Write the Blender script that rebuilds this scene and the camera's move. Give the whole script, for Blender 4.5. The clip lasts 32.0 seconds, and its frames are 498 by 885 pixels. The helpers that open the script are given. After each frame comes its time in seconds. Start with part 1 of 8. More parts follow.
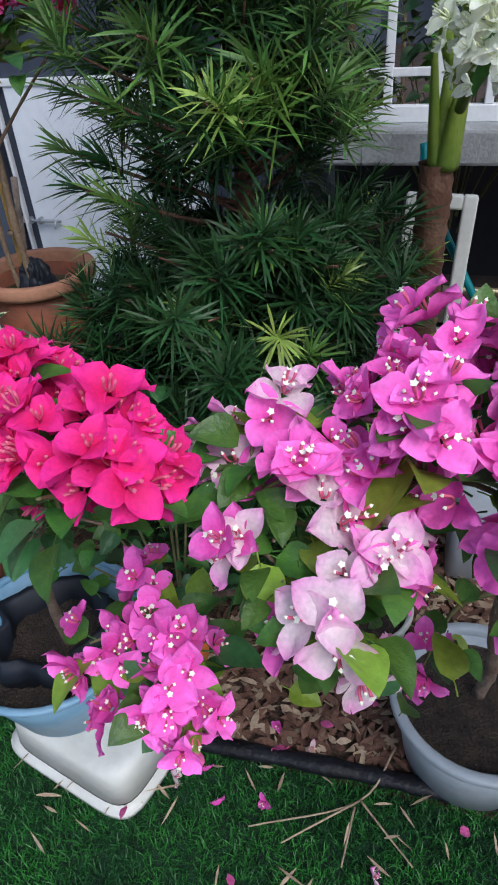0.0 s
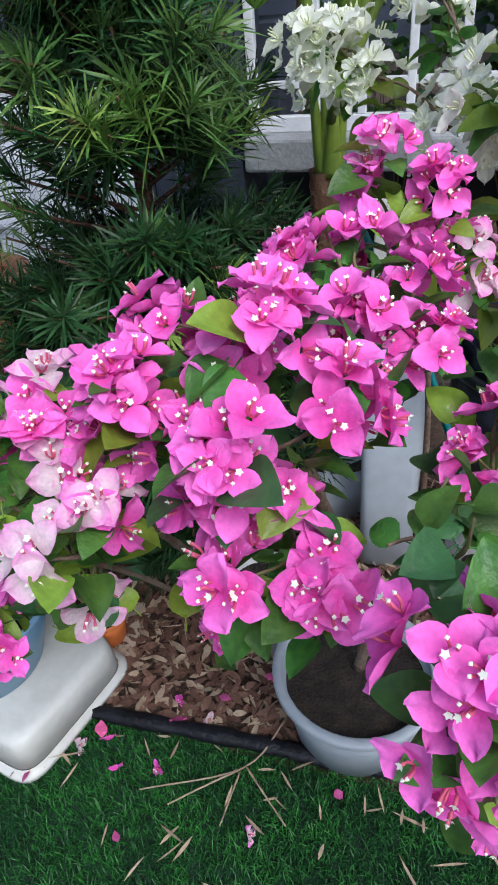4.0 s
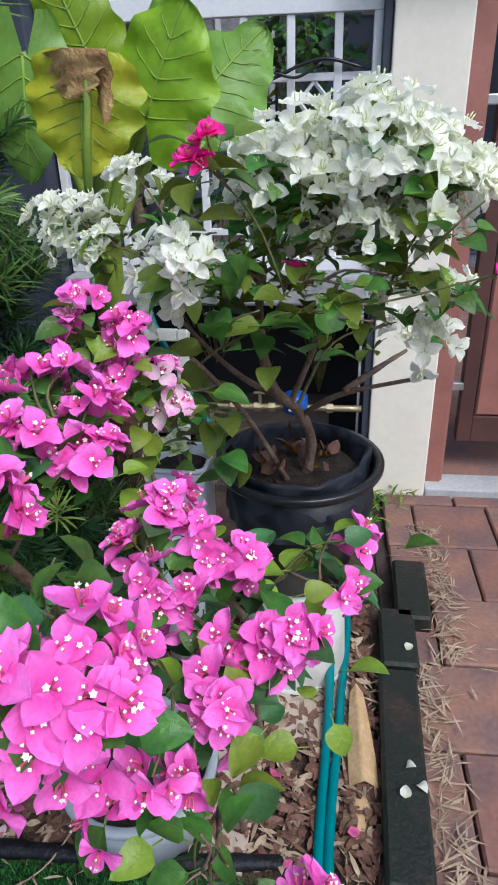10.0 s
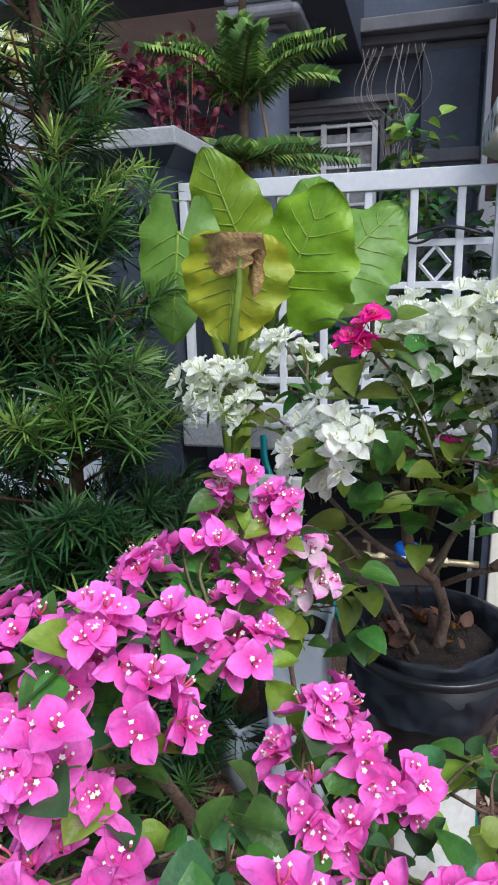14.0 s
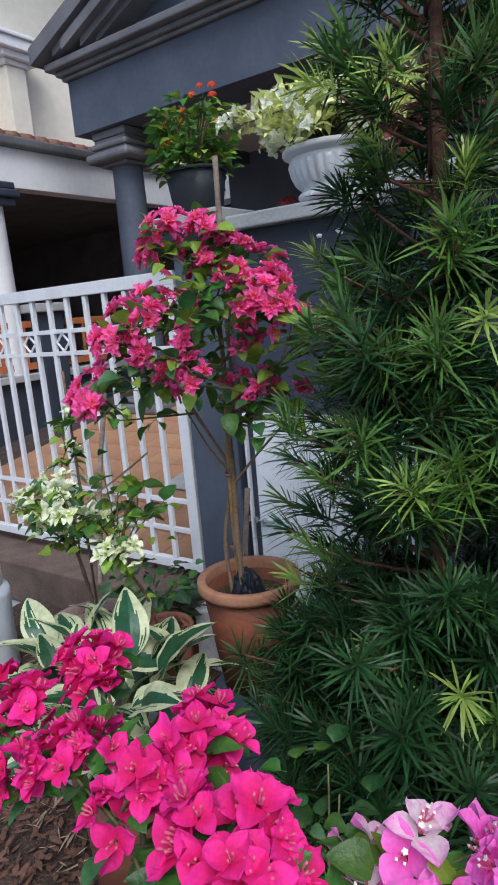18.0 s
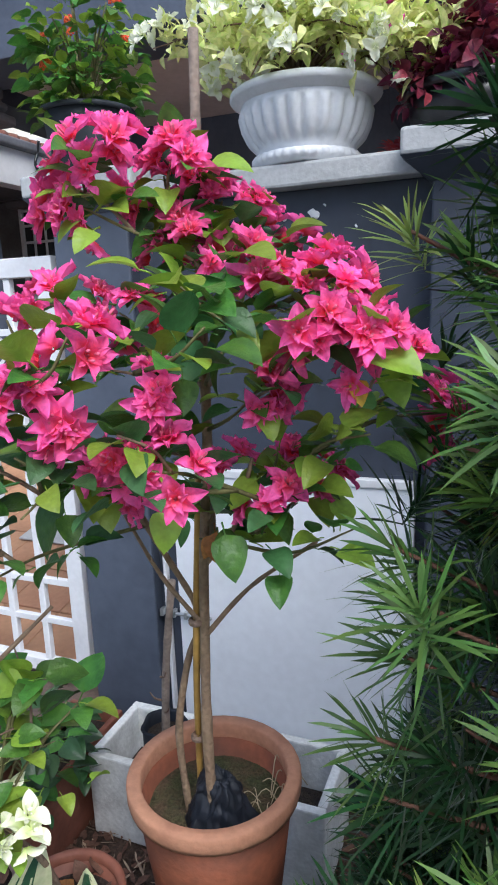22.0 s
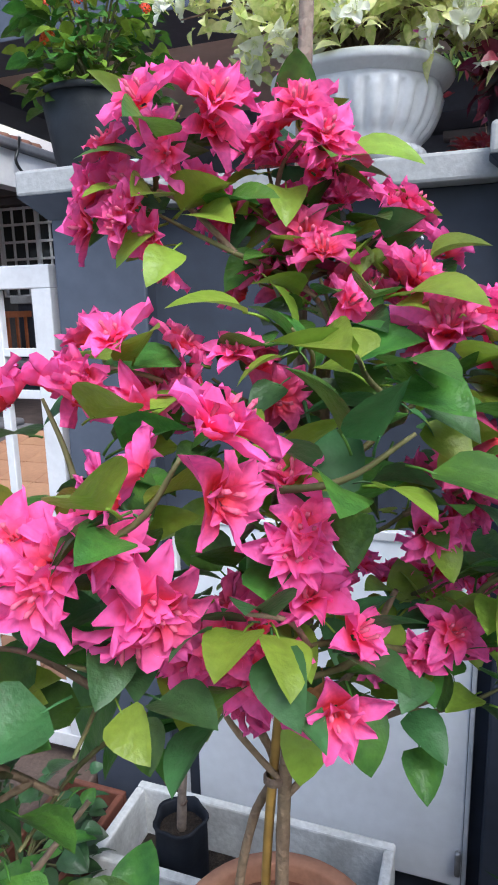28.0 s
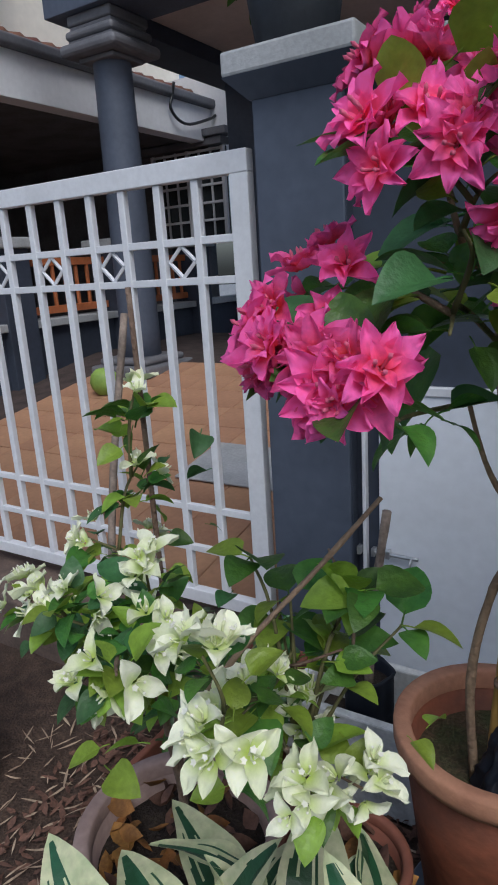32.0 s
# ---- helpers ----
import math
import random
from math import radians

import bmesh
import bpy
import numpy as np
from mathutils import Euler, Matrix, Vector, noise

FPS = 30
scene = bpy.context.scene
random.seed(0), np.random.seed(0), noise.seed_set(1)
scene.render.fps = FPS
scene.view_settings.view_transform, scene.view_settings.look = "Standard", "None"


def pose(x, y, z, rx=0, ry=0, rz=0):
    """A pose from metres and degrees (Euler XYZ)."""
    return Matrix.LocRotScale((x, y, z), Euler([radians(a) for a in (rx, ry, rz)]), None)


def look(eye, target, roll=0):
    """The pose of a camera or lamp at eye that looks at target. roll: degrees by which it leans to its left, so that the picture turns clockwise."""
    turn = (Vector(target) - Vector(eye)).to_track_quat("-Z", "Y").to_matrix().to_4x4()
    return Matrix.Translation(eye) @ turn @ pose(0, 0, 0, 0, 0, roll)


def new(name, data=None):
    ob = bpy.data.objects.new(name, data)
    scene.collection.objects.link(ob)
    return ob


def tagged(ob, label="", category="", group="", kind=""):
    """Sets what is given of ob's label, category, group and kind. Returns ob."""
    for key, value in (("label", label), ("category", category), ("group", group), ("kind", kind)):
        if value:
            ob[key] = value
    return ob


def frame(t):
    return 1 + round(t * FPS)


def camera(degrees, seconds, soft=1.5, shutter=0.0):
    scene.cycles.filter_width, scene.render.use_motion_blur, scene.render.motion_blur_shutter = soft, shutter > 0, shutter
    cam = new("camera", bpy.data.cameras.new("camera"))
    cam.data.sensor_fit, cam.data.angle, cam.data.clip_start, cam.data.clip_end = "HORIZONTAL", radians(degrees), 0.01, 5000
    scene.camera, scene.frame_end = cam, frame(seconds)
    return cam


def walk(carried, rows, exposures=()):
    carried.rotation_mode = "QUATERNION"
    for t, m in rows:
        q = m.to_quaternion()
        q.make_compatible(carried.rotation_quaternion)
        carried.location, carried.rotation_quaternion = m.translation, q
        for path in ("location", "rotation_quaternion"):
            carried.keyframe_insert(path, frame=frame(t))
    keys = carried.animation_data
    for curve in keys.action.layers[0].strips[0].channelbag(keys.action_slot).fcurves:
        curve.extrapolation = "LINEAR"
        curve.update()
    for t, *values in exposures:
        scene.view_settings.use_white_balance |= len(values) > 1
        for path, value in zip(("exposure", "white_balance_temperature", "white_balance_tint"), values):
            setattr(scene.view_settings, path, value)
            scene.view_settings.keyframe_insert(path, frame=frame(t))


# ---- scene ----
cam = camera(42.5, 32.0, soft=1.9)
METRES, EYE, TILT, LEAN, TURN = 3.0, 1.4, 0.0, 0.0, 17.7
ROWS = [
    (0.0, 0.0, 0.0, 0.0, -2.57, -36.66, 3.46),
    (0.5, 0.0113, -0.0074, 0.0035, -2.52, -36.72, 3.48),
    (1.0, 0.0213, -0.0108, 0.0044, -2.48, -36.73, 3.54),
    (1.5, 0.0306, -0.0157, 0.005, -2.44, -36.67, 3.59),
    (2.0, 0.0391, -0.0204, 0.0061, -2.45, -36.56, 3.61),
    (2.5, 0.0489, -0.0226, 0.0062, -2.45, -36.44, 3.73),
    (4.5, 0.0988, -0.0417, 0.0028, -1.72, -35.98, 4.39),
    (5.0, 0.109, -0.0491, 0.0027, -1.87, -35.68, 4.39),
    (5.5, 0.1169, -0.055, 0.0027, -2.7, -35.26, 4.16),
    (6.0, 0.124, -0.0627, 0.0033, -3.96, -34.93, 3.69),
    (6.5, 0.1328, -0.0714, 0.001, -5.29, -34.51, 3.34),
    (7.0, 0.144, -0.0803, -0.0032, -6.04, -34.24, 3.43),
    (7.5, 0.1542, -0.0881, -0.0055, -6.68, -34.13, 3.61),
    (8.0, 0.1634, -0.0984, -0.0044, -7.57, -34.0, 3.63),
    (8.5, 0.1711, -0.1052, 0.0005, -8.26, -33.81, 3.73),
    (9.0, 0.1715, -0.1001, 0.0091, -9.02, -33.08, 3.37),
    (9.5, 0.1732, -0.0981, 0.0177, -10.1, -30.24, 2.47),
    (10.0, 0.1716, -0.0978, 0.0264, -11.06, -26.8, 1.6),
    (10.5, 0.1688, -0.0998, 0.0329, -11.57, -23.53, 0.97),
    (11.0, 0.1663, -0.0973, 0.039, -12.02, -20.92, 0.47),
    (11.5, 0.1643, -0.0939, 0.042, -12.23, -19.34, 0.22),
    (12.0, 0.1607, -0.0879, 0.0431, -11.79, -18.55, 0.0),
    (12.5, 0.156, -0.0818, 0.0428, -10.7, -18.01, 0.18),
    (13.0, 0.1519, -0.0758, 0.0435, -8.92, -17.46, 0.52),
    (13.5, 0.146, -0.0708, 0.0456, -6.42, -16.59, 1.03),
    (14.0, 0.1386, -0.0684, 0.0485, -3.39, -15.58, 1.63),
    (14.5, 0.1287, -0.0608, 0.0509, 0.35, -14.66, 2.18),
    (15.0, 0.1184, -0.0525, 0.0533, 3.95, -14.0, 2.71),
    (15.5, 0.1048, -0.0479, 0.0571, 6.61, -13.16, 2.96),
    (17.5, 0.0374, -0.0225, 0.0632, 15.42, -11.71, 4.49),
    (18.0, 0.0239, -0.0139, 0.0612, 17.17, -11.67, 4.85),
    (18.5, 0.0029, 0.0008, 0.0584, 18.13, -11.65, 5.04),
    (19.0, -0.0244, 0.0182, 0.0547, 18.6, -11.77, 5.12),
    (19.5, -0.0393, 0.0528, 0.055, 18.97, -11.85, 5.09),
    (20.0, -0.0656, 0.1109, 0.0585, 19.28, -11.88, 5.04),
    (20.5, -0.093, 0.1639, 0.0605, 19.04, -11.95, 4.88),
    (21.0, -0.1117, 0.1951, 0.0709, 13.91, -12.02, 3.71),
    (21.5, -0.131, 0.222, 0.0731, 6.56, -12.06, 2.63),
    (22.0, -0.1347, 0.2451, 0.0754, 3.77, -12.31, 2.16),
    (22.5, -0.1406, 0.2622, 0.0778, 2.72, -12.29, 1.93),
    (23.0, -0.1453, 0.2764, 0.0785, 1.92, -12.37, 1.76),
    (23.5, -0.1519, 0.2877, 0.081, 1.61, -12.29, 1.68),
    (24.0, -0.1519, 0.3096, 0.0854, 0.82, -12.34, 1.51),
    (24.5, -0.1452, 0.3321, 0.0878, 0.02, -12.27, 1.43),
    (26.5, -0.162, 0.3547, 0.0968, -0.18, -12.35, 1.21),
    (27.0, -0.1714, 0.3512, 0.0964, 0.27, -12.28, 1.18),
    (27.5, -0.1817, 0.3459, 0.0956, 0.89, -12.17, 1.18),
    (28.0, -0.1914, 0.3434, 0.0923, 1.76, -12.11, 1.28),
    (28.5, -0.1994, 0.3377, 0.0898, 3.15, -12.04, 1.47),
    (29.0, -0.2053, 0.3293, 0.0861, 4.53, -11.97, 1.63),
    (29.5, -0.2117, 0.3195, 0.0785, 5.93, -11.9, 1.83),
    (30.0, -0.2181, 0.3118, 0.0684, 7.08, -11.92, 2.08),
    (30.5, -0.2215, 0.3034, 0.0598, 8.58, -11.85, 2.37),
    (31.0, -0.2278, 0.2933, 0.0483, 10.36, -12.05, 2.7),
    (31.5, -0.2364, 0.2928, 0.0327, 12.1, -13.34, 3.11),
    (32.0, -0.2423, 0.296, 0.0214, 13.39, -15.23, 3.46),
]
EXPOSURES = [(0.0, 0.34, 5750, 8), (2.0, 0.49, 5750, 8), (7.0, 0.44, 5750, 8), (9.0, 0.49, 5750, 8), (12.0, 0.39, 5750, 8), (13.0, 0.49, 5750, 8), (15.0, 0.44, 5750, 8), (18.0, 0.24, 5750, 8), (19.0, 0.19, 5750, 8), (20.0, 0.14, 5750, 8), (21.0, 0.3, 5800, 8), (22.0, 0.85, 5800, 8), (23.0, 0.95, 5800, 8), (24.0, 1.05, 5800, 8), (27.0, 1.1, 5800, 8), (28.0, 0.95, 5800, 8), (29.0, 0.65, 5800, 8), (30.0, 0.55, 5800, 8), (31.0, 0.4, 5800, 8), (32.0, -0.17, 5800, 8)]
walk(cam, [(t, pose(0, 0, EYE, TILT, LEAN, TURN) @ pose(METRES * x, METRES * y, METRES * z, 90 + pitch, roll, yaw)) for t, x, y, z, yaw, pitch, roll in ROWS], EXPOSURES)

# ---- light ----
world = bpy.data.worlds.new("overcast_sky")
scene.world = world
world.use_nodes = True
wn = world.node_tree.nodes
sky = wn.new("ShaderNodeTexSky")
sky.sky_type = "NISHITA"
sky.sun_disc = False
sky.sun_elevation, sky.sun_rotation = radians(52), radians(138)
sky.air_density, sky.dust_density, sky.ozone_density = 1.0, 4.0, 1.0
world.node_tree.links.new(sky.outputs[0], wn["Background"].inputs[0])
wn["Background"].inputs[1].default_value = 0.11
sun = new("sun", bpy.data.lights.new("sun", "SUN"))
sun.data.energy, sun.data.angle, sun.data.color = 1.5, radians(30), (1.0, 0.98, 0.95)
sun.matrix_world = look((0, 0, 10), (-5.23, 5.81, 0))


# ---- materials ----
def material(name, color, rough=0.6, metal=0.0, spread=0.12, scale=8.0, bump=0.15, fine=60.0, second=None, amount=0.5, each=0.0, translucent=0.0, specular=0.4, soft_edge=(0.4, 0.65)):
    """A surface with blotches of a second colour, fine grain and relief; each: how far single pieces differ."""
    m = bpy.data.materials.new(name)
    m.use_nodes = True
    n, l = m.node_tree.nodes, m.node_tree.links
    p = n["Principled BSDF"]
    p.inputs["Roughness"].default_value, p.inputs["Metallic"].default_value = rough, metal
    p.inputs["Specular IOR Level"].default_value = specular
    co = n.new("ShaderNodeTexCoord")
    big, small = n.new("ShaderNodeTexNoise"), n.new("ShaderNodeTexNoise")
    for node, s, d in ((big, scale, 5.0), (small, fine, 3.0)):
        node.inputs["Scale"].default_value, node.inputs["Detail"].default_value = s, d
        l.new(co.outputs["Object"], node.inputs["Vector"])
    ramp = n.new("ShaderNodeValToRGB")
    ramp.color_ramp.elements[0].position, ramp.color_ramp.elements[1].position = soft_edge
    l.new(big.outputs[0], ramp.inputs[0])
    mix = n.new("ShaderNodeMix")
    mix.data_type = "RGBA"
    other = second or [min(1, c * (1 - spread * 2.2)) for c in color]
    mix.inputs[6].default_value, mix.inputs[7].default_value = (*color, 1), (*other, 1)
    scaled = n.new("ShaderNodeMath")
    scaled.operation = "MULTIPLY"
    scaled.inputs[1].default_value = amount if second else 1.0
    l.new(ramp.outputs[0], scaled.inputs[0])
    l.new(scaled.outputs[0], mix.inputs[0])
    hsv = n.new("ShaderNodeHueSaturation")
    l.new(mix.outputs[2], hsv.inputs["Color"])
    value = n.new("ShaderNodeMapRange")
    value.inputs["From Min"].default_value, value.inputs["From Max"].default_value = 0.25, 0.75
    value.inputs["To Min"].default_value, value.inputs["To Max"].default_value = 1 - spread, 1 + spread
    l.new(small.outputs[0], value.inputs["Value"])
    last = value.outputs[0]
    if each:
        info = n.new("ShaderNodeObjectInfo")
        r = n.new("ShaderNodeMapRange")
        r.inputs["To Min"].default_value, r.inputs["To Max"].default_value = 1 - each, 1 + each
        island = n.new("ShaderNodeNewGeometry")
        both = n.new("ShaderNodeMath")
        both.operation = "ADD"
        l.new(info.outputs["Random"], both.inputs[0])
        l.new(island.outputs["Random Per Island"], both.inputs[1])
        chance = n.new("ShaderNodeMath")
        chance.operation = "FRACT"
        l.new(both.outputs[0], chance.inputs[0])
        l.new(chance.outputs[0], r.inputs["Value"])
        times = n.new("ShaderNodeMath")
        times.operation = "MULTIPLY"
        l.new(last, times.inputs[0])
        l.new(r.outputs[0], times.inputs[1])
        last = times.outputs[0]
        hue = n.new("ShaderNodeMapRange")
        hue.inputs["To Min"].default_value, hue.inputs["To Max"].default_value = 0.5 - each * 0.06, 0.5 + each * 0.06
        l.new(chance.outputs[0], hue.inputs["Value"])
        l.new(hue.outputs[0], hsv.inputs["Hue"])
    l.new(last, hsv.inputs["Value"])
    l.new(hsv.outputs[0], p.inputs["Base Color"])
    if bump:
        b = n.new("ShaderNodeBump")
        b.inputs["Strength"].default_value, b.inputs["Distance"].default_value = bump, 0.01
        l.new(small.outputs[0], b.inputs["Height"])
        l.new(b.outputs[0], p.inputs["Normal"])
    if translucent:
        t = n.new("ShaderNodeBsdfTranslucent")
        l.new(hsv.outputs[0], t.inputs[0])
        blend = n.new("ShaderNodeMixShader")
        blend.inputs[0].default_value = translucent
        l.new(p.outputs[0], blend.inputs[1])
        l.new(t.outputs[0], blend.inputs[2])
        l.new(blend.outputs[0], n["Material Output"].inputs[0])
    return m


def petal_material(name, inner, outer, start=0.2, end=1.0, vein=0.25, each=0.18, size=0.032, through_light=0.38):
    """Papery bracts: one colour at the throat, another at the rim, with darker veins."""
    m = bpy.data.materials.new(name)
    m.use_nodes = True
    n, l = m.node_tree.nodes, m.node_tree.links
    p = n["Principled BSDF"]
    p.inputs["Roughness"].default_value, p.inputs["Specular IOR Level"].default_value = 0.65, 0.2
    co = n.new("ShaderNodeTexCoord")
    length = n.new("ShaderNodeVectorMath")
    length.operation = "LENGTH"
    l.new(co.outputs["Object"], length.inputs[0])
    r = n.new("ShaderNodeMapRange")
    r.inputs["From Min"].default_value, r.inputs["From Max"].default_value = start * size, end * size
    l.new(length.outputs["Value"], r.inputs["Value"])
    info = n.new("ShaderNodeObjectInfo")
    shift = n.new("ShaderNodeMath")
    shift.operation = "MULTIPLY_ADD"
    shift.inputs[1].default_value, shift.inputs[2].default_value = 0.5, -0.25
    l.new(info.outputs["Random"], shift.inputs[0])
    add = n.new("ShaderNodeMath")
    add.use_clamp = True
    l.new(r.outputs[0], add.inputs[0])
    l.new(shift.outputs[0], add.inputs[1])
    mix = n.new("ShaderNodeMix")
    mix.data_type = "RGBA"
    mix.inputs[6].default_value, mix.inputs[7].default_value = (*inner, 1), (*outer, 1)
    l.new(add.outputs[0], mix.inputs[0])
    wave = n.new("ShaderNodeTexNoise")
    wave.inputs["Scale"].default_value, wave.inputs["Detail"].default_value = 240.0, 4.0
    l.new(co.outputs["Object"], wave.inputs["Vector"])
    value = n.new("ShaderNodeMapRange")
    value.inputs["From Min"].default_value, value.inputs["From Max"].default_value = 0.3, 0.7
    value.inputs["To Min"].default_value, value.inputs["To Max"].default_value = 1 - vein, 1 + vein * 0.6
    l.new(wave.outputs[0], value.inputs["Value"])
    rv = n.new("ShaderNodeMapRange")
    rv.inputs["To Min"].default_value, rv.inputs["To Max"].default_value = 1 - each, 1 + each
    l.new(info.outputs["Random"], rv.inputs["Value"])
    times = n.new("ShaderNodeMath")
    times.operation = "MULTIPLY"
    l.new(value.outputs[0], times.inputs[0])
    l.new(rv.outputs[0], times.inputs[1])
    hsv = n.new("ShaderNodeHueSaturation")
    l.new(mix.outputs[2], hsv.inputs["Color"])
    l.new(times.outputs[0], hsv.inputs["Value"])
    l.new(hsv.outputs[0], p.inputs["Base Color"])
    b = n.new("ShaderNodeBump")
    b.inputs["Strength"].default_value, b.inputs["Distance"].default_value = 0.2, 0.003
    l.new(wave.outputs[0], b.inputs["Height"])
    l.new(b.outputs[0], p.inputs["Normal"])
    t = n.new("ShaderNodeBsdfTranslucent")
    l.new(hsv.outputs[0], t.inputs[0])
    blend = n.new("ShaderNodeMixShader")
    blend.inputs[0].default_value = through_light
    l.new(p.outputs[0], blend.inputs[1])
    l.new(t.outputs[0], blend.inputs[2])
    l.new(blend.outputs[0], n["Material Output"].inputs[0])
    return m


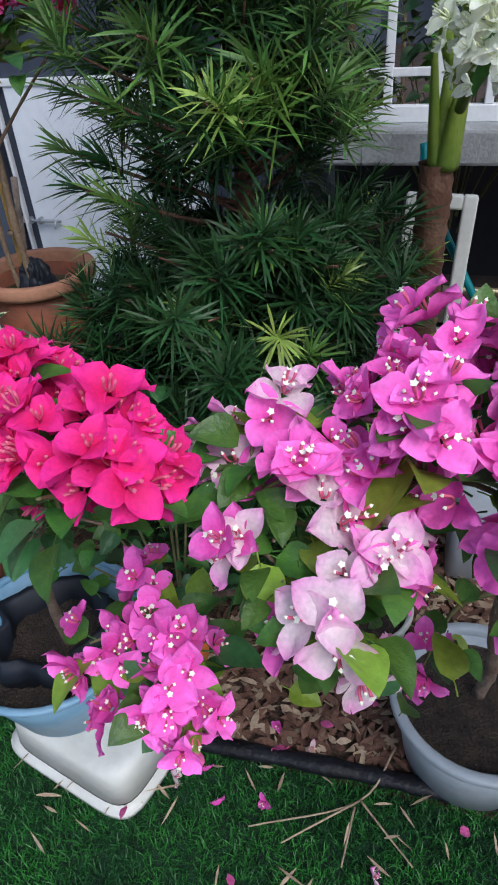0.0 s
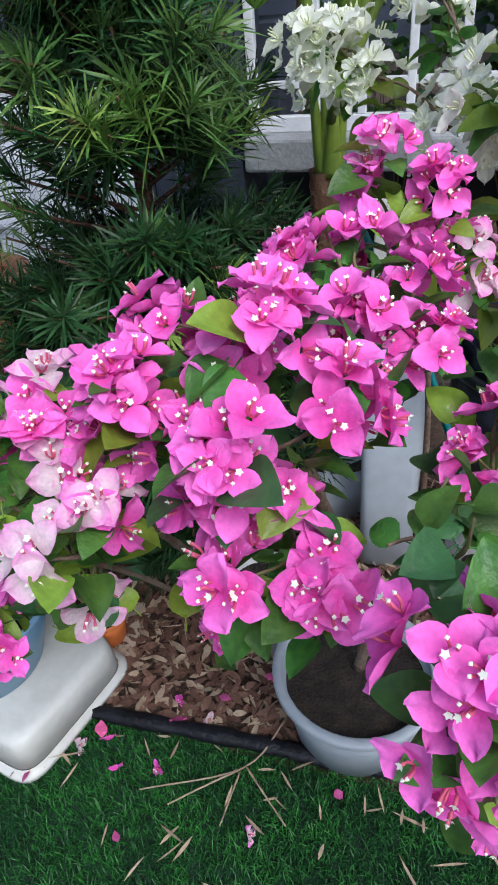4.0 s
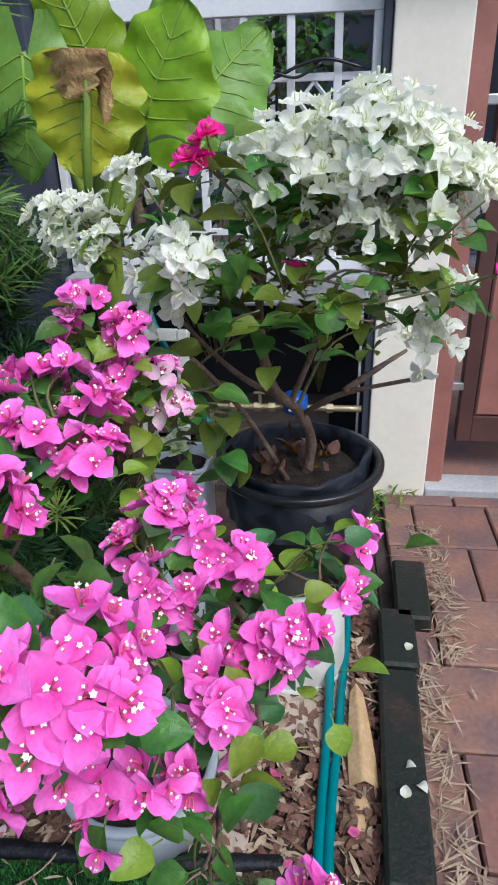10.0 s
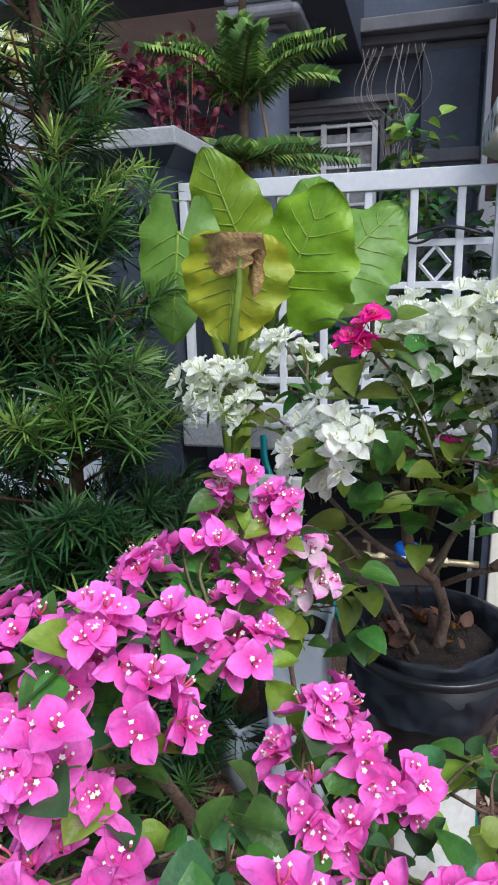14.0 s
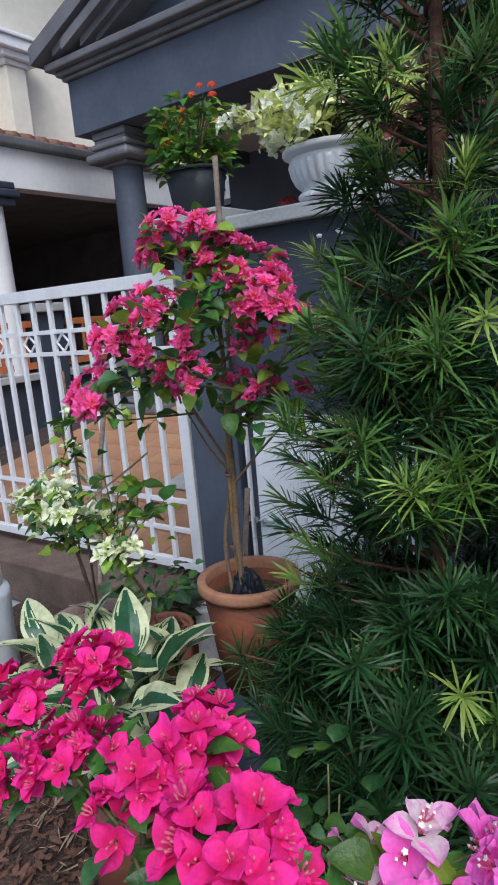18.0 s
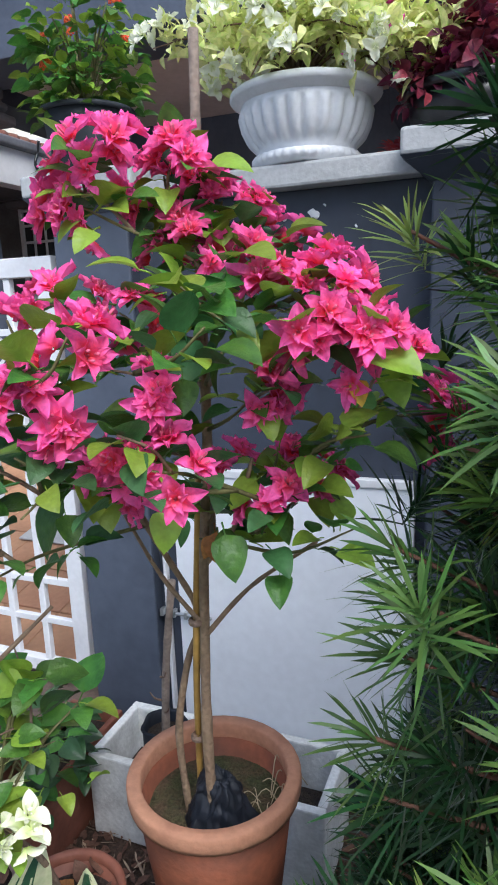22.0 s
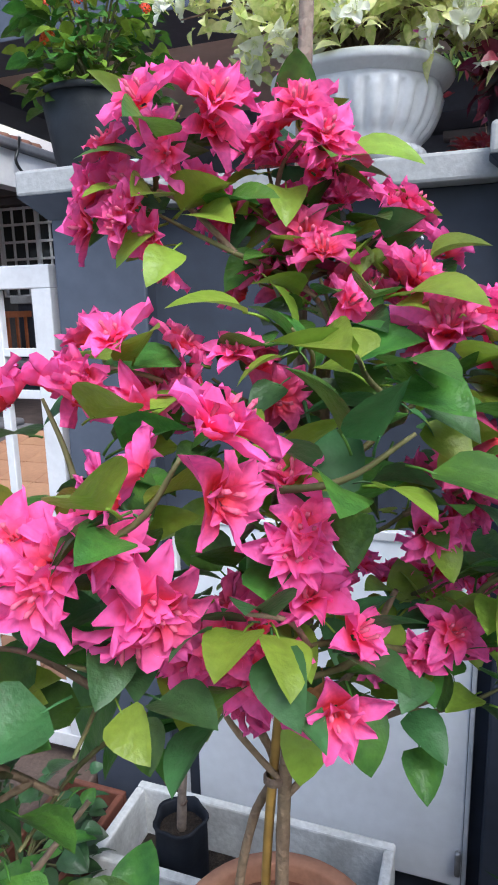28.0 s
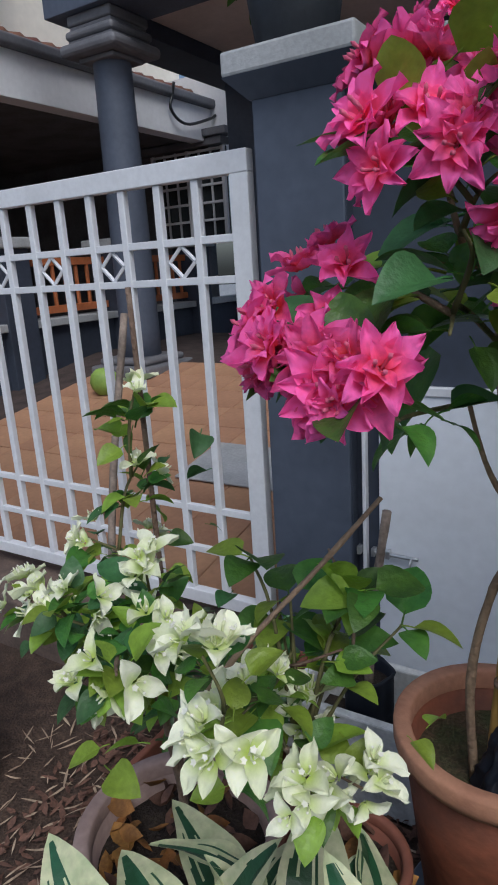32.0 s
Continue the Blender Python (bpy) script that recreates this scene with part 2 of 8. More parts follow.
M = dict(
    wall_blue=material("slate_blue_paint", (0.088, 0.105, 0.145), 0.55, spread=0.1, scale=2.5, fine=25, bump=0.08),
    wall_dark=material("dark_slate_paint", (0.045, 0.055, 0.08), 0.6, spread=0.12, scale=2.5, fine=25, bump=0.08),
    # wall colour with the recess's shade put into it
    wall_shadow=material("shaded_inner_wall", (0.02, 0.022, 0.028), 0.8, spread=0.15, scale=3, fine=25),
    moulding=material("grey_moulding_paint", (0.17, 0.17, 0.185), 0.5, spread=0.1, scale=3, fine=30, bump=0.06),
    cap=material("pale_grey_cement_cap", (0.42, 0.43, 0.44), 0.75, spread=0.12, scale=5, fine=70, bump=0.2, second=(0.25, 0.26, 0.26), amount=0.5),
    soffit=material("taupe_soffit_paint", (0.66, 0.59, 0.56), 0.8, spread=0.06, scale=2, fine=20, bump=0.05),
    # grey lowered to carry the dimness inside the carport
    carport_shade=material("shaded_carport_grey", (0.15, 0.155, 0.17), 0.8, spread=0.15, scale=3, fine=25),
    cream=material("cream_wall_paint", (0.80, 0.76, 0.66), 0.7, spread=0.04, scale=3, fine=30, bump=0.05, second=(0.62, 0.58, 0.48), amount=0.35, soft_edge=(0.5, 0.75)),
    mould_cap=material("mouldy_white_cap", (0.74, 0.74, 0.69), 0.8, spread=0.08, scale=16, fine=90, bump=0.25, second=(0.06, 0.06, 0.045), amount=0.9, soft_edge=(0.5, 0.62)),
    white=material("white_gate_paint", (0.72, 0.73, 0.76), 0.35, spread=0.05, scale=6, fine=60, bump=0.06, second=(0.5, 0.5, 0.52), amount=0.4, soft_edge=(0.5, 0.75)),
    door_white=material("white_door_paint", (0.80, 0.83, 0.88), 0.4, spread=0.04, scale=3, fine=30, bump=0.05, second=(0.66, 0.69, 0.73), amount=0.35, soft_edge=(0.5, 0.8)),
    white_wall=material("white_wall_paint", (0.86, 0.86, 0.88), 0.7, spread=0.04, scale=1.5, fine=20, bump=0.05),
    concrete=material("grey_concrete", (0.33, 0.34, 0.35), 0.85, spread=0.15, scale=6, fine=90, bump=0.35, second=(0.18, 0.18, 0.18), amount=0.6),
    trough=material("weathered_cement_trough", (0.76, 0.77, 0.76), 0.85, spread=0.12, scale=9, fine=80, bump=0.3, second=(0.34, 0.34, 0.32), amount=0.5),
    terracotta=material("weathered_terracotta", (0.25, 0.080, 0.040), 0.7, spread=0.14, scale=7, fine=60, bump=0.2, second=(0.10, 0.038, 0.024), amount=0.85),
    terra_rim=material("pale_terracotta_rim", (0.46, 0.23, 0.14), 0.8, spread=0.12, scale=12, fine=70, bump=0.2, second=(0.30, 0.13, 0.08), amount=0.5),
    brown_pot=material("brown_plastic_pot", (0.23, 0.085, 0.055), 0.6, spread=0.12, scale=9, fine=60),
    pinkish_pot=material("faded_clay_pot", (0.38, 0.27, 0.24), 0.8, spread=0.12, scale=10, fine=70, bump=0.2, second=(0.22, 0.15, 0.13), amount=0.5),
    orange_pot=material("orange_plastic_pot", (0.72, 0.20, 0.045), 0.45, spread=0.06, scale=10, fine=50),
    black_plastic=material("black_plastic", (0.012, 0.013, 0.016), 0.3, spread=0.2, scale=10, fine=60, bump=0.06, specular=0.55),
    bag=material("crumpled_black_plastic_bag", (0.013, 0.017, 0.027), 0.6, spread=0.25, scale=8, fine=12, bump=0.4, specular=0.4),
    grey_pot=material("pale_grey_plastic_pot", (0.38, 0.42, 0.46), 0.45, spread=0.06, scale=6, fine=50, second=(0.27, 0.29, 0.31), amount=0.4),
    blue_tub=material("dusty_blue_plastic_tub", (0.17, 0.32, 0.46), 0.4, spread=0.06, scale=6, fine=50, second=(0.27, 0.38, 0.47), amount=0.5),
    bucket_grey=material("slate_grey_plastic", (0.060, 0.080, 0.12), 0.45, spread=0.1, scale=6, fine=40),
    bucket_dark=material("charcoal_plastic", (0.028, 0.033, 0.042), 0.62, spread=0.12, scale=8, fine=50),
    white_plastic=material("white_plastic", (0.62, 0.62, 0.585), 0.4, spread=0.05, scale=8, fine=50, second=(0.50, 0.49, 0.44), amount=0.5),
    clear_white=material("milky_white_plastic", (0.60, 0.65, 0.70), 0.35, spread=0.06, scale=6, fine=30, bump=0.2),
    urn=material("white_urn_plastic", (0.74, 0.76, 0.80), 0.6, spread=0.05, scale=10, fine=60, second=(0.62, 0.63, 0.65), amount=0.4),
    soil=material("dark_potting_soil", (0.030, 0.022, 0.018), 0.95, spread=0.5, scale=30, fine=180, bump=1.0, second=(0.07, 0.05, 0.035), amount=0.6),
    earth=material("damp_brown_earth", (0.055, 0.035, 0.025), 0.95, spread=0.45, scale=18, fine=120, bump=1.0, second=(0.11, 0.07, 0.05), amount=0.6),
    turf=material("artificial_turf_backing", (0.010, 0.05, 0.018), 0.8, spread=0.3, scale=30, fine=200, bump=0.6),
    grass=material("artificial_grass_blade", (0.036, 0.175, 0.026), 0.5, spread=0.25, scale=9, fine=60, bump=0.0, second=(0.016, 0.075, 0.018), amount=1.0),
    paver=material("brown_stamped_paver", (0.26, 0.135, 0.10), 0.7, spread=0.16, scale=6, fine=60, bump=0.35, second=(0.15, 0.10, 0.10), amount=0.8, each=0.12),
    drive=material("tan_drive_tile", (0.43, 0.24, 0.14), 0.6, spread=0.1, scale=3, fine=40, bump=0.1, second=(0.33, 0.17, 0.10), amount=0.6, each=0.07),
    kerb_brown=material("damp_brown_kerb", (0.15, 0.105, 0.085), 0.85, spread=0.2, scale=8, fine=80, bump=0.3, second=(0.08, 0.06, 0.05), amount=0.7),
    dirty_white=material("stained_white_plastic", (0.60, 0.59, 0.55), 0.55, spread=0.08, scale=7, fine=60, bump=0.12, second=(0.30, 0.27, 0.22), amount=0.7, soft_edge=(0.48, 0.72)),
    joint=material("dark_joint", (0.07, 0.05, 0.045), 0.95, spread=0.2, fine=80),
    brick=material("mossy_black_brick", (0.012, 0.017, 0.013), 0.55, spread=0.3, scale=9, fine=90, bump=0.4, second=(0.06, 0.032, 0.024), amount=0.7, soft_edge=(0.56, 0.75)),
    red_brick=material("dark_red_brick", (0.15, 0.05, 0.032), 0.85, spread=0.3, scale=9, fine=90, bump=0.6, second=(0.028, 0.022, 0.020), amount=0.9),
    slab=material("beige_stepping_tile", (0.50, 0.42, 0.34), 0.7, spread=0.08, scale=7, fine=80, bump=0.1, second=(0.36, 0.28, 0.22), amount=0.5),
    sheeting=material("matt_black_sheeting", (0.010, 0.011, 0.015), 0.55, spread=0.3, scale=20, fine=60, bump=0.5, specular=0.3),
    hose=material("teal_hose", (0.0, 0.17, 0.19), 0.35, spread=0.08, scale=20, fine=80, bump=0.05),
    dry=material("dry_brown_leaf", (0.165, 0.085, 0.058), 0.8, spread=0.25, scale=25, fine=120, bump=0.3, second=(0.10, 0.05, 0.035), amount=0.9),
    straw=material("dry_straw", (0.42, 0.32, 0.22), 0.75, spread=0.2, scale=20, fine=120, bump=0.2, second=(0.20, 0.13, 0.09), amount=0.8),
    sheath=material("dry_bamboo_sheath", (0.55, 0.38, 0.20), 0.7, spread=0.15, scale=14, fine=90, bump=0.2, second=(0.36, 0.22, 0.11), amount=0.6),
    bark=material("brown_bark", (0.16, 0.10, 0.07), 0.85, spread=0.25, scale=20, fine=110, bump=0.7, second=(0.28, 0.22, 0.17), amount=0.5),
    bark_pale=material("pale_tan_bark", (0.27, 0.19, 0.12), 0.8, spread=0.2, scale=18, fine=100, bump=0.6, second=(0.20, 0.13, 0.09), amount=0.6),
    stake=material("yellow_bamboo_stake", (0.50, 0.30, 0.08), 0.5, spread=0.15, scale=14, fine=60),
    grey_wood=material("weathered_grey_stick", (0.33, 0.26, 0.21), 0.85, spread=0.2, scale=16, fine=90, bump=0.5),
    pod_bark=material("red_brown_bark", (0.17, 0.085, 0.055), 0.85, spread=0.25, scale=18, fine=90, bump=0.7),
    alo_trunk=material("ringed_brown_stem", (0.13, 0.06, 0.035), 0.8, spread=0.25, scale=14, fine=70, bump=0.7, second=(0.26, 0.16, 0.10), amount=0.6),
    twig=material("green_brown_twig", (0.16, 0.15, 0.06), 0.7, spread=0.2, scale=20, fine=90, bump=0.3),
    leaf=material("bougainvillea_leaf", (0.10, 0.235, 0.034), 0.42, spread=0.14, scale=30, fine=140, bump=0.25, second=(0.042, 0.12, 0.028), amount=0.8, each=0.3, translucent=0.28, specular=0.45),
    leaf_blue=material("blue_green_leaf", (0.065, 0.175, 0.055), 0.5, spread=0.14, scale=30, fine=140, bump=0.2, each=0.3, translucent=0.2, specular=0.5),
    leaf_young=material("young_yellow_green_leaf", (0.29, 0.43, 0.05), 0.42, spread=0.12, scale=30, fine=140, bump=0.2, each=0.25, translucent=0.3, specular=0.5),
    leaf_olive=material("olive_leaf", (0.12, 0.18, 0.022), 0.45, spread=0.15, scale=30, fine=140, bump=0.2, second=(0.20, 0.22, 0.03), amount=0.4, each=0.3, translucent=0.3),
    dry_blade=material("dry_straw", (0.48, 0.40, 0.26), 0.8, spread=0.2, scale=30, fine=120, bump=0.1),
    yellow_leaf=material("yellow_leaf", (0.62, 0.42, 0.03), 0.5, spread=0.15, scale=40, fine=120, bump=0.1, second=(0.45, 0.36, 0.06), amount=0.6, translucent=0.15),
    leaf_brown=material("withered_orange_leaf", (0.36, 0.16, 0.04), 0.7, spread=0.2, scale=40, fine=140, bump=0.3, each=0.2),
    # mature needles; the dark tone also holds the shade inside the crown
    pod_dark=material("dark_shaded_podocarpus_leaf", (0.017, 0.054, 0.015), 0.4, spread=0.2, scale=5, fine=40, bump=0.0, second=(0.032, 0.080, 0.026), amount=1.0, specular=0.25, each=0.3),
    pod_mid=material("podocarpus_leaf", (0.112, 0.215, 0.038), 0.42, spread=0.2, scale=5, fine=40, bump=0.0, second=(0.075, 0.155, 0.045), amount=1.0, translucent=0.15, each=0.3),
    pod_young=material("young_podocarpus_leaf", (0.36, 0.50, 0.11), 0.42, spread=0.15, scale=5, fine=40, bump=0.0, translucent=0.25, each=0.2),
    ear=material("elephant_ear_leaf", (0.28, 0.45, 0.022), 0.4, spread=0.1, scale=9, fine=45, bump=0.25, second=(0.16, 0.31, 0.02), amount=0.8, translucent=0.35, each=0.15),
    ear_old=material("yellowing_elephant_ear_leaf", (0.50, 0.50, 0.03), 0.45, spread=0.12, scale=9, fine=45, bump=0.25, second=(0.24, 0.36, 0.02), amount=0.8, translucent=0.3),
    ear_pale=material("pale_elephant_ear_leaf", (0.20, 0.38, 0.06), 0.4, spread=0.1, scale=9, fine=45, bump=0.25, translucent=0.35),
    ear_vein=material("pale_leaf_vein", (0.30, 0.45, 0.06), 0.45, spread=0.08, translucent=0.2),
    petiole=material("green_leaf_stalk", (0.13, 0.21, 0.03), 0.35, spread=0.15, scale=10, fine=60, second=(0.22, 0.27, 0.03), amount=0.6),
    scorch=material("scorched_leaf_patch", (0.50, 0.33, 0.13), 0.75, spread=0.2, scale=30, fine=110, bump=0.5, second=(0.22, 0.12, 0.05), amount=0.9),
    hosta_green=material("dark_green_leaf_heart", (0.022, 0.085, 0.035), 0.4, spread=0.15, scale=30, fine=120, bump=0.2, each=0.25, specular=0.5),
    hosta_cream=material("cream_leaf_margin", (0.66, 0.66, 0.42), 0.42, spread=0.1, scale=40, fine=120, bump=0.15, second=(0.36, 0.46, 0.22), amount=0.5, each=0.12, translucent=0.2),
    variegated=material("cream_green_leaf", (0.92, 0.91, 0.46), 0.45, spread=0.12, scale=40, fine=120, bump=0.1, second=(0.46, 0.60, 0.09), amount=0.7, each=0.25, translucent=0.32),
    purple=material("purple_red_leaf", (0.22, 0.030, 0.065), 0.45, spread=0.25, scale=40, fine=120, bump=0.2, second=(0.09, 0.014, 0.030), amount=0.7, each=0.4, translucent=0.15),
    maroon=material("maroon_rosette_leaf", (0.38, 0.05, 0.06), 0.45, spread=0.2, scale=40, fine=120, bump=0.2, each=0.3),
    lantana=material("orange_red_floret", (0.82, 0.09, 0.02), 0.5, spread=0.15, scale=60, fine=200, each=0.15),
    dark_leaf=material("dark_shrub_leaf", (0.04, 0.10, 0.03), 0.4, spread=0.2, scale=30, fine=120, bump=0.2, each=0.35, specular=0.5),
    magenta=petal_material("magenta_bract", (0.90, 0.10, 0.53), (0.94, 0.235, 0.71), vein=0.14, each=0.10, through_light=0.20),
    mauve=petal_material("mauve_bract", (0.86, 0.09, 0.52), (0.92, 0.21, 0.70), vein=0.14, through_light=0.22),
    red=petal_material("crimson_pink_bract", (0.78, 0.014, 0.16), (0.88, 0.035, 0.34), vein=0.12, each=0.12, through_light=0.20),
    pale_pink=petal_material("pale_pink_bract", (0.97, 0.80, 0.86), (0.95, 0.30, 0.74), start=0.4, end=1.05, vein=0.16, each=0.08),
    coral=petal_material("coral_pink_bract", (0.92, 0.07, 0.10), (1.0, 0.17, 0.52), start=0.15, end=0.72, through_light=0.34, vein=0.16, size=0.031),
    hot=petal_material("hot_pink_bract", (0.92, 0.02, 0.30), (0.95, 0.05, 0.50), vein=0.12, each=0.08, through_light=0.2),
    snow=petal_material("white_bract", (0.78, 0.84, 0.48), (0.97, 0.98, 0.88), through_light=0.45, start=0.05, end=0.4, vein=0.06, each=0.06),
    green_white=petal_material("greenish_white_bract", (0.62, 0.76, 0.18), (0.95, 0.96, 0.76), start=0.03, end=0.75, vein=0.06, each=0.08, through_light=0.25),
    pale_tube=material("pale_green_floret_tube", (0.72, 0.76, 0.46), 0.6, spread=0.1, fine=200),
    mossy_soil=material("mossy_brown_soil", (0.085, 0.058, 0.032), 0.95, spread=0.4, scale=22, fine=140, bump=0.9, second=(0.035, 0.055, 0.016), amount=0.7),
    star=material("white_floret", (0.86, 0.85, 0.72), 0.6, spread=0.05, fine=200),
    throat=material("pink_floret_tube", (0.66, 0.12, 0.22), 0.6, spread=0.1, fine=200),
    wood_brown=material("red_brown_gate_paint", (0.31, 0.135, 0.11), 0.5, spread=0.1, scale=5, fine=40, bump=0.1, each=0.08),
    wood_dark=material("dark_brown_gate_paint", (0.09, 0.04, 0.035), 0.5, spread=0.1, scale=5, fine=40),
    orange_rail=material("orange_wood_rail", (0.50, 0.16, 0.06), 0.55, spread=0.12, scale=6, fine=40),
    tile_roof=material("brown_roof_tile", (0.20, 0.085, 0.06), 0.8, spread=0.2, scale=6, fine=40, each=0.2),
    steel=material("galvanised_steel", (0.52, 0.53, 0.55), 0.35, metal=0.85, spread=0.1, scale=20, fine=90),
    brass=material("dull_brass", (0.45, 0.38, 0.24), 0.4, metal=0.7, spread=0.15, scale=20, fine=90),
    blue_valve=material("blue_plastic_meter", (0.012, 0.09, 0.42), 0.4, spread=0.08, fine=80),
    glass_dark=material("dark_window_pane", (0.035, 0.04, 0.045), 0.06, spread=0.1, scale=2, fine=20, bump=0.0, specular=0.8),
    curtain=material("grey_curtain", (0.30, 0.30, 0.32), 0.9, spread=0.15, scale=12, fine=60, bump=0.3),
    bamboo_pole=material("mustard_pole", (0.42, 0.30, 0.03), 0.5, spread=0.15, scale=10, fine=60),
    litter_pink=material("fallen_bract", (0.55, 0.09, 0.28), 0.8, spread=0.2, scale=40, fine=120, bump=0.3, each=0.3),
    aerial=material("pale_dry_root", (0.38, 0.34, 0.33), 0.85, spread=0.15, fine=80),
    sky_card=material("pale_far_wall", (0.90, 0.84, 0.72), 0.8, spread=0.05, scale=1.0, fine=10),
)


# ---- builders ----
def mesh_of(name, verts, faces, mats=(), slots=None, smooth=False):
    me = bpy.data.meshes.new(name)
    me.from_pydata([tuple(v) for v in verts], [], [tuple(f) for f in faces])
    for m in mats:
        me.materials.append(m)
    if slots is not None:
        me.polygons.foreach_set("material_index", slots)
    if smooth:
        me.polygons.foreach_set("use_smooth", [True] * len(me.polygons))
    me.update()
    return me


def part(name, me, mat, parent, label="", at=None):
    """Links a mesh or a bmesh as one object under a thing or a part."""
    if isinstance(me, bmesh.types.BMesh):
        bm, me = me, bpy.data.meshes.new(name)
        bm.to_mesh(me)
        bm.free()
    if mat is not None and not me.materials:
        me.materials.append(mat)
    ob = new(name, me)
    if at is not None:
        ob.matrix_basis = at
    if parent is not None:
        ob.parent = parent
    if label:
        ob["label"] = label
    return ob


def thing(name, at=(0, 0, 0), label="", category="", group="", kind=""):
    ob = new(name)
    ob.location = at
    ob.empty_display_size = 0.05
    return tagged(ob, label, category, group, kind)


def box(x0, x1, y0, y1, z0, z1, bevel=0.006, segments=2):
    bm = bmesh.new()
    bmesh.ops.create_cube(bm, size=1.0)
    for v in bm.verts:
        v.co = Vector((x0 + (v.co.x + 0.5) * (x1 - x0), y0 + (v.co.y + 0.5) * (y1 - y0), z0 + (v.co.z + 0.5) * (z1 - z0)))
    if bevel:
        bmesh.ops.bevel(bm, geom=bm.edges[:], offset=bevel, segments=segments, affect="EDGES", profile=0.5)
    return bm


def box_mesh(name, sx, sy, sz, bevel=0.004):
    """A bevelled block, its base at the origin, as shareable mesh data."""
    bm = box(-sx / 2, sx / 2, -sy / 2, sy / 2, 0, sz, bevel, 1)
    me = bpy.data.meshes.new(name)
    bm.to_mesh(me)
    bm.free()
    return me


def lathe(name, profile, sides=40, ripple=None, wobble=0.0, mats=(), smooth=True, closed=True):
    """A turned form from (radius, height) pairs; ripple(angle, height) scales the radius."""
    verts, faces = [], []
    for r, z in profile:
        for i in range(sides):
            a = 2 * math.pi * i / sides
            k = (ripple(a, z) if ripple else 1.0) * (1 + wobble * noise.noise((math.cos(a) * 2, math.sin(a) * 2, z * 9)))
            verts.append((r * k * math.cos(a), r * k * math.sin(a), z))
    for j in range(len(profile) - 1):
        for i in range(sides):
            k = (i + 1) % sides
            faces.append((j * sides + i, j * sides + k, (j + 1) * sides + k, (j + 1) * sides + i))
    if closed and profile[0][0] > 0.001:
        faces.append(tuple(range(sides))[::-1])
    return mesh_of(name, verts, faces, mats, None, smooth)


def dense(profile, n=4):
    out = []
    for (r0, z0), (r1, z1) in zip(profile, profile[1:]):
        out += [(r0 + (r1 - r0) * i / n, z0 + (z1 - z0) * i / n) for i in range(n)]
    return out + [profile[-1]]


def crumpled(me, amount, freq):
    """Creases for thin plastic."""
    for v in me.vertices:
        p = v.co * freq
        k = noise.noise_vector(p) * amount + noise.noise_vector(p * 2.3) * (amount * 0.5) + noise.noise_vector(p * 5.1) * (amount * 0.22)
        v.co += Vector((k.x, k.y, k.z * 0.6))
    return me


def disc(name, r, z, sides=32, rings=8, rough=0.006, mats=()):
    """Uneven soil in a pot."""
    verts, faces = [(0, 0, z)], []
    for j in range(1, rings + 1):
        for i in range(sides):
            a = 2 * math.pi * i / sides
            x, y = r * j / rings * math.cos(a), r * j / rings * math.sin(a)
            verts.append((x, y, z + rough * (noise.noise((x * 30, y * 30, z * 7)) + 0.6 * noise.noise((x * 90, y * 90, z))) * (1 if j < rings else 0)))
    for i in range(sides):
        faces.append((0, 1 + i, 1 + (i + 1) % sides))
    for j in range(rings - 1):
        for i in range(sides):
            k = (i + 1) % sides
            faces.append((1 + j * sides + i, 1 + (j + 1) * sides + i, 1 + (j + 1) * sides + k, 1 + j * sides + k))
    return mesh_of(name, verts, faces, mats, None, True)


def curve_points(pts, steps=6):
    """A smooth line through a few points."""
    p = [Vector(q) for q in pts]
    p = [p[0] * 2 - p[1]] + p + [p[-1] * 2 - p[-2]]
    out = []
    for i in range(1, len(p) - 2):
        for s in range(steps):
            t = s / steps
            a, b, c, d = p[i - 1], p[i], p[i + 1], p[i + 2]
            out.append(0.5 * ((2 * b) + (c - a) * t + (2 * a - 5 * b + 4 * c - d) * t * t + (3 * b - a - 3 * c + d) * t ** 3))
    return out + [p[-2]]


def tube_data(pts, r0, r1, sides=7, knots=0.0, steps=6, flat=1.0):
    line = curve_points(pts, steps) if len(pts) > 1 else pts
    verts, faces = [], []
    up = Vector((0.31, 0.22, 0.93))
    for i, q in enumerate(line):
        d = (line[min(i + 1, len(line) - 1)] - line[max(i - 1, 0)])
        d = d.normalized() if d.length > 1e-9 else Vector((0, 0, 1))
        a = d.cross(up)
        a = a.normalized() if a.length > 1e-3 else d.cross(Vector((1, 0, 0))).normalized()
        b = d.cross(a)
        r = r0 + (r1 - r0) * i / max(1, len(line) - 1)
        r *= 1 + knots * noise.noise((q.x * 40, q.y * 40, q.z * 40))
        for k in range(sides):
            w = 2 * math.pi * k / sides
            verts.append(q + a * (r * math.cos(w)) + b * (r * flat * math.sin(w)))
    n = len(line)
    for i in range(n - 1):
        for k in range(sides):
            j = (k + 1) % sides
            faces.append((i * sides + k, i * sides + j, (i + 1) * sides + j, (i + 1) * sides + k))
    faces.append(tuple(range(sides))[::-1])
    faces.append(tuple((n - 1) * sides + k for k in range(sides)))
    return verts, faces


def join_data(pieces):
    verts, faces = [], []
    for v, f in pieces:
        o = len(verts)
        verts += list(v)
        faces += [tuple(i + o for i in q) for q in f]
    return verts, faces


def tube(name, pts, r0, r1, sides=7, knots=0.0, steps=6, mats=()):
    v, f = tube_data(pts, r0, r1, sides, knots, steps)
    return mesh_of(name, v, f, mats, None, True)


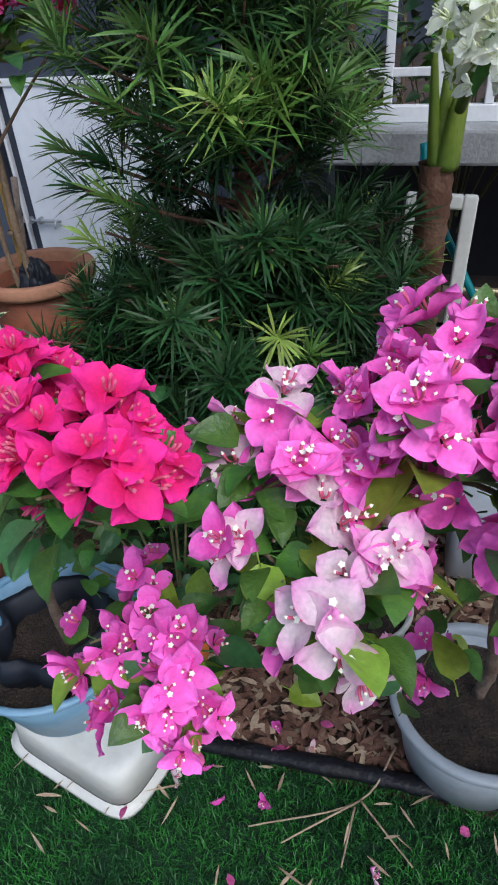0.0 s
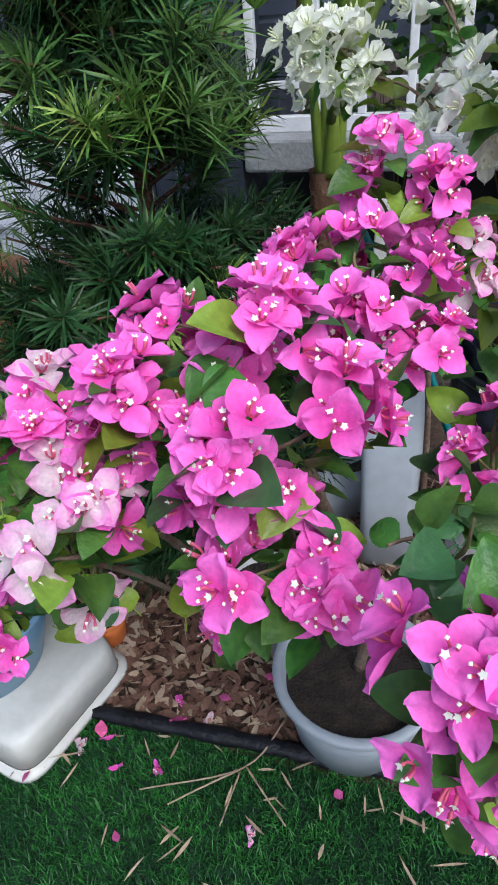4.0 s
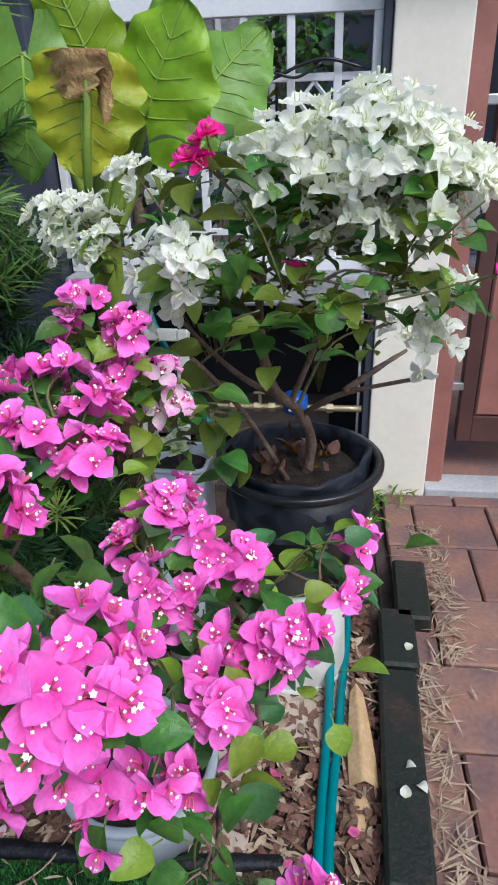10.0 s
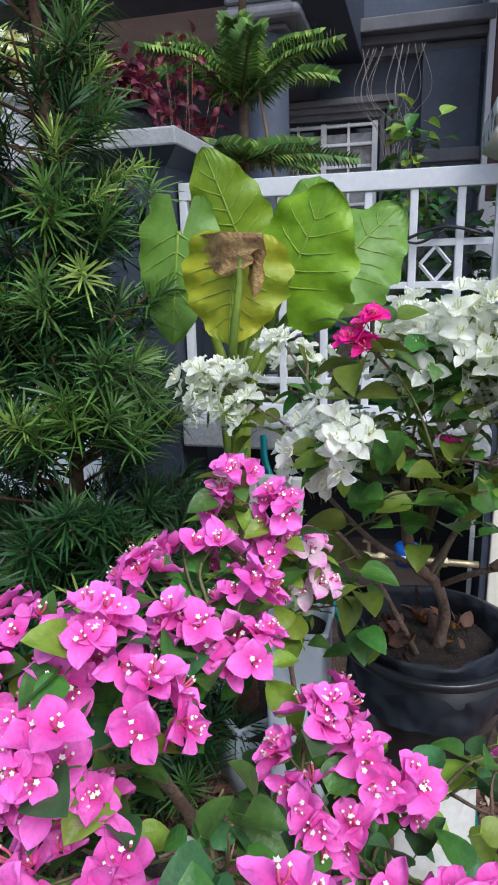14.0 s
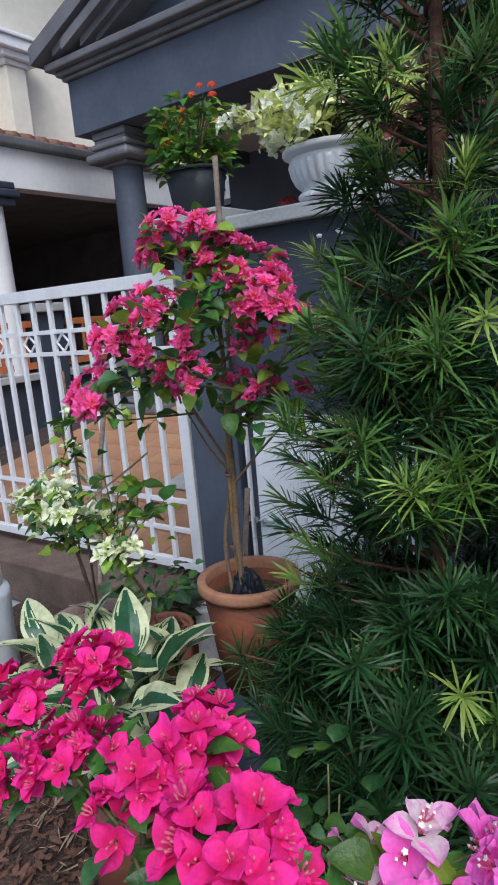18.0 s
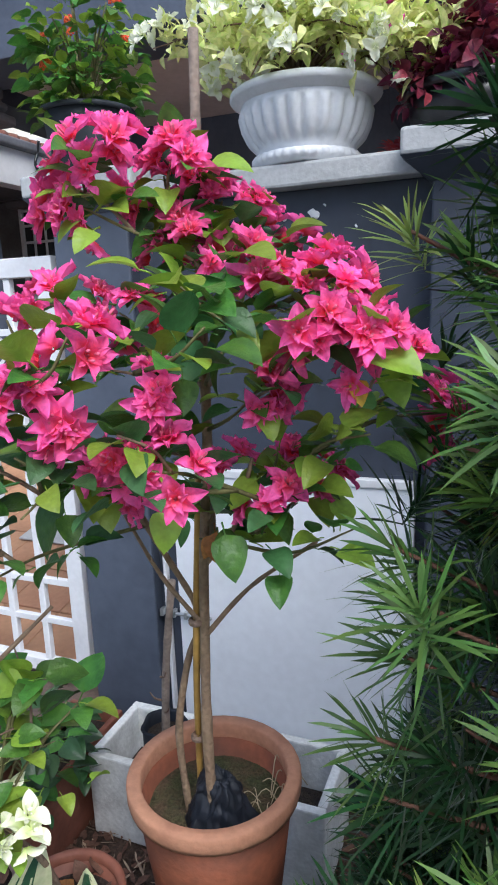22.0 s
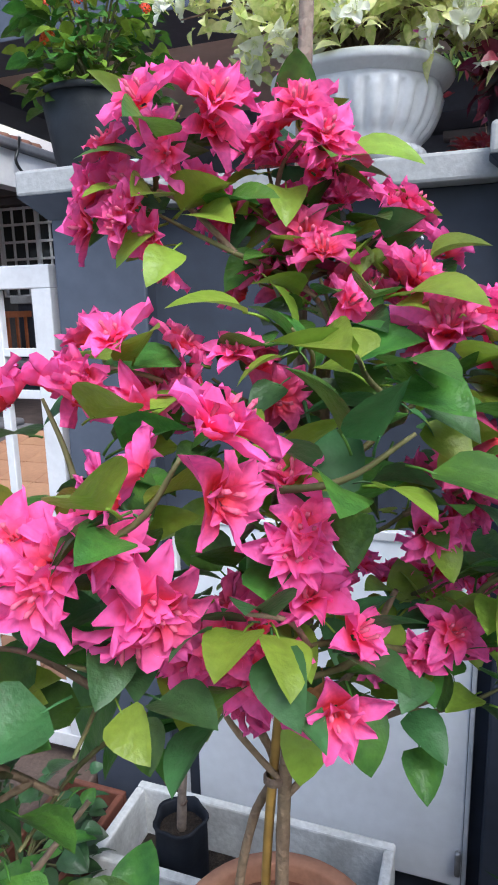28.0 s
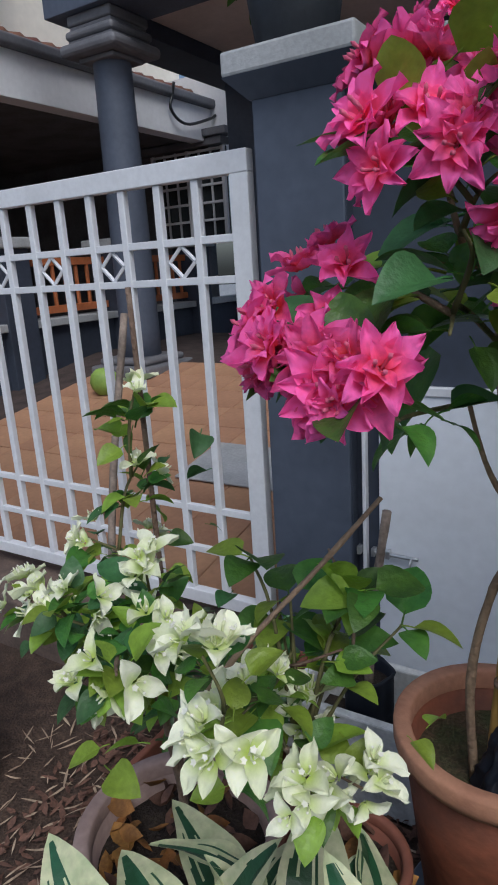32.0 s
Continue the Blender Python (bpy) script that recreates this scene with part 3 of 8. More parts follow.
def leaf_mesh(name, length, width, shape, cup=0.15, droop=0.2, fold=0.2, rows=7, cols=4, wave=0.0, mats=(), slots=None, stalk=0.0):
    """A leaf from its base at the origin along +y, face up; shape(t) is the half width along its length."""
    verts, faces, sl = [], [], []
    for i in range(rows + 1):
        t = i / rows
        half = max(0.0, shape(t)) * width / 2
        for j in range(cols + 1):
            s = j / cols * 2 - 1
            x = half * s
            z = fold * abs(x) - droop * length * t * t + cup * length * math.sin(math.pi * t) * 0.5
            z += wave * width * math.sin(t * 19 + s * 2.2) * abs(s)
            verts.append((x, stalk + length * t, z))
    c = cols + 1
    for i in range(rows):
        for j in range(cols):
            faces.append((i * c + j, i * c + j + 1, (i + 1) * c + j + 1, (i + 1) * c + j))
            sl.append(slots(i / rows, (j + 0.5) / cols * 2 - 1) if slots else 0)
    if stalk:
        o = len(verts)
        v, f = tube_data([Vector((0, -0.002, 0.0)), Vector((0, stalk * 0.6, 0.001)), Vector((0, stalk + length * 0.08, 0))], 0.0011, 0.0008, 4, steps=2)
        verts += v
        faces += [tuple(k + o for k in q) for q in f]
        sl += [0] * len(f)
    return mesh_of(name, verts, faces, mats, sl, True)


def heart(t):
    return (math.sin(math.pi * min(1, t) ** 0.66) ** 0.72) * (1.04 - 0.06 * t) if t < 0.95 else 3.6 * (1 - t)


def lance(t):
    return math.sin(math.pi * t ** 0.75) ** 0.9


def bract_data(length, width, cup, tip, twist, seed):
    """One papery bract along +y, standing up from the flower's middle."""
    rng = random.Random(seed)
    verts, faces = [], []
    rows, cols = 6, 6
    lean = rng.uniform(0.6, 1.15) * cup
    for i in range(rows + 1):
        t = i / rows
        half = (math.sin(math.pi * (0.04 + 0.96 * t) ** tip) ** 0.7) * width / 2 if t < 1 else 0.0006
        for j in range(cols + 1):
            s = j / cols * 2 - 1
            x = half * s
            y = length * (t * math.cos(lean * (1 - t * 0.45)))
            z = length * (t * math.sin(lean * (1 - t * 0.45))) + 0.16 * length * s * s * math.sin(math.pi * t) - 0.04 * length * (1 - abs(s)) * math.sin(math.pi * t)
            z += 0.085 * length * math.sin(5 * t + 3.4 * s + seed) * t + 0.20 * length * noise.noise((s * 1.3 + seed * 3.1, t * 2.2, seed * 1.7)) * t
            z += 0.06 * length * noise.noise((s * 3.5, t * 5.0, seed * 2.3)) * (0.3 + abs(s))
            verts.append(Vector((x + twist * t * t * length * 0.2, y, z)))
    c = cols + 1
    for i in range(rows):
        for j in range(cols):
            faces.append((i * c + j, i * c + j + 1, (i + 1) * c + j + 1, (i + 1) * c + j))
    return verts, faces


def flower_mesh(name, mats, size=0.042, bracts=3, width=0.95, cup=0.8, tip=0.8, rings=1, stars=2, seed=0):
    """A bougainvillea flower: bracts round the axis +z and small tubes with white stars."""
    rng = random.Random(seed)
    verts, faces, sl = [], [], []

    def add(v, f, slot, m=Matrix()):
        o = len(verts)
        verts.extend(m @ Vector(q) for q in v)
        faces.extend(tuple(i + o for i in q) for q in f)
        sl.extend([slot] * len(f))
    for ring in range(rings):
        k = 1 - 0.24 * ring
        for b in range(bracts):
            a = 2 * math.pi * (b + 0.45 * ring) / bracts + rng.uniform(-0.22, 0.22)
            v, f = bract_data(size * k * rng.uniform(0.78, 1.14), size * k * width * rng.uniform(0.8, 1.15), cup + 0.22 * ring, tip, rng.uniform(-1, 1), seed * 7 + b + ring * 3)
            add(v, f, 0, Matrix.Rotation(a, 4, "Z") @ Matrix.Translation((0, 0.002, 0.003 * ring)))
    for b in range(3):
        a = 2 * math.pi * (b + 0.3) / 3 + rng.uniform(-0.3, 0.3)
        out = Vector((math.cos(a), math.sin(a), 0))
        h = size * rng.uniform(0.42, 0.6)
        end = out * (size * 0.17) + Vector((0, 0, h))
        v, f = tube_data([Vector((0, 0, 0.002)), out * (size * 0.14) + Vector((0, 0, h * 0.5)), end], 0.0009, 0.0015, 5, steps=2)
        add(v, f, 2)
        if b < stars:
            R, r = size * 0.115, size * 0.075
            ring = [end + Vector((0, 0, 0.0012))] + [end + Vector(((R if q % 2 == 0 else r) * math.cos(q * math.pi / 5), (R if q % 2 == 0 else r) * math.sin(q * math.pi / 5), 0.001 + (0.0012 if q % 2 == 0 else 0))) for q in range(10)]
            add(ring, [(0, 1 + q, 1 + (q + 1) % 10) for q in range(10)], 1)
        else:
            add([end + Vector(q) * 0.0019 for q in ((1, 0, 0), (0, 1, 0), (-1, 0, 0), (0, -1, 0), (0, 0, 1.6))], [(0, 1, 4), (1, 2, 4), (2, 3, 4), (3, 0, 4)], 1 if stars else 2)
    return mesh_of(name, verts, faces, mats, sl, True)


def aim(place, axis, spin=0.0, scale=1.0, forward=False):
    """A pose at place whose local z (or y, for a leaf) points along axis."""
    q = Vector(axis).to_track_quat("Y" if forward else "Z", "Z" if forward else "Y").to_matrix().to_4x4()
    turn = Matrix.Rotation(spin, 4, "Y" if forward else "Z")
    return Matrix.Translation(place) @ q @ turn @ Matrix.Scale(scale, 4)


def origin(ob):
    at = Vector(ob.location)
    while ob.parent:
        ob = ob.parent
        at += ob.location
    return at


def put(name, me, parent, m, mat=None, label=""):
    """A part at the world pose m under a thing that stands unturned."""
    return part(name, me, mat, parent, label, Matrix.Translation(-origin(parent)) @ m)


def world_part(name, me, mat, parent, label=""):
    """A part whose mesh is built in the place's own coordinates."""
    return part(name, me, mat, parent, label, Matrix.Translation(-origin(parent)))


def structure(name, me, mat, label, category):
    return tagged(part(name, me, mat, None), label, category, "", "structure")


def sheet(x0, x1, y0, y1, z, nx, ny, amp=0.0, freq=3.0, slope=None):
    verts, faces = [], []
    for j in range(ny + 1):
        for i in range(nx + 1):
            x, y = x0 + (x1 - x0) * i / nx, y0 + (y1 - y0) * j / ny
            verts.append((x, y, (slope(x, y) if slope else z) + amp * noise.noise((x * freq, y * freq, 3.3))))
    for j in range(ny):
        for i in range(nx):
            a = j * (nx + 1) + i
            faces.append((a, a + 1, a + nx + 2, a + nx + 1))
    return mesh_of("sheet", verts, faces, (), None, True)


# ---- ground ----
structure("ground", sheet(-60, 60, -60, 60, -0.06, 12, 12), M["concrete"], "grey concrete road and yards reaching to the horizon", "ground")
structure("planting_bed", sheet(-3.2, 0.78, 0.665, 2.6, -0.01, 90, 50, 0.018, 9), M["earth"], "brown earth bed under the potted shrubs", "planting bed")
lawn = structure("lawn", sheet(-3.2, 0.72, -2.6, 0.665, -0.004, 40, 40, 0.006, 6), M["turf"], "green artificial turf strip beside the planting bed", "lawn")


def drive_height(x, y):
    return 0.22 + 0.175 * (min(y, 5.4) - 2.45)


structure("driveway", sheet(-5.75, 0.6, 2.45, 7.2, 0, 20, 24, slope=lambda x, y: drive_height(x, y) - 0.012), M["joint"], "sloping driveway of tan tiles behind the gate", "driveway")
apron = box(-4.8, -1.95, 2.1, 2.47, -0.05, 0.21, 0.01)
structure("gate_kerb", apron, M["kerb_brown"], "brown stained concrete kerb under the white sliding gate", "kerb")

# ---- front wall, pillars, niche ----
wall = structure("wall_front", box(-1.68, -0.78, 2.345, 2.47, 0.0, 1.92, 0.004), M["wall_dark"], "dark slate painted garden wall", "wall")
structure("wall_front_coping", box(-1.615, -0.792, 2.285, 2.53, 1.92, 1.98, 0.008), M["cap"], "pale grey cement coping on the garden wall", "coping")


def pillar(name, x0, x1, y0, y1, height, over, paint, cap_paint, label, cap_height=0.062):
    p = thing(name, ((x0 + x1) / 2, (y0 + y1) / 2, 0), label, "gate pillar", "", "structure")
    world_part("shaft", box(x0, x1, y0, y1, 0.0, height, 0.006), paint, p)
    bm = box(x0 - over, x1 + over, y0 - over, y1 + over, height + 0.035, height + 0.035 + cap_height, 0.008)
    world_part("cap", bm, cap_paint, p, "pale cement pillar cap")
    bm = bmesh.new()
    bmesh.ops.create_cube(bm, size=1.0)
    for v in bm.verts:
        k = over if v.co.z > 0 else 0.004
        v.co = Vector(((x0 - k) if v.co.x < 0 else (x1 + k), (y0 - k) if v.co.y < 0 else (y1 + k), height + 0.001 + (0.0342 if v.co.z > 0 else -0.02)))
    world_part("cap_underside", bm, paint, p)
    return p


pillar("pillar_gate", -1.935, -1.665, 2.30, 2.55, 1.925, 0.058, M["wall_blue"], M["cap"], "slate blue square gate pillar with a pale cement cap")
# thin +x panel, darker than the rest of the shaft
structure("pillar_gate_side", box(-1.664, -1.661, 2.303, 2.344, 0.0, 1.91, 0.0), M["wall_dark"], "dark slate side panel of the gate pillar", "wall")
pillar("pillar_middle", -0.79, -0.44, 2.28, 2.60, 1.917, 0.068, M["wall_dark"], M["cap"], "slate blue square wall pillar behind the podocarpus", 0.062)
pillar("pillar_cream", 0.765, 1.015, 2.315, 2.60, 1.885, 0.095, M["cream"], M["mould_cap"], "cream painted gate pillar with a mouldy white cap", 0.10)
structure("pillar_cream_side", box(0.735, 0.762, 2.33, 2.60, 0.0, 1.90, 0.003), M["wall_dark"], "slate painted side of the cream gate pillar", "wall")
structure("ledge", box(-0.43, 0.735, 2.26, 2.62, 0.845, 0.955, 0.012), M["concrete"], "thick grey concrete ledge over the meter niche", "ledge")
# niche depth is darkened by colour, not by a black paint
structure("niche_back", box(-0.43, 0.735, 2.80, 2.86, -0.05, 0.845, 0.003), M["wall_shadow"], "back wall of the water meter niche, coloured near black for shade", "wall")
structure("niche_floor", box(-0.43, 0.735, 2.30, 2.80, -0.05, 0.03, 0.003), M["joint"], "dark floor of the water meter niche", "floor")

# white hatch door in the wall, with its bolt and hinge
hatch = thing("door_1", (-1.22, 2.33, 0.14), "white painted metal hatch door in the slate wall, closed", "door", "", "structure")
world_part("door_leaf", box(-1.588, -0.835, 2.326, 2.344, 0.14, 1.10, 0.004), M["door_white"], hatch)
for x0, x1, z0, z1 in ((-1.625, -0.835, 1.10, 1.125), (-1.638, -1.626, 0.14, 1.125), (-0.834, -0.822, 0.14, 1.125)):
    world_part("frame_bar", box(x0, x1, 2.32, 2.345, z0, z1, 0.003), M["white"], hatch)
bolt = world_part("bolt", mesh_of("bolt", *tube_data([Vector((-1.60, 2.312, 0.618)), Vector((-1.54, 2.312, 0.618)), Vector((-1.465, 2.312, 0.618))], 0.006, 0.006, 8), smooth=True), M["steel"], hatch, "steel sliding bolt")
for x in (-1.645, -1.60, -1.555):
    world_part("bolt_bracket", box(x - 0.006, x + 0.006, 2.302, 2.325, 0.606, 0.632, 0.002), M["steel"], bolt)
world_part("bolt_handle", mesh_of("bolt_handle", *tube_data([Vector((-1.485, 2.312, 0.618)), Vector((-1.485, 2.296, 0.611)), Vector((-1.485, 2.29, 0.593))], 0.004, 0.004, 6), smooth=True), M["steel"], bolt)
world_part("hinge", mesh_of("hinge", *tube_data([Vector((-0.845, 2.315, 0.19)), Vector((-0.845, 2.315, 0.225)), Vector((-0.845, 2.315, 0.26))], 0.008, 0.008, 8), smooth=True), M["steel"], hatch, "galvanised hinge")

# water meter in the niche
meter = thing("water_meter", (0.45, 2.33, 0.40), "blue water meter on a brass pipe in the dark niche", "water meter")
world_part("pipe", mesh_of("pipe", *tube_data([Vector((0.05, 2.33, 0.40)), Vector((0.4, 2.33, 0.40)), Vector((0.73, 2.33, 0.40))], 0.014, 0.014, 10), smooth=True), M["brass"], meter)
world_part("meter_body", lathe("meter_body", [(0.001, 0), (0.045, 0.002), (0.05, 0.012), (0.05, 0.07), (0.043, 0.08), (0.001, 0.082)]), M["blue_valve"], meter).location += Vector((0.46, 2.30, 0.395))
world_part("meter_face", box(0.435, 0.457, 2.243, 2.249, 0.42, 0.45, 0.001), M["white"], meter, "small white printed square")
for x in (0.20, 0.30, 0.36, 0.60):
    world_part("pipe_nut", mesh_of("pipe_nut", *tube_data([Vector((x - 0.014, 2.33, 0.40)), Vector((x, 2.33, 0.40)), Vector((x + 0.014, 2.33, 0.40))], 0.021, 0.021, 6)), M["brass"], meter)
tap = world_part("tap_stem", mesh_of("tap_stem", *tube_data([Vector((0.31, 2.33, 0.40)), Vector((0.31, 2.33, 0.43)), Vector((0.31, 2.33, 0.46))], 0.009, 0.007, 8)), M["brass"], meter)
world_part("tap_handle", box(0.285, 0.335, 2.322, 2.338, 0.458, 0.468, 0.003), M["brass"], tap)
world_part("pipe_riser", mesh_of("pipe_riser", *tube_data([Vector((0.10, 2.33, 0.0)), Vector((0.10, 2.33, 0.2)), Vector((0.10, 2.33, 0.40))], 0.014, 0.014, 8)), M["brass"], meter)


# ---- white gate and fence ----
def lattice(name, x0, x1, y, z0, z1, rails, bars, diamonds, label, cat, stile=0.065, top=0.064, bottom=0.05):
    g = thing(name, ((x0 + x1) / 2, y, z0), label, cat, "", "structure")
    world_part("top_rail", box(x0, x1, y - 0.02, y + 0.02, z1 - top, z1, 0.003), M["white"], g)
    world_part("bottom_rail", box(x0, x1, y - 0.02, y + 0.02, z0, z0 + bottom, 0.003), M["white"], g)
    for x in (x0, x1 - stile):
        world_part("stile", box(x, x + stile, y - 0.019, y + 0.019, z0 + bottom, z1 - top, 0.003), M["white"], g)
    bar = box_mesh("bar", 0.028, 0.026, z1 - z0 - top - bottom, 0.003)
    for x in bars:
        put("bar", bar, g, Matrix.Translation((x, y, z0 + bottom)), M["white"])
    for z in rails:
        world_part("rail", box(x0 + stile, x1 - stile, y - 0.011, y + 0.011, z - 0.012, z + 0.012, 0.002), M["white"], g)
    for x in diamonds:
        zc, w, h = (rails[0] + rails[1]) / 2, 0.052, abs(rails[0] - rails[1]) / 2 - 0.012
        corners = [Vector((x - w, y, zc)), Vector((x, y, zc + h)), Vector((x + w, y, zc)), Vector((x, y, zc - h))]
        data = []
        for a in range(4):
            p, q = corners[a], corners[(a + 1) % 4]
            data.append(tube_data([p, (p + q) / 2, q], 0.0075, 0.0075, 4, steps=1))
        world_part("diamond", mesh_of("diamond", *join_data(data)), M["white"], g, "small diamond of flat bar")
    return g


gate_bars = [-2.183 - 0.1505 * i for i in range(17)]
lattice("gate", -4.75, -1.985, 2.36, 0.27, 1.80, (1.557, 1.434, 0.645, 0.485), gate_bars, [(gate_bars[i] + gate_bars[i + 1]) / 2 for i in range(0, 16, 2)], "white painted steel sliding gate with diamond motifs", "gate")
fence_bars = [0.593 - 0.158 * i for i in range(6)]
lattice("fence", -0.43, 0.735, 2.385, 0.955, 1.845, (1.60, 1.455, 1.10), fence_bars, [(fence_bars[0] + fence_bars[1]) / 2, (fence_bars[2] + fence_bars[3]) / 2, (fence_bars[4] + fence_bars[5]) / 2], "white painted steel fence panel on the ledge", "fence", stile=0.03)

# ---- porch of the house ----
porch = thing("porch", (-2.6, 4.6, 0.6), "slate blue house porch with pediment, grey mouldings and round columns", "porch", "", "structure")
YC = 5.0
for x in (-4.76, -0.66):
    col = world_part("column", lathe("column", [(0.172, 0.0), (0.172, 0.3), (0.165, 1.2), (0.15, 2.46)], 28), M["wall_blue"], porch)
    col.location += Vector((x, YC, 0.70))
    for z0, z1, w in ((0.62, 0.72, 0.33), (0.72, 0.78, 0.27)):
        world_part("plinth", box(x - w, x + w, YC - w, YC + w, z0, z1, 0.03, 3), M["moulding"], porch)
    for z0, z1, w, e in ((3.09, 3.125, 0.18, 0.01), (3.126, 3.215, 0.29, 0.04), (3.216, 3.245, 0.225, 0.008), (3.246, 3.31, 0.245, 0.028), (3.311, 3.34, 0.21, 0.008), (3.341, 3.419, 0.225, 0.02)):
        world_part("capital", box(x - w, x + w, YC - w, YC + w, z0, z1, e, 3), M["moulding"], porch)
world_part("front_beam", box(-5.16, -0.16, YC - 0.28, YC + 0.26, 3.42, 3.92, 0.006), M["wall_blue"], porch)
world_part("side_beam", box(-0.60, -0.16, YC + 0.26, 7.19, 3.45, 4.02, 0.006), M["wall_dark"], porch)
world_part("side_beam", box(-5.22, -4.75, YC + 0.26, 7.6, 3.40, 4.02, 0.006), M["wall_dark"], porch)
world_part("porch_ceiling", box(-4.74, -0.61, YC + 0.262, 7.19, 3.53, 3.60, 0.004), M["soffit"], porch)
for i, (z0, z1, o) in enumerate(((3.92, 3.96, 0.04), (3.96, 4.01, 0.08), (4.01, 4.08, 0.15))):
    world_part("cornice", box(-5.16 - o, -0.16 + o, YC - 0.28 - o, YC + 0.3, z0 + 0.001, z1, 0.014), M["moulding"], porch)
apex = Vector((-2.66, 0, 5.08))
for turned, xe in ((1, -5.54), (-1, 0.22)):
    for k, (o, d, w) in enumerate(((0.15, 0.0, 0.075), (0.40, 0.07, 0.05), (0.58, 0.03, 0.045), (0.76, 0.11, 0.045), (0.90, 0.18, 0.03))):
        a = Vector((xe + turned * o, 0, 4.15))
        b = apex + Vector((0, 0, 0.22 - 0.4 * o))
        front = YC - 0.52 + d
        v = [(a.x, front, a.z - w), (b.x, front, b.z - w), (b.x, front, b.z + w), (a.x, front, a.z + w), (a.x, YC + 0.2, a.z - w), (b.x, YC + 0.2, b.z - w), (b.x, YC + 0.2, b.z + w), (a.x, YC + 0.2, a.z + w)]
        world_part("raking_cornice", mesh_of("raking_cornice", v, [(0, 1, 2, 3), (4, 7, 6, 5), (0, 4, 5, 1), (3, 2, 6, 7), (0, 3, 7, 4), (1, 5, 6, 2)]), M["moulding"], porch)
v = [(-5.05, YC - 0.12, 4.08), (-0.3, YC - 0.12, 4.08), (apex.x, YC - 0.12, 5.0), (-5.05, YC + 0.1, 4.08), (-0.3, YC + 0.1, 4.08), (apex.x, YC + 0.1, 5.0)]
world_part("pediment", mesh_of("pediment", v, [(0, 1, 2), (3, 5, 4), (0, 3, 4, 1), (1, 4, 5, 2), (2, 5, 3, 0)]), M["wall_blue"], porch)

# the house front with its window
house = thing("house", (0, 7.2, 0.7), "slate blue house front with grey mouldings and a white window", "house", "", "structure")
world_part("wall", box(-5.1, 0.95, 7.2, 7.45, 0.5, 6.2, 0.004), M["wall_blue"], house)
world_part("pilaster", box(0.42, 0.95, 7.02, 7.2, 0.5, 3.45, 0.006), M["wall_blue"], house)
world_part("pilaster_band", box(0.38, 0.99, 6.98, 7.22, 2.46, 2.58, 0.01), M["moulding"], house)
world_part("pilaster_band", box(0.38, 0.99, 6.98, 7.22, 2.30, 2.36, 0.01), M["moulding"], house)
for z0, z1, o in ((3.46, 3.54, 0.10), (3.54, 3.62, 0.2), (3.62, 3.74, 0.34)):
    world_part("string_course", box(-0.45, 0.98 + o * 0.2, 7.2 - o, 7.3, z0, z1, 0.012), M["moulding"], house)
win = world_part("window", box(-1.09, -0.01, 7.20, 7.30, 1.45, 2.90, 0.004), M["glass_dark"], house, "white framed window with grey curtains")
win.location.y -= 0.02
world_part("curtain", sheet(-1.04, -0.05, 0, 1.30, 0, 60, 2), M["curtain"], win).matrix_basis = Matrix.Translation((0, -0.012, 0)) @ Matrix.Translation((0, 7.165, 1.5)) @ Matrix.Rotation(radians(90), 4, "X")
for x in (-1.09, -0.57, -0.05):
    world_part("frame_bar", box(x, x + 0.055, 7.10, 7.16, 1.45, 2.90, 0.004), M["white"], win)
for x in (-0.82, -0.30):
    world_part("glazing_bar", box(x, x + 0.025, 7.11, 7.15, 1.45, 2.90, 0.003), M["white"], win)
for z in (2.86, 2.68, 2.47, 2.10):
    world_part("cross_bar", box(-1.085, 0.0, 7.105, 7.155, z, z + 0.03, 0.003), M["white"], win)
for i, (o, y) in enumerate(((0.03, 7.10), (0.09, 7.06), (0.15, 7.02))):
    world_part("lintel", box(-1.09 - o, 0.05 + o, y, 7.2, 2.92 + o - 0.02, 2.92 + o + 0.045, 0.01), M["moulding"], house)
    world_part("jamb", box(0.05 + o - 0.05, 0.05 + o, y, 7.2, 1.4, 2.92 + o, 0.01), M["moulding"], house)
world_part("bay", box(-1.6, -0.60, 6.45, 7.19, 3.12, 4.6, 0.01), M["wall_dark"], house)

# aerial roots hanging under the string course
roots = thing("hanging_roots", (0.0, 6.9, 2.4), "pale dry climber roots hanging on the house front", "dry roots")
rng = random.Random(5)
for i in range(14):
    x = -0.15 + 0.045 * i + rng.uniform(-0.03, 0.03)
    pts = [Vector((x, 6.93, 3.5)), Vector((x + rng.uniform(-0.15, 0.15), 6.95, 3.1)), Vector((x * 0.6 + 0.1 + rng.uniform(-0.12, 0.12), 6.97, 2.75)), Vector((0.12 + rng.uniform(-0.05, 0.05), 6.98, 2.0 + rng.uniform(0, 0.5)))]
    world_part("root", tube("root", pts, 0.0035, 0.0025, 5), M["aerial"], roots)

# ---- neighbour on the gate side ----
side = thing("boundary_wall", (-5.8, 4, 0.4), "low slate boundary wall with grey coping and orange railing", "boundary wall", "", "structure")
world_part("low_wall", box(-5.88, -5.74, 2.6, 9.0, 0.1, 1.05, 0.005), M["wall_dark"], side)
world_part("coping", box(-5.95, -5.67, 2.6, 9.0, 1.05, 1.12, 0.008), M["cap"], side)
for y in (3.1, 4.5, 5.9, 7.3):
    world_part("pier", box(-5.97, -5.65, y - 0.16, y + 0.16, 0.1, 1.75, 0.006), M["wall_dark"], side)
    world_part("pier_cap", box(-6.03, -5.59, y - 0.22, y + 0.22, 1.75, 1.84, 0.012), M["cap"], side)
rail_bar = box_mesh("baluster", 0.03, 0.03, 0.44, 0.003)
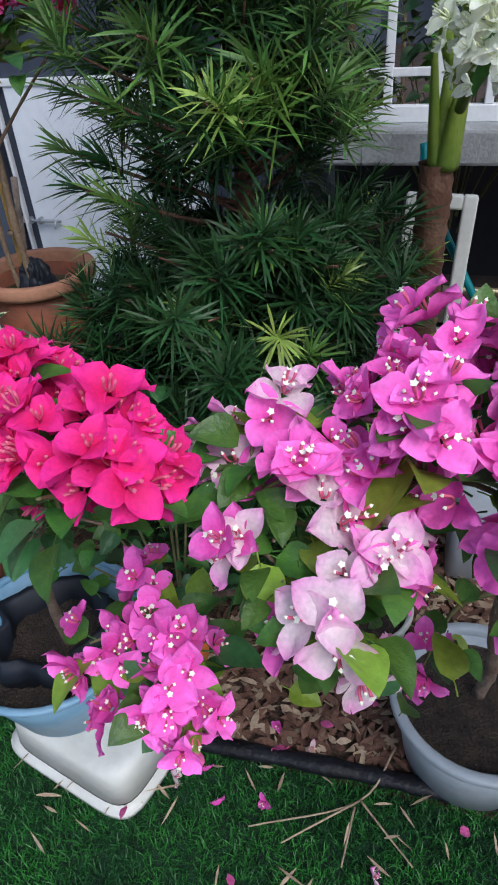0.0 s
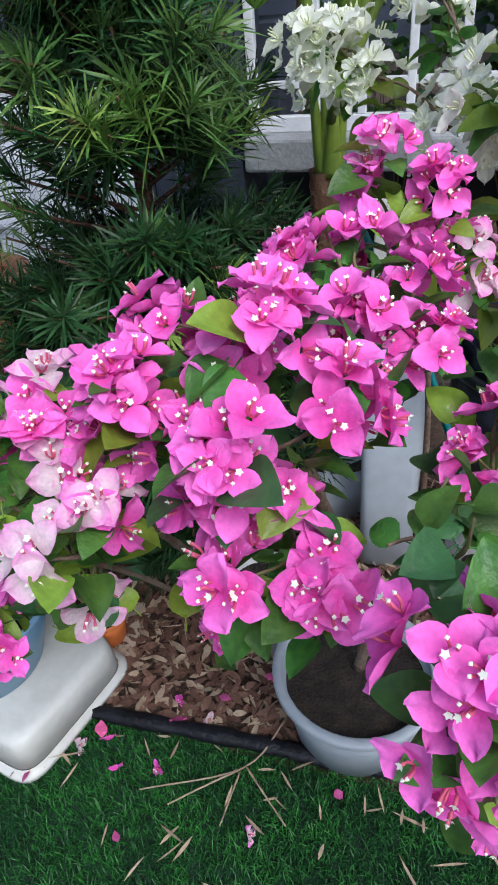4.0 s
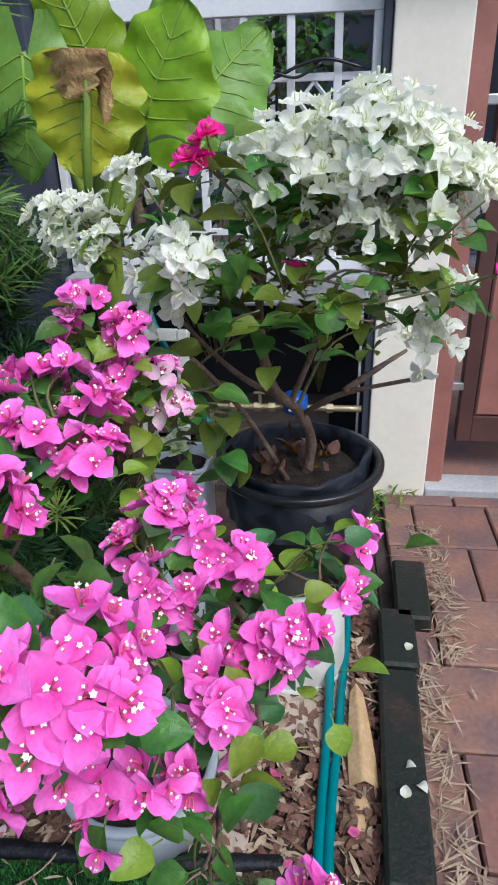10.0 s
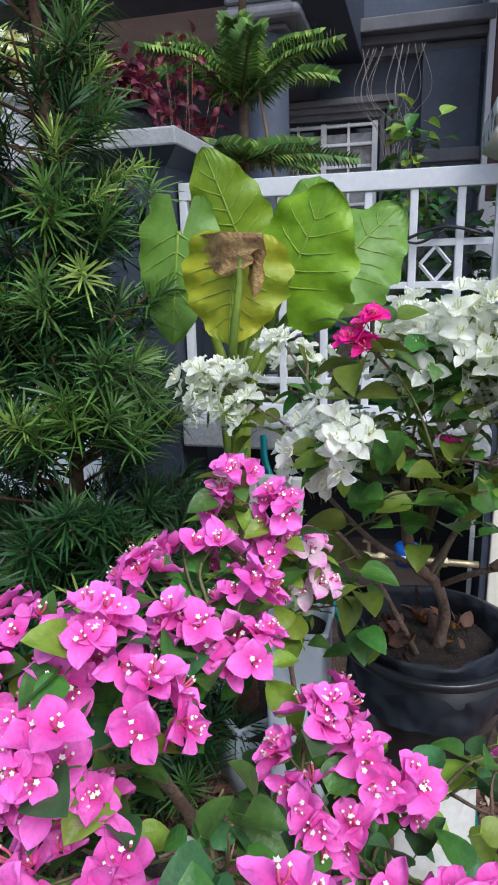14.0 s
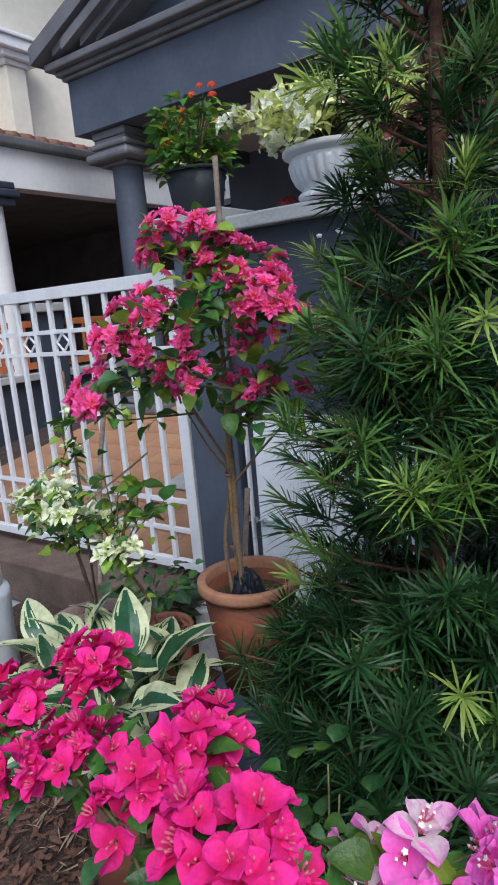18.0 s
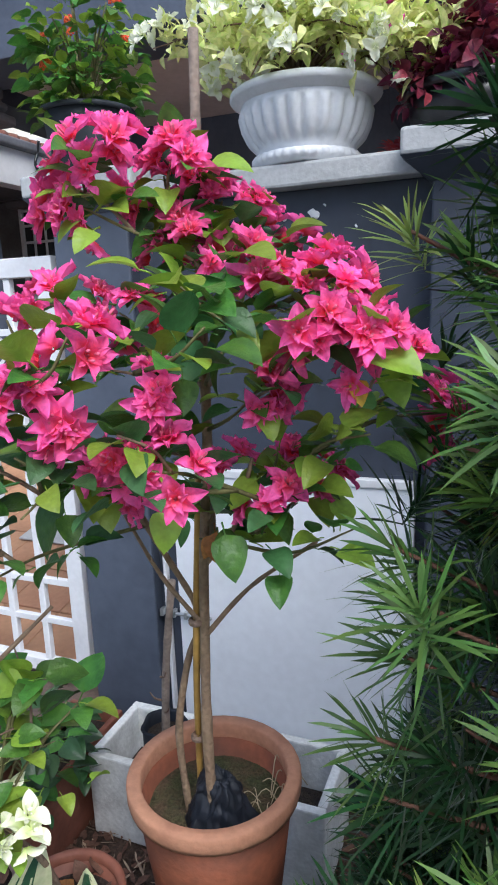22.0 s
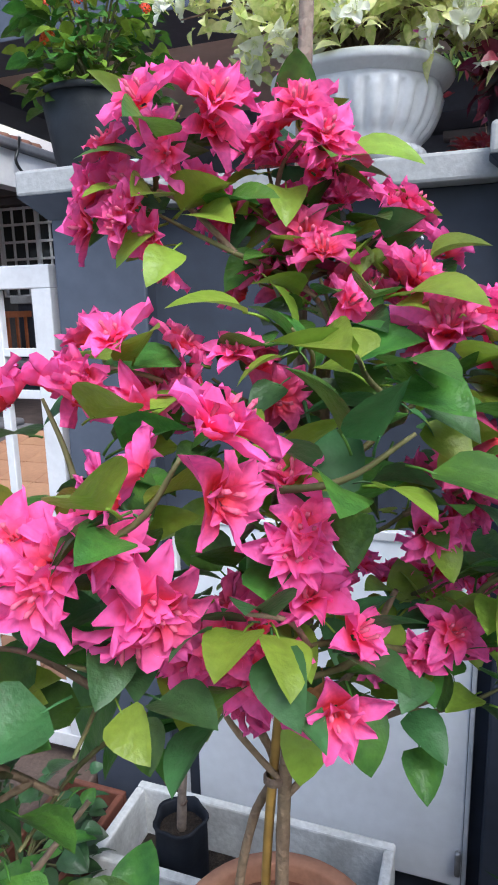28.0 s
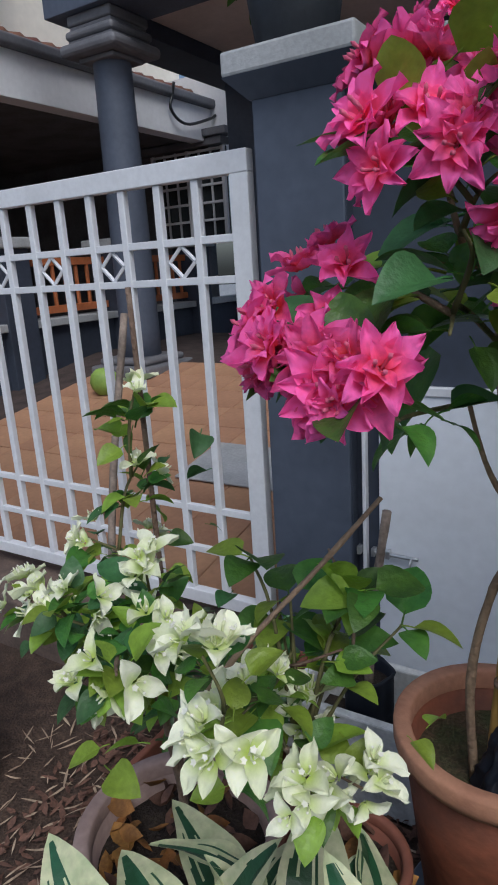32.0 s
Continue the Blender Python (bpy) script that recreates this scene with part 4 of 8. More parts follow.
for y0 in (3.26, 4.66, 6.06):
    for z in (1.16, 1.60):
        world_part("orange_rail", box(-5.835, -5.785, y0, y0 + 1.08, z, z + 0.07, 0.004), M["orange_rail"], side, "orange wooden rail")
    for i in range(7):
        put("baluster", rail_bar, side, Matrix.Translation((-5.81, y0 + 0.09 + 0.15 * i, 1.19)), M["orange_rail"])
carport = thing("neighbour_carport", (-6, 6, 0), "neighbour's carport with a white fascia, tiled roof and white columns", "carport", "", "structure")
world_part("fascia", box(-6.17, -5.97, 1.5, 8.2, 3.06, 3.46, 0.006), M["white_wall"], carport)
world_part("gutter", box(-6.21, -5.89, 1.4, 8.3, 3.462, 3.57, 0.03, 3), M["moulding"], carport)
# ceiling and inner walls have the carport's shade in their colour
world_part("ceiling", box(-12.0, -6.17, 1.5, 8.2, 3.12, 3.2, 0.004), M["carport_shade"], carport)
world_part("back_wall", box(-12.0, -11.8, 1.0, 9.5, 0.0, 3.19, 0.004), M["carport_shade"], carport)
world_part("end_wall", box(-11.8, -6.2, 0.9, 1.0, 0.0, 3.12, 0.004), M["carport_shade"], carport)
world_part("floor", box(-12.0, -5.9, 1.0, 9.0, 0.1, 0.2, 0.004), M["drive"], carport)
for y in (4.12, 1.3):
    c = world_part("white_column", lathe("white_column", [(0.185, 0.0), (0.18, 1.3), (0.172, 2.62)], 24), M["white_wall"], carport)
    c.location += Vector((-5.95, y, 0.2))
    for z0, z1, w in ((2.82, 2.90, 0.22), (2.901, 2.98, 0.26), (2.981, 3.055, 0.23)):
        world_part("column_capital", box(-5.95 - w, -5.95 + w, y - w, y + w, z0, z1, 0.02, 3), M["wall_dark"], carport)
roof = world_part("roof", box(-9.0, -6.05, 1.4, 8.3, 3.572, 3.62, 0.004), M["tile_roof"], carport)
rt = lathe("roof_tile", [(0.075, -0.2), (0.07, 0.2)], 8)
for i in range(34):
    for j in range(3):
        put("roof_tile", rt, carport, Matrix.Translation((-6.3 - 0.34 * j, 1.7 + 0.19 * i, 3.66 + 0.10 * j)) @ Matrix.Rotation(radians(-74), 4, "Y"), M["tile_roof"])
neigh = thing("neighbour_house", (-7, 9, 0), "neighbour's house with white and cream walls and a white window", "house", "", "structure")
world_part("white_wall", box(-5.70, -5.12, 8.18, 9.6, 0.2, 3.5, 0.004), M["white_wall"], neigh)
world_part("white_wall", box(-6.98, -5.70, 8.20, 9.6, 3.2, 3.9, 0.004), M["white_wall"], neigh)
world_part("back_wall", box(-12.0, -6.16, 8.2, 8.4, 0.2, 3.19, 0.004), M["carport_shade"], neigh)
world_part("upper_wall", box(-12.0, -7.0, 3.7, 9.0, 3.5, 6.52, 0.004), M["sky_card"], neigh, "cream upper storey wall")
w2 = world_part("window", box(-6.90, -5.75, 8.13, 8.18, 1.85, 3.0, 0.004), M["glass_dark"], neigh, "white framed window")
for x in (-6.93, -6.35, -5.79):
    world_part("frame_bar", box(x, x + 0.05, 8.08, 8.13, 1.85, 3.0, 0.004), M["white"], w2)
for x in (-6.72, -6.53, -6.15, -5.97):
    world_part("glazing_bar", box(x, x + 0.022, 8.09, 8.12, 1.85, 3.0, 0.003), M["white"], w2)
for z in (1.85, 2.1, 2.32, 2.54, 2.76, 2.96):
    world_part("cross_bar", box(-6.9, -5.75, 8.085, 8.125, z, z + 0.03, 0.003), M["white"], w2)
for o in (0.0, 0.1):
    world_part("lintel", box(-7.05 - o, -5.72 + o, 8.0 - o * 0.4, 8.2, 3.01 + o, 3.10 + o, 0.01), M["moulding"], neigh)
world_part("upper_column", box(-7.0, -6.72, 5.22, 5.49, 3.4, 4.62, 0.012), M["sky_card"], neigh, "cream square column")
for z0, z1, w in ((4.62, 4.68, 0.03), (4.681, 4.76, 0.09), (4.761, 4.88, 0.15), (4.881, 4.93, 0.18)):
    world_part("capital", box(-7.0, -6.72 + w, 5.22 - w, 5.49 + w, z0, z1, 0.014, 3), M["white_wall"], neigh, "stepped white capital")
world_part("downpipe", tube("downpipe", [Vector((-6.9, 5.60, 3.5)), Vector((-6.9, 5.59, 4.1)), Vector((-6.9, 5.58, 4.55)), Vector((-6.88, 5.60, 4.68)), Vector((-6.86, 5.70, 4.76)), Vector((-6.86, 5.86, 4.80))], 0.045, 0.045, 10), M["sky_card"], neigh, "cream bent downpipe")
world_part("upper_eave", box(-12.2, -6.4, 3.6, 9.2, 6.52, 6.7, 0.02), M["white_wall"], neigh)
w3 = world_part("upper_window", box(-6.998, -6.96, 3.9, 4.93, 4.0, 4.62, 0.004), M["glass_dark"], neigh, "upstairs window with a moulded white surround")
for a, b, c, d in ((3.85, 5.0, 4.62, 4.72), (4.90, 5.0, 3.95, 4.62), (3.85, 5.0, 3.86, 3.95), (3.85, 3.9, 3.95, 4.62)):
    world_part("frame_bar", box(-6.998, -6.92, a, b, c, d, 0.008), M["white_wall"], w3)
cable = thing("cable", (-5.95, 7.4, 3.2), "black cable looping along the white fascia", "cable")
world_part("cord", tube("cord", [Vector((-5.87, 7.32, 3.60)), Vector((-5.90, 7.31, 3.46)), Vector((-5.91, 7.27, 3.33)), Vector((-5.91, 7.40, 3.22)), Vector((-5.91, 7.64, 3.20)), Vector((-5.91, 8.1, 3.33)), Vector((-5.90, 8.2, 3.38))], 0.018, 0.018, 6), M["black_plastic"], cable)

# ---- neighbour on the brown gate side ----
brown = thing("brown_gate", (1.6, 2.5, 0.1), "reddish brown metal gate with riveted panels, closed", "gate", "", "structure")
world_part("gate_post", box(1.02, 1.10, 2.40, 2.52, 0.02, 1.80, 0.004), M["wood_brown"], brown)
world_part("gate_post_low", box(1.025, 1.09, 2.385, 2.40, 0.02, 1.45, 0.004), M["wood_brown"], brown)
world_part("gate_frame", box(1.16, 1.22, 2.50, 2.56, 0.18, 1.75, 0.004), M["wood_dark"], brown)
for z0, z1 in ((0.18, 0.30), (1.66, 1.75)):
    world_part("frame_rail", box(1.22, 3.0, 2.50, 2.56, z0, z1, 0.004), M["wood_dark"], brown)
panel = box_mesh("gate_panel", 0.30, 0.03, 1.36, 0.006)
for i in range(6):
    put("gate_panel", panel, brown, Matrix.Translation((1.38 + 0.306 * i, 2.52, 0.305)), M["wood_brown"])
world_part("gate_slat", box(1.225, 1.245, 2.51, 2.55, 0.30, 1.66, 0.002), M["wood_dark"], brown)
for z in (0.42, 1.50):
    world_part("hinge_arm", box(1.10, 1.17, 2.50, 2.53, z, z + 0.035, 0.004), M["steel"], brown, "steel hinge arm")
structure("gate_threshold", box(1.02, 3.2, 2.32, 2.46, -0.02, 0.035, 0.008), M["cap"], "pale cement threshold under the brown gate", "threshold")
structure("far_floor", box(1.0, 3.4, 2.46, 7.0, -0.05, 0.02, 0.004), M["paver"], "brown paved yard behind the brown gate", "floor")
nb = thing("neighbour_porch", (1.6, 6, 0), "neighbour's cream porch columns and dark wall beyond the brown gate", "porch", "", "structure")
world_part("cream_column", box(1.32, 1.58, 5.2, 5.46, 0.0, 4.6, 0.01), M["cream"], nb)
world_part("white_pier", box(1.0, 1.16, 6.9, 7.2, 0.2, 4.8, 0.006), M["white_wall"], nb)
world_part("brown_screen", box(0.98, 1.26, 6.0, 6.06, 2.0, 4.8, 0.01), M["wood_dark"], nb)
world_part("dark_wall", box(1.0, 6.0, 8.0, 8.2, 0.0, 4.8, 0.01), M["wall_dark"], nb)
world_part("porch_roof", box(0.98, 6.0, 4.6, 8.2, 3.9, 4.1, 0.01), M["cap"], nb)
pole = thing("pole", (1.22, 4.2, 0.0), "mustard yellow bamboo pole standing behind the cream pillar", "pole")
world_part("shaft", tube("shaft", [Vector((1.20, 4.2, 0.0)), Vector((1.205, 4.2, 2.0)), Vector((1.25, 4.2, 4.2))], 0.022, 0.018, 8), M["bamboo_pole"], pole)
world_part("pole_tie", lathe("pole_tie", [(0.03, 0), (0.034, 0.02), (0.03, 0.2)], 10), M["black_plastic"], pole).location += Vector((1.203, 4.2, 2.2))


# ---- pots ----
def pot(name, at, radius, height, mat, label, wall=0.008, taper=0.72, rim=0.012, rim_h=0.03, soil=0.85, soil_mat=None, rim_mat=None, ripple=None, sides=44, wobble=0.0, category="plant pot"):
    """An open pot with a turned rim, a hollow inside and soil; at is its foot."""
    p = thing(name, at, label, category)
    b, r = radius * taper, radius
    k = lambda z: b + (r - rim - b) * z / height
    part("body", lathe("body", [(b * 0.9, 0.0), (b, 0.004), (k(height * 0.5), height * 0.5), (k(height - rim_h), height - rim_h), (k(height - rim_h) - wall, height - rim_h), (k(height * 0.4) - wall, height * 0.4), (b - wall, 0.02), (0.001, 0.02)], sides, ripple, wobble), mat, p)
    part("rim", lathe("rim", [(r - rim - wall, height - rim_h + 0.001), (r - 0.003, height - rim_h), (r, height - rim_h * 0.7), (r, height - 0.004), (r - 0.003, height), (r - rim - wall + 0.004, height), (r - rim - wall, height - 0.004), (r - rim - wall, height - rim_h + 0.001)], sides, ripple, wobble, closed=False), rim_mat or mat, p)
    if soil:
        part("soil", disc("soil", k(height * soil) - wall * 0.5, height * soil), soil_mat or M["soil"], p)
    return p


# ---- flowers and leaves shared by the shrubs ----
def flowers(mat, cup=0.75, **kw):
    """Six flowers that differ in how far they stand open."""
    return [flower_mesh("flower", (M[mat], M["star"], M["throat"]), seed=i + 11, cup=cup * (0.62, 0.8, 0.95, 1.1, 1.25, 0.7)[i], **kw) for i in range(6)]


F = dict(
    magenta=flowers("magenta", size=0.030, stars=1),
    mauve=flowers("mauve", size=0.028, stars=1),
    red=flowers("red", size=0.030, cup=0.85, stars=0),
    pale_pink=flowers("pale_pink", size=0.030, cup=0.7, stars=1),
    coral=flowers("coral", size=0.031, bracts=4, width=0.60, cup=0.72, tip=0.62, rings=3, stars=0),
    snow=flowers("snow", size=0.034, width=0.80, cup=0.75, tip=0.75, stars=0),
    hot=flowers("hot", size=0.026, stars=0),
    green_white=flowers("green_white", size=0.036, width=0.66, cup=1.0, tip=0.7, stars=1),
)
for key in F:
    if key in ("snow", "green_white"):
        for me in F[key]:
            me.materials[2] = M["pale_tube"]
LEAF = {}
for key, mat in (("leaf", "leaf"), ("blue", "leaf_blue"), ("young", "leaf_young"), ("olive", "leaf_olive"), ("brown", "leaf_brown"), ("dark", "dark_leaf")):
    LEAF[key] = [leaf_mesh("leaf", 0.050 * s, 0.038 * s, heart, cup=0.1, droop=d, fold=f, mats=(M[mat],), stalk=0.012) for s, d, f in ((1.0, 0.25, 0.25), (1.15, 0.1, 0.35), (0.85, 0.35, 0.15), (1.05, 0.2, 0.5))]


def joined(name, items, parent):
    """Many alike pieces as one mesh, past those that stand as parts."""
    verts, faces, slots, mats = [], [], [], []
    for me, m in items:
        o = len(verts)
        use = []
        for mt in me.materials:
            if mt not in mats:
                mats.append(mt)
            use.append(mats.index(mt))
        verts.extend(m @ v.co for v in me.vertices)
        for q in me.polygons:
            faces.append(tuple(i + o for i in q.vertices))
            slots.append(use[q.material_index])
    return tagged(world_part(name, mesh_of(name, verts, faces, mats, slots, True), None, parent), kind="stuff")


def scatter(name, items, parent, rng, limit=240):
    rng.shuffle(items)
    for me, m in items[:limit]:
        put(name, me, parent, m)
    if len(items) > limit:
        joined({"leaf": "foliage", "flower": "blossom"}[name], items[limit:], parent)


def shrub(name, foot, stems, tips, kind, label, per=6, spread=0.05, leaves=6, leaf_kinds=("leaf", "leaf", "leaf", "young"), bark="bark", stem_r=0.012, seed=1, size=1.0, leaf_size=1.0, lean=(0, -0.35, 0.55), category="flowering shrub", second=None, reach=0.7, group="", under=3, branch_r=None, limit=230, setback=0.5, share=0.3):
    """A bougainvillea: stems from foot through the points of stems, a branch to each tip, and there
    a bunch of flowers and leaves. tips: x, y, z and the number of flowers that the bunch has, over the usual."""
    p = thing(name, foot, label, category, group)
    rng = random.Random(seed)
    base = Vector(foot)
    nodes = [base] + [Vector(s) for s in stems]
    world_part("trunk", tube("trunk", nodes, stem_r, stem_r * 0.6, 9, 0.25), M[bark], p)
    line = curve_points(nodes, 8)
    top = line[len(line) // 3:]
    blooms, foliage = [], []
    grown = list(top)
    for n, (x, y, z, k) in enumerate(sorted(tips, key=lambda q: min((v - Vector(q[:3])).length for v in top))):
        tip = Vector((x, y, z))
        start = min(grown, key=lambda q: (q - tip).length + max(0, q.z - tip.z + 0.04) * 3 + max(0, 0.07 - (q - tip).length) * 4 + rng.uniform(0, 0.05))
        gap = (tip - start).length
        mid = start.lerp(tip, 0.5) + Vector((rng.uniform(-1, 1), rng.uniform(-1, 1), rng.uniform(-0.6, 1))) * (0.16 * gap)
        world_part("branch", tube("branch", [start, mid, tip], min(branch_r or stem_r * 0.38, 0.0018 + 0.012 * gap), 0.0014, 5, 0.25, 5), M["twig"] if n % 3 else M[bark], p)
        grown += curve_points([start, mid, tip], 4)[2:-2]
        way = (tip - start).normalized()
        look_out = (way * 0.7 + Vector(lean)).normalized()
        amount = max(1, round(per * 1.5 * k)) if k > 0 else 0
        meshes = F[kind]
        for i in range(amount):
            d = Vector((rng.gauss(0, 1), rng.gauss(0, 1), rng.gauss(0, 1))).normalized()
            d = (d + look_out * 0.75).normalized()
            place = tip + d * spread * 0.86 * rng.uniform(0.4, 1.0) * (k ** 0.4) - look_out * spread * 0.35
            use = F[second] if second and rng.random() < share else meshes
            blooms.append((use[rng.randrange(6)], aim(place, d * 0.8 + look_out * 0.5, rng.uniform(0, 6.28), size * rng.uniform(0.82, 1.14))))
        for i in range(leaves):
            t = rng.uniform(0.45, 1.0)
            on = start.lerp(mid, t * 2) if t < 0.5 else mid.lerp(tip, t * 2 - 1)
            d = Vector((rng.gauss(0, 1), rng.gauss(0, 1), rng.gauss(0, 0.5) - 0.1)).normalized()
            d = (d + look_out * 0.25).normalized()
            kind_l = leaf_kinds[rng.randrange(len(leaf_kinds))]
            on = on + d * rng.uniform(0.0, 0.03) * reach - look_out * spread * setback
            foliage.append((LEAF[kind_l][rng.randrange(4)], aim(on, d, rng.uniform(-0.6, 0.6), leaf_size * rng.uniform(0.75, 1.25), True)))
        for i in range(under):
            on = tip + Vector((rng.gauss(0, 0.045), rng.gauss(0, 0.04) + 0.035, -rng.uniform(0.03, 0.12)))
            d = Vector((rng.gauss(0, 1), rng.gauss(0, 1) - 0.3, rng.gauss(0, 0.5) - 0.1)).normalized()
            foliage.append((LEAF[leaf_kinds[rng.randrange(len(leaf_kinds))]][rng.randrange(4)], aim(on, d, rng.uniform(-0.6, 0.6), leaf_size * rng.uniform(0.7, 1.15), True)))
    scatter("flower", blooms, p, rng, limit)
    scatter("leaf", foliage, p, rng, limit)
    return p


# crimson shrub in the blue tub on a white tray
tray = thing("plastic_tray", (-0.595, 0.69, 0.012), "white square plastic container upside down on the turf", "container")
squarish = lambda a, z: (abs(math.cos(a)) ** 7 + abs(math.sin(a)) ** 7) ** (-1 / 7)
part("rim", lathe("rim", [(0.168, 0.0), (0.178, 0.0), (0.186, 0.004), (0.185, 0.016), (0.170, 0.022)], 96, squarish, closed=False), M["white_plastic"], tray)
part("shell", lathe("shell", [(0.169, 0.0225), (0.163, 0.10), (0.155, 0.113), (0.135, 0.1145), (0.001, 0.1148)], 96, squarish), M["white_plastic"], tray)
tray.rotation_euler = (0, 0, radians(-15))
pot("plant_tub", (-0.68, 0.685, 0.127), 0.20, 0.205, M["blue_tub"], "dusty blue plastic tub holding the crimson bougainvillea", taper=0.66, rim=0.008, rim_h=0.012, soil=0.6)
bagin = thing("plastic_bag", (-0.69, 0.70, 0.235), "crumpled black grow bag inside the blue tub", "grow bag")
part("bag", lathe("bag", [(0.12, 0.0), (0.125, 0.05), (0.12, 0.09), (0.105, 0.085), (0.10, 0.02)], 40, lambda a, z: 1 + 0.08 * math.sin(5 * a) + 0.05 * math.sin(11 * a + z * 60), 0.15), M["bag"], bagin)
part("soil", disc("soil", 0.105, 0.03), M["soil"], bagin)
shrub("bougainvillea", (-0.66, 0.70, 0.255), [(-0.63, 0.66, 0.40), (-0.58, 0.61, 0.60), (-0.50, 0.56, 0.78), (-0.43, 0.50, 0.90)],
      [(-0.50, 0.62, 1.0, 1), (-0.244, 0.402, 1.10, 1.2), (-0.32, 0.402, 1.05, 1.2), (-0.224, 0.345, 1.09, 1), (-0.204, 0.378, 1.06, 0.6), (-0.265, 0.30, 1.09, 0), (-0.25, 0.35, 1.02, 0), (-0.40, 0.415, 1.09, 1.2), (-0.39, 0.47, 1.09, 1), (-0.30, 0.37, 1.10, 1), (-0.769, 0.444, 1.05, 1.5), (-0.804, 0.414, 1.03, 1.2), (-0.711, 0.462, 1.05, 1.3), (-0.59, 0.419, 1.03, 1.5), (-0.662, 0.386, 1.0, 1.0), (-0.567, 0.455, 1.05, 1.2), (-0.407, 0.519, 1.05, 1), (-0.70, 0.58, 1.07, 1.7), (-0.67, 0.56, 1.03, 1.3), (-0.47, 0.40, 1.02, 1.2), (-0.44, 0.38, 0.95, 0), (-0.52, 0.45, 0.90, 0), (-0.36, 0.40, 0.95, 0), (-0.40, 0.42, 0.90, 0)],
      "red", "crimson pink bougainvillea shrub in a blue tub", per=6, leaves=6, spread=0.05, under=0, leaf_size=0.85, leaf_kinds=("leaf", "leaf", "blue"), seed=3)

# low green leafy plant under the crimson shrub
def leaf_clump(name, foot, n, radius, z0, z1, kinds, label, seed, size=1.0, category="leafy plant", flat=0.4, drift=(0, 0), limit=120):
    p = thing(name, foot, label, category)
    rng = random.Random(seed)
    base = Vector(foot)
    for i in range(max(3, n // 9)):
        a = rng.uniform(0, 6.28)
        end = base + Vector((radius * 0.7 * math.cos(a) + drift[0], radius * 0.7 * math.sin(a) + drift[1], rng.uniform(z0, z1)))
        world_part("stem", tube("stem", [base, base.lerp(end, 0.5) + Vector((0, 0, 0.04)), end], 0.005, 0.002, 5, steps=3), M["twig"], p)
    foliage = []
    for i in range(n):
        a, r = rng.uniform(0, 6.28), radius * math.sqrt(rng.random())
        place = base + Vector((r * math.cos(a) + drift[0], r * math.sin(a) + drift[1], rng.uniform(z0, z1)))
        d = Vector((math.cos(a) + rng.gauss(0, 0.5), math.sin(a) + rng.gauss(0, 0.5), rng.uniform(-flat, flat))).normalized()
        foliage.append((LEAF[kinds[rng.randrange(len(kinds))]][rng.randrange(4)], aim(place, d, rng.uniform(-0.7, 0.7), size * rng.uniform(0.7, 1.25), True)))
    scatter("leaf", foliage, p, rng, limit)
    return p


leaf_clump("hibiscus", (-0.482, 0.885, 0.08), 90, 0.17, 0.2, 0.62, ("leaf", "blue", "leaf", "dark"), "low glossy green plant in the orange pot", 8, 0.95, drift=(-0.03, -0.05))
pot("plant_pot", (-0.482, 0.885, 0.012), 0.068, 0.10, M["orange_pot"], "small orange plastic plant pot on a beige tile", rim=0.004, rim_h=0.012, wall=0.004)
t1 = thing("floor_tile", (-0.462, 0.862, 0.0), "loose beige floor tile lying on the earth", "tile")
part("slab", box_mesh("slab", 0.13, 0.29, 0.012, 0.002), M["slab"], t1)
t1.rotation_euler = (0, 0, radians(2))

# pale pink and mauve shrub behind the grey pot
white_tub = pot("plant_pot", (-0.07, 1.02, 0.0), 0.12, 0.16, M["white_plastic"], "white plastic pot standing on the earth bed", rim=0.006, rim_h=0.012, taper=0.8)
shrub("bougainvillea", (-0.08, 1.0, 0.14), [(-0.10, 0.88, 0.34), (-0.12, 0.72, 0.58), (-0.10, 0.57, 0.80), (-0.09, 0.46, 0.94)],
      [(-0.13, 0.485, 1.08, 1), (-0.07, 0.49, 1.075, 1), (-0.194, 0.476, 1.045, 0.4), (-0.07, 0.437, 1.06, 1), (-0.155, 0.43, 1.03, 1), (-0.09, 0.398, 1.06, 1), (-0.121, 0.348, 1.035, 1.2), (-0.056, 0.37, 1.03, 1), (0.001, 0.364, 1.02, 1.2), (-0.088, 0.337, 1.0, 0), (-0.035, 0.343, 1.02, 0.6), (-0.046, 0.303, 1.0, 0.8), (-0.07, 0.314, 0.965, 0.5), (-0.023, 0.327, 0.935, 0.6), (-0.12, 0.34, 0.95, 0), (-0.10, 0.36, 1.02, 0)],
      "pale_pink", "pale pink and magenta bougainvillea with two-tone bracts", per=2.6, leaves=5, spread=0.036, size=1.05, leaf_size=0.85, leaf_kinds=("leaf", "leaf", "young"), seed=5, second="magenta", share=0.45, stem_r=0.010, under=1)
shrub("bougainvillea", (-0.16, 0.93, 0.0), [(-0.18, 0.82, 0.30), (-0.22, 0.62, 0.62), (-0.24, 0.45, 0.80)],
      [(-0.274, 0.427, 0.86, 1), (-0.305, 0.35, 0.835, 1), (-0.196, 0.353, 0.845, 1), (-0.221, 0.316, 0.82, 1.2), (-0.191, 0.314, 0.775, 1.2), (-0.26, 0.38, 0.83, 0.8), (-0.20, 0.335, 0.80, 1), (-0.285, 0.31, 0.77, 0.5), (-0.23, 0.40, 0.80, 0.6)],
      "mauve", "drooping mauve pink bougainvillea branch with white stars", per=5, leaves=4, spread=0.042, leaf_kinds=("leaf", "blue", "young"), seed=6, stem_r=0.007, under=0)

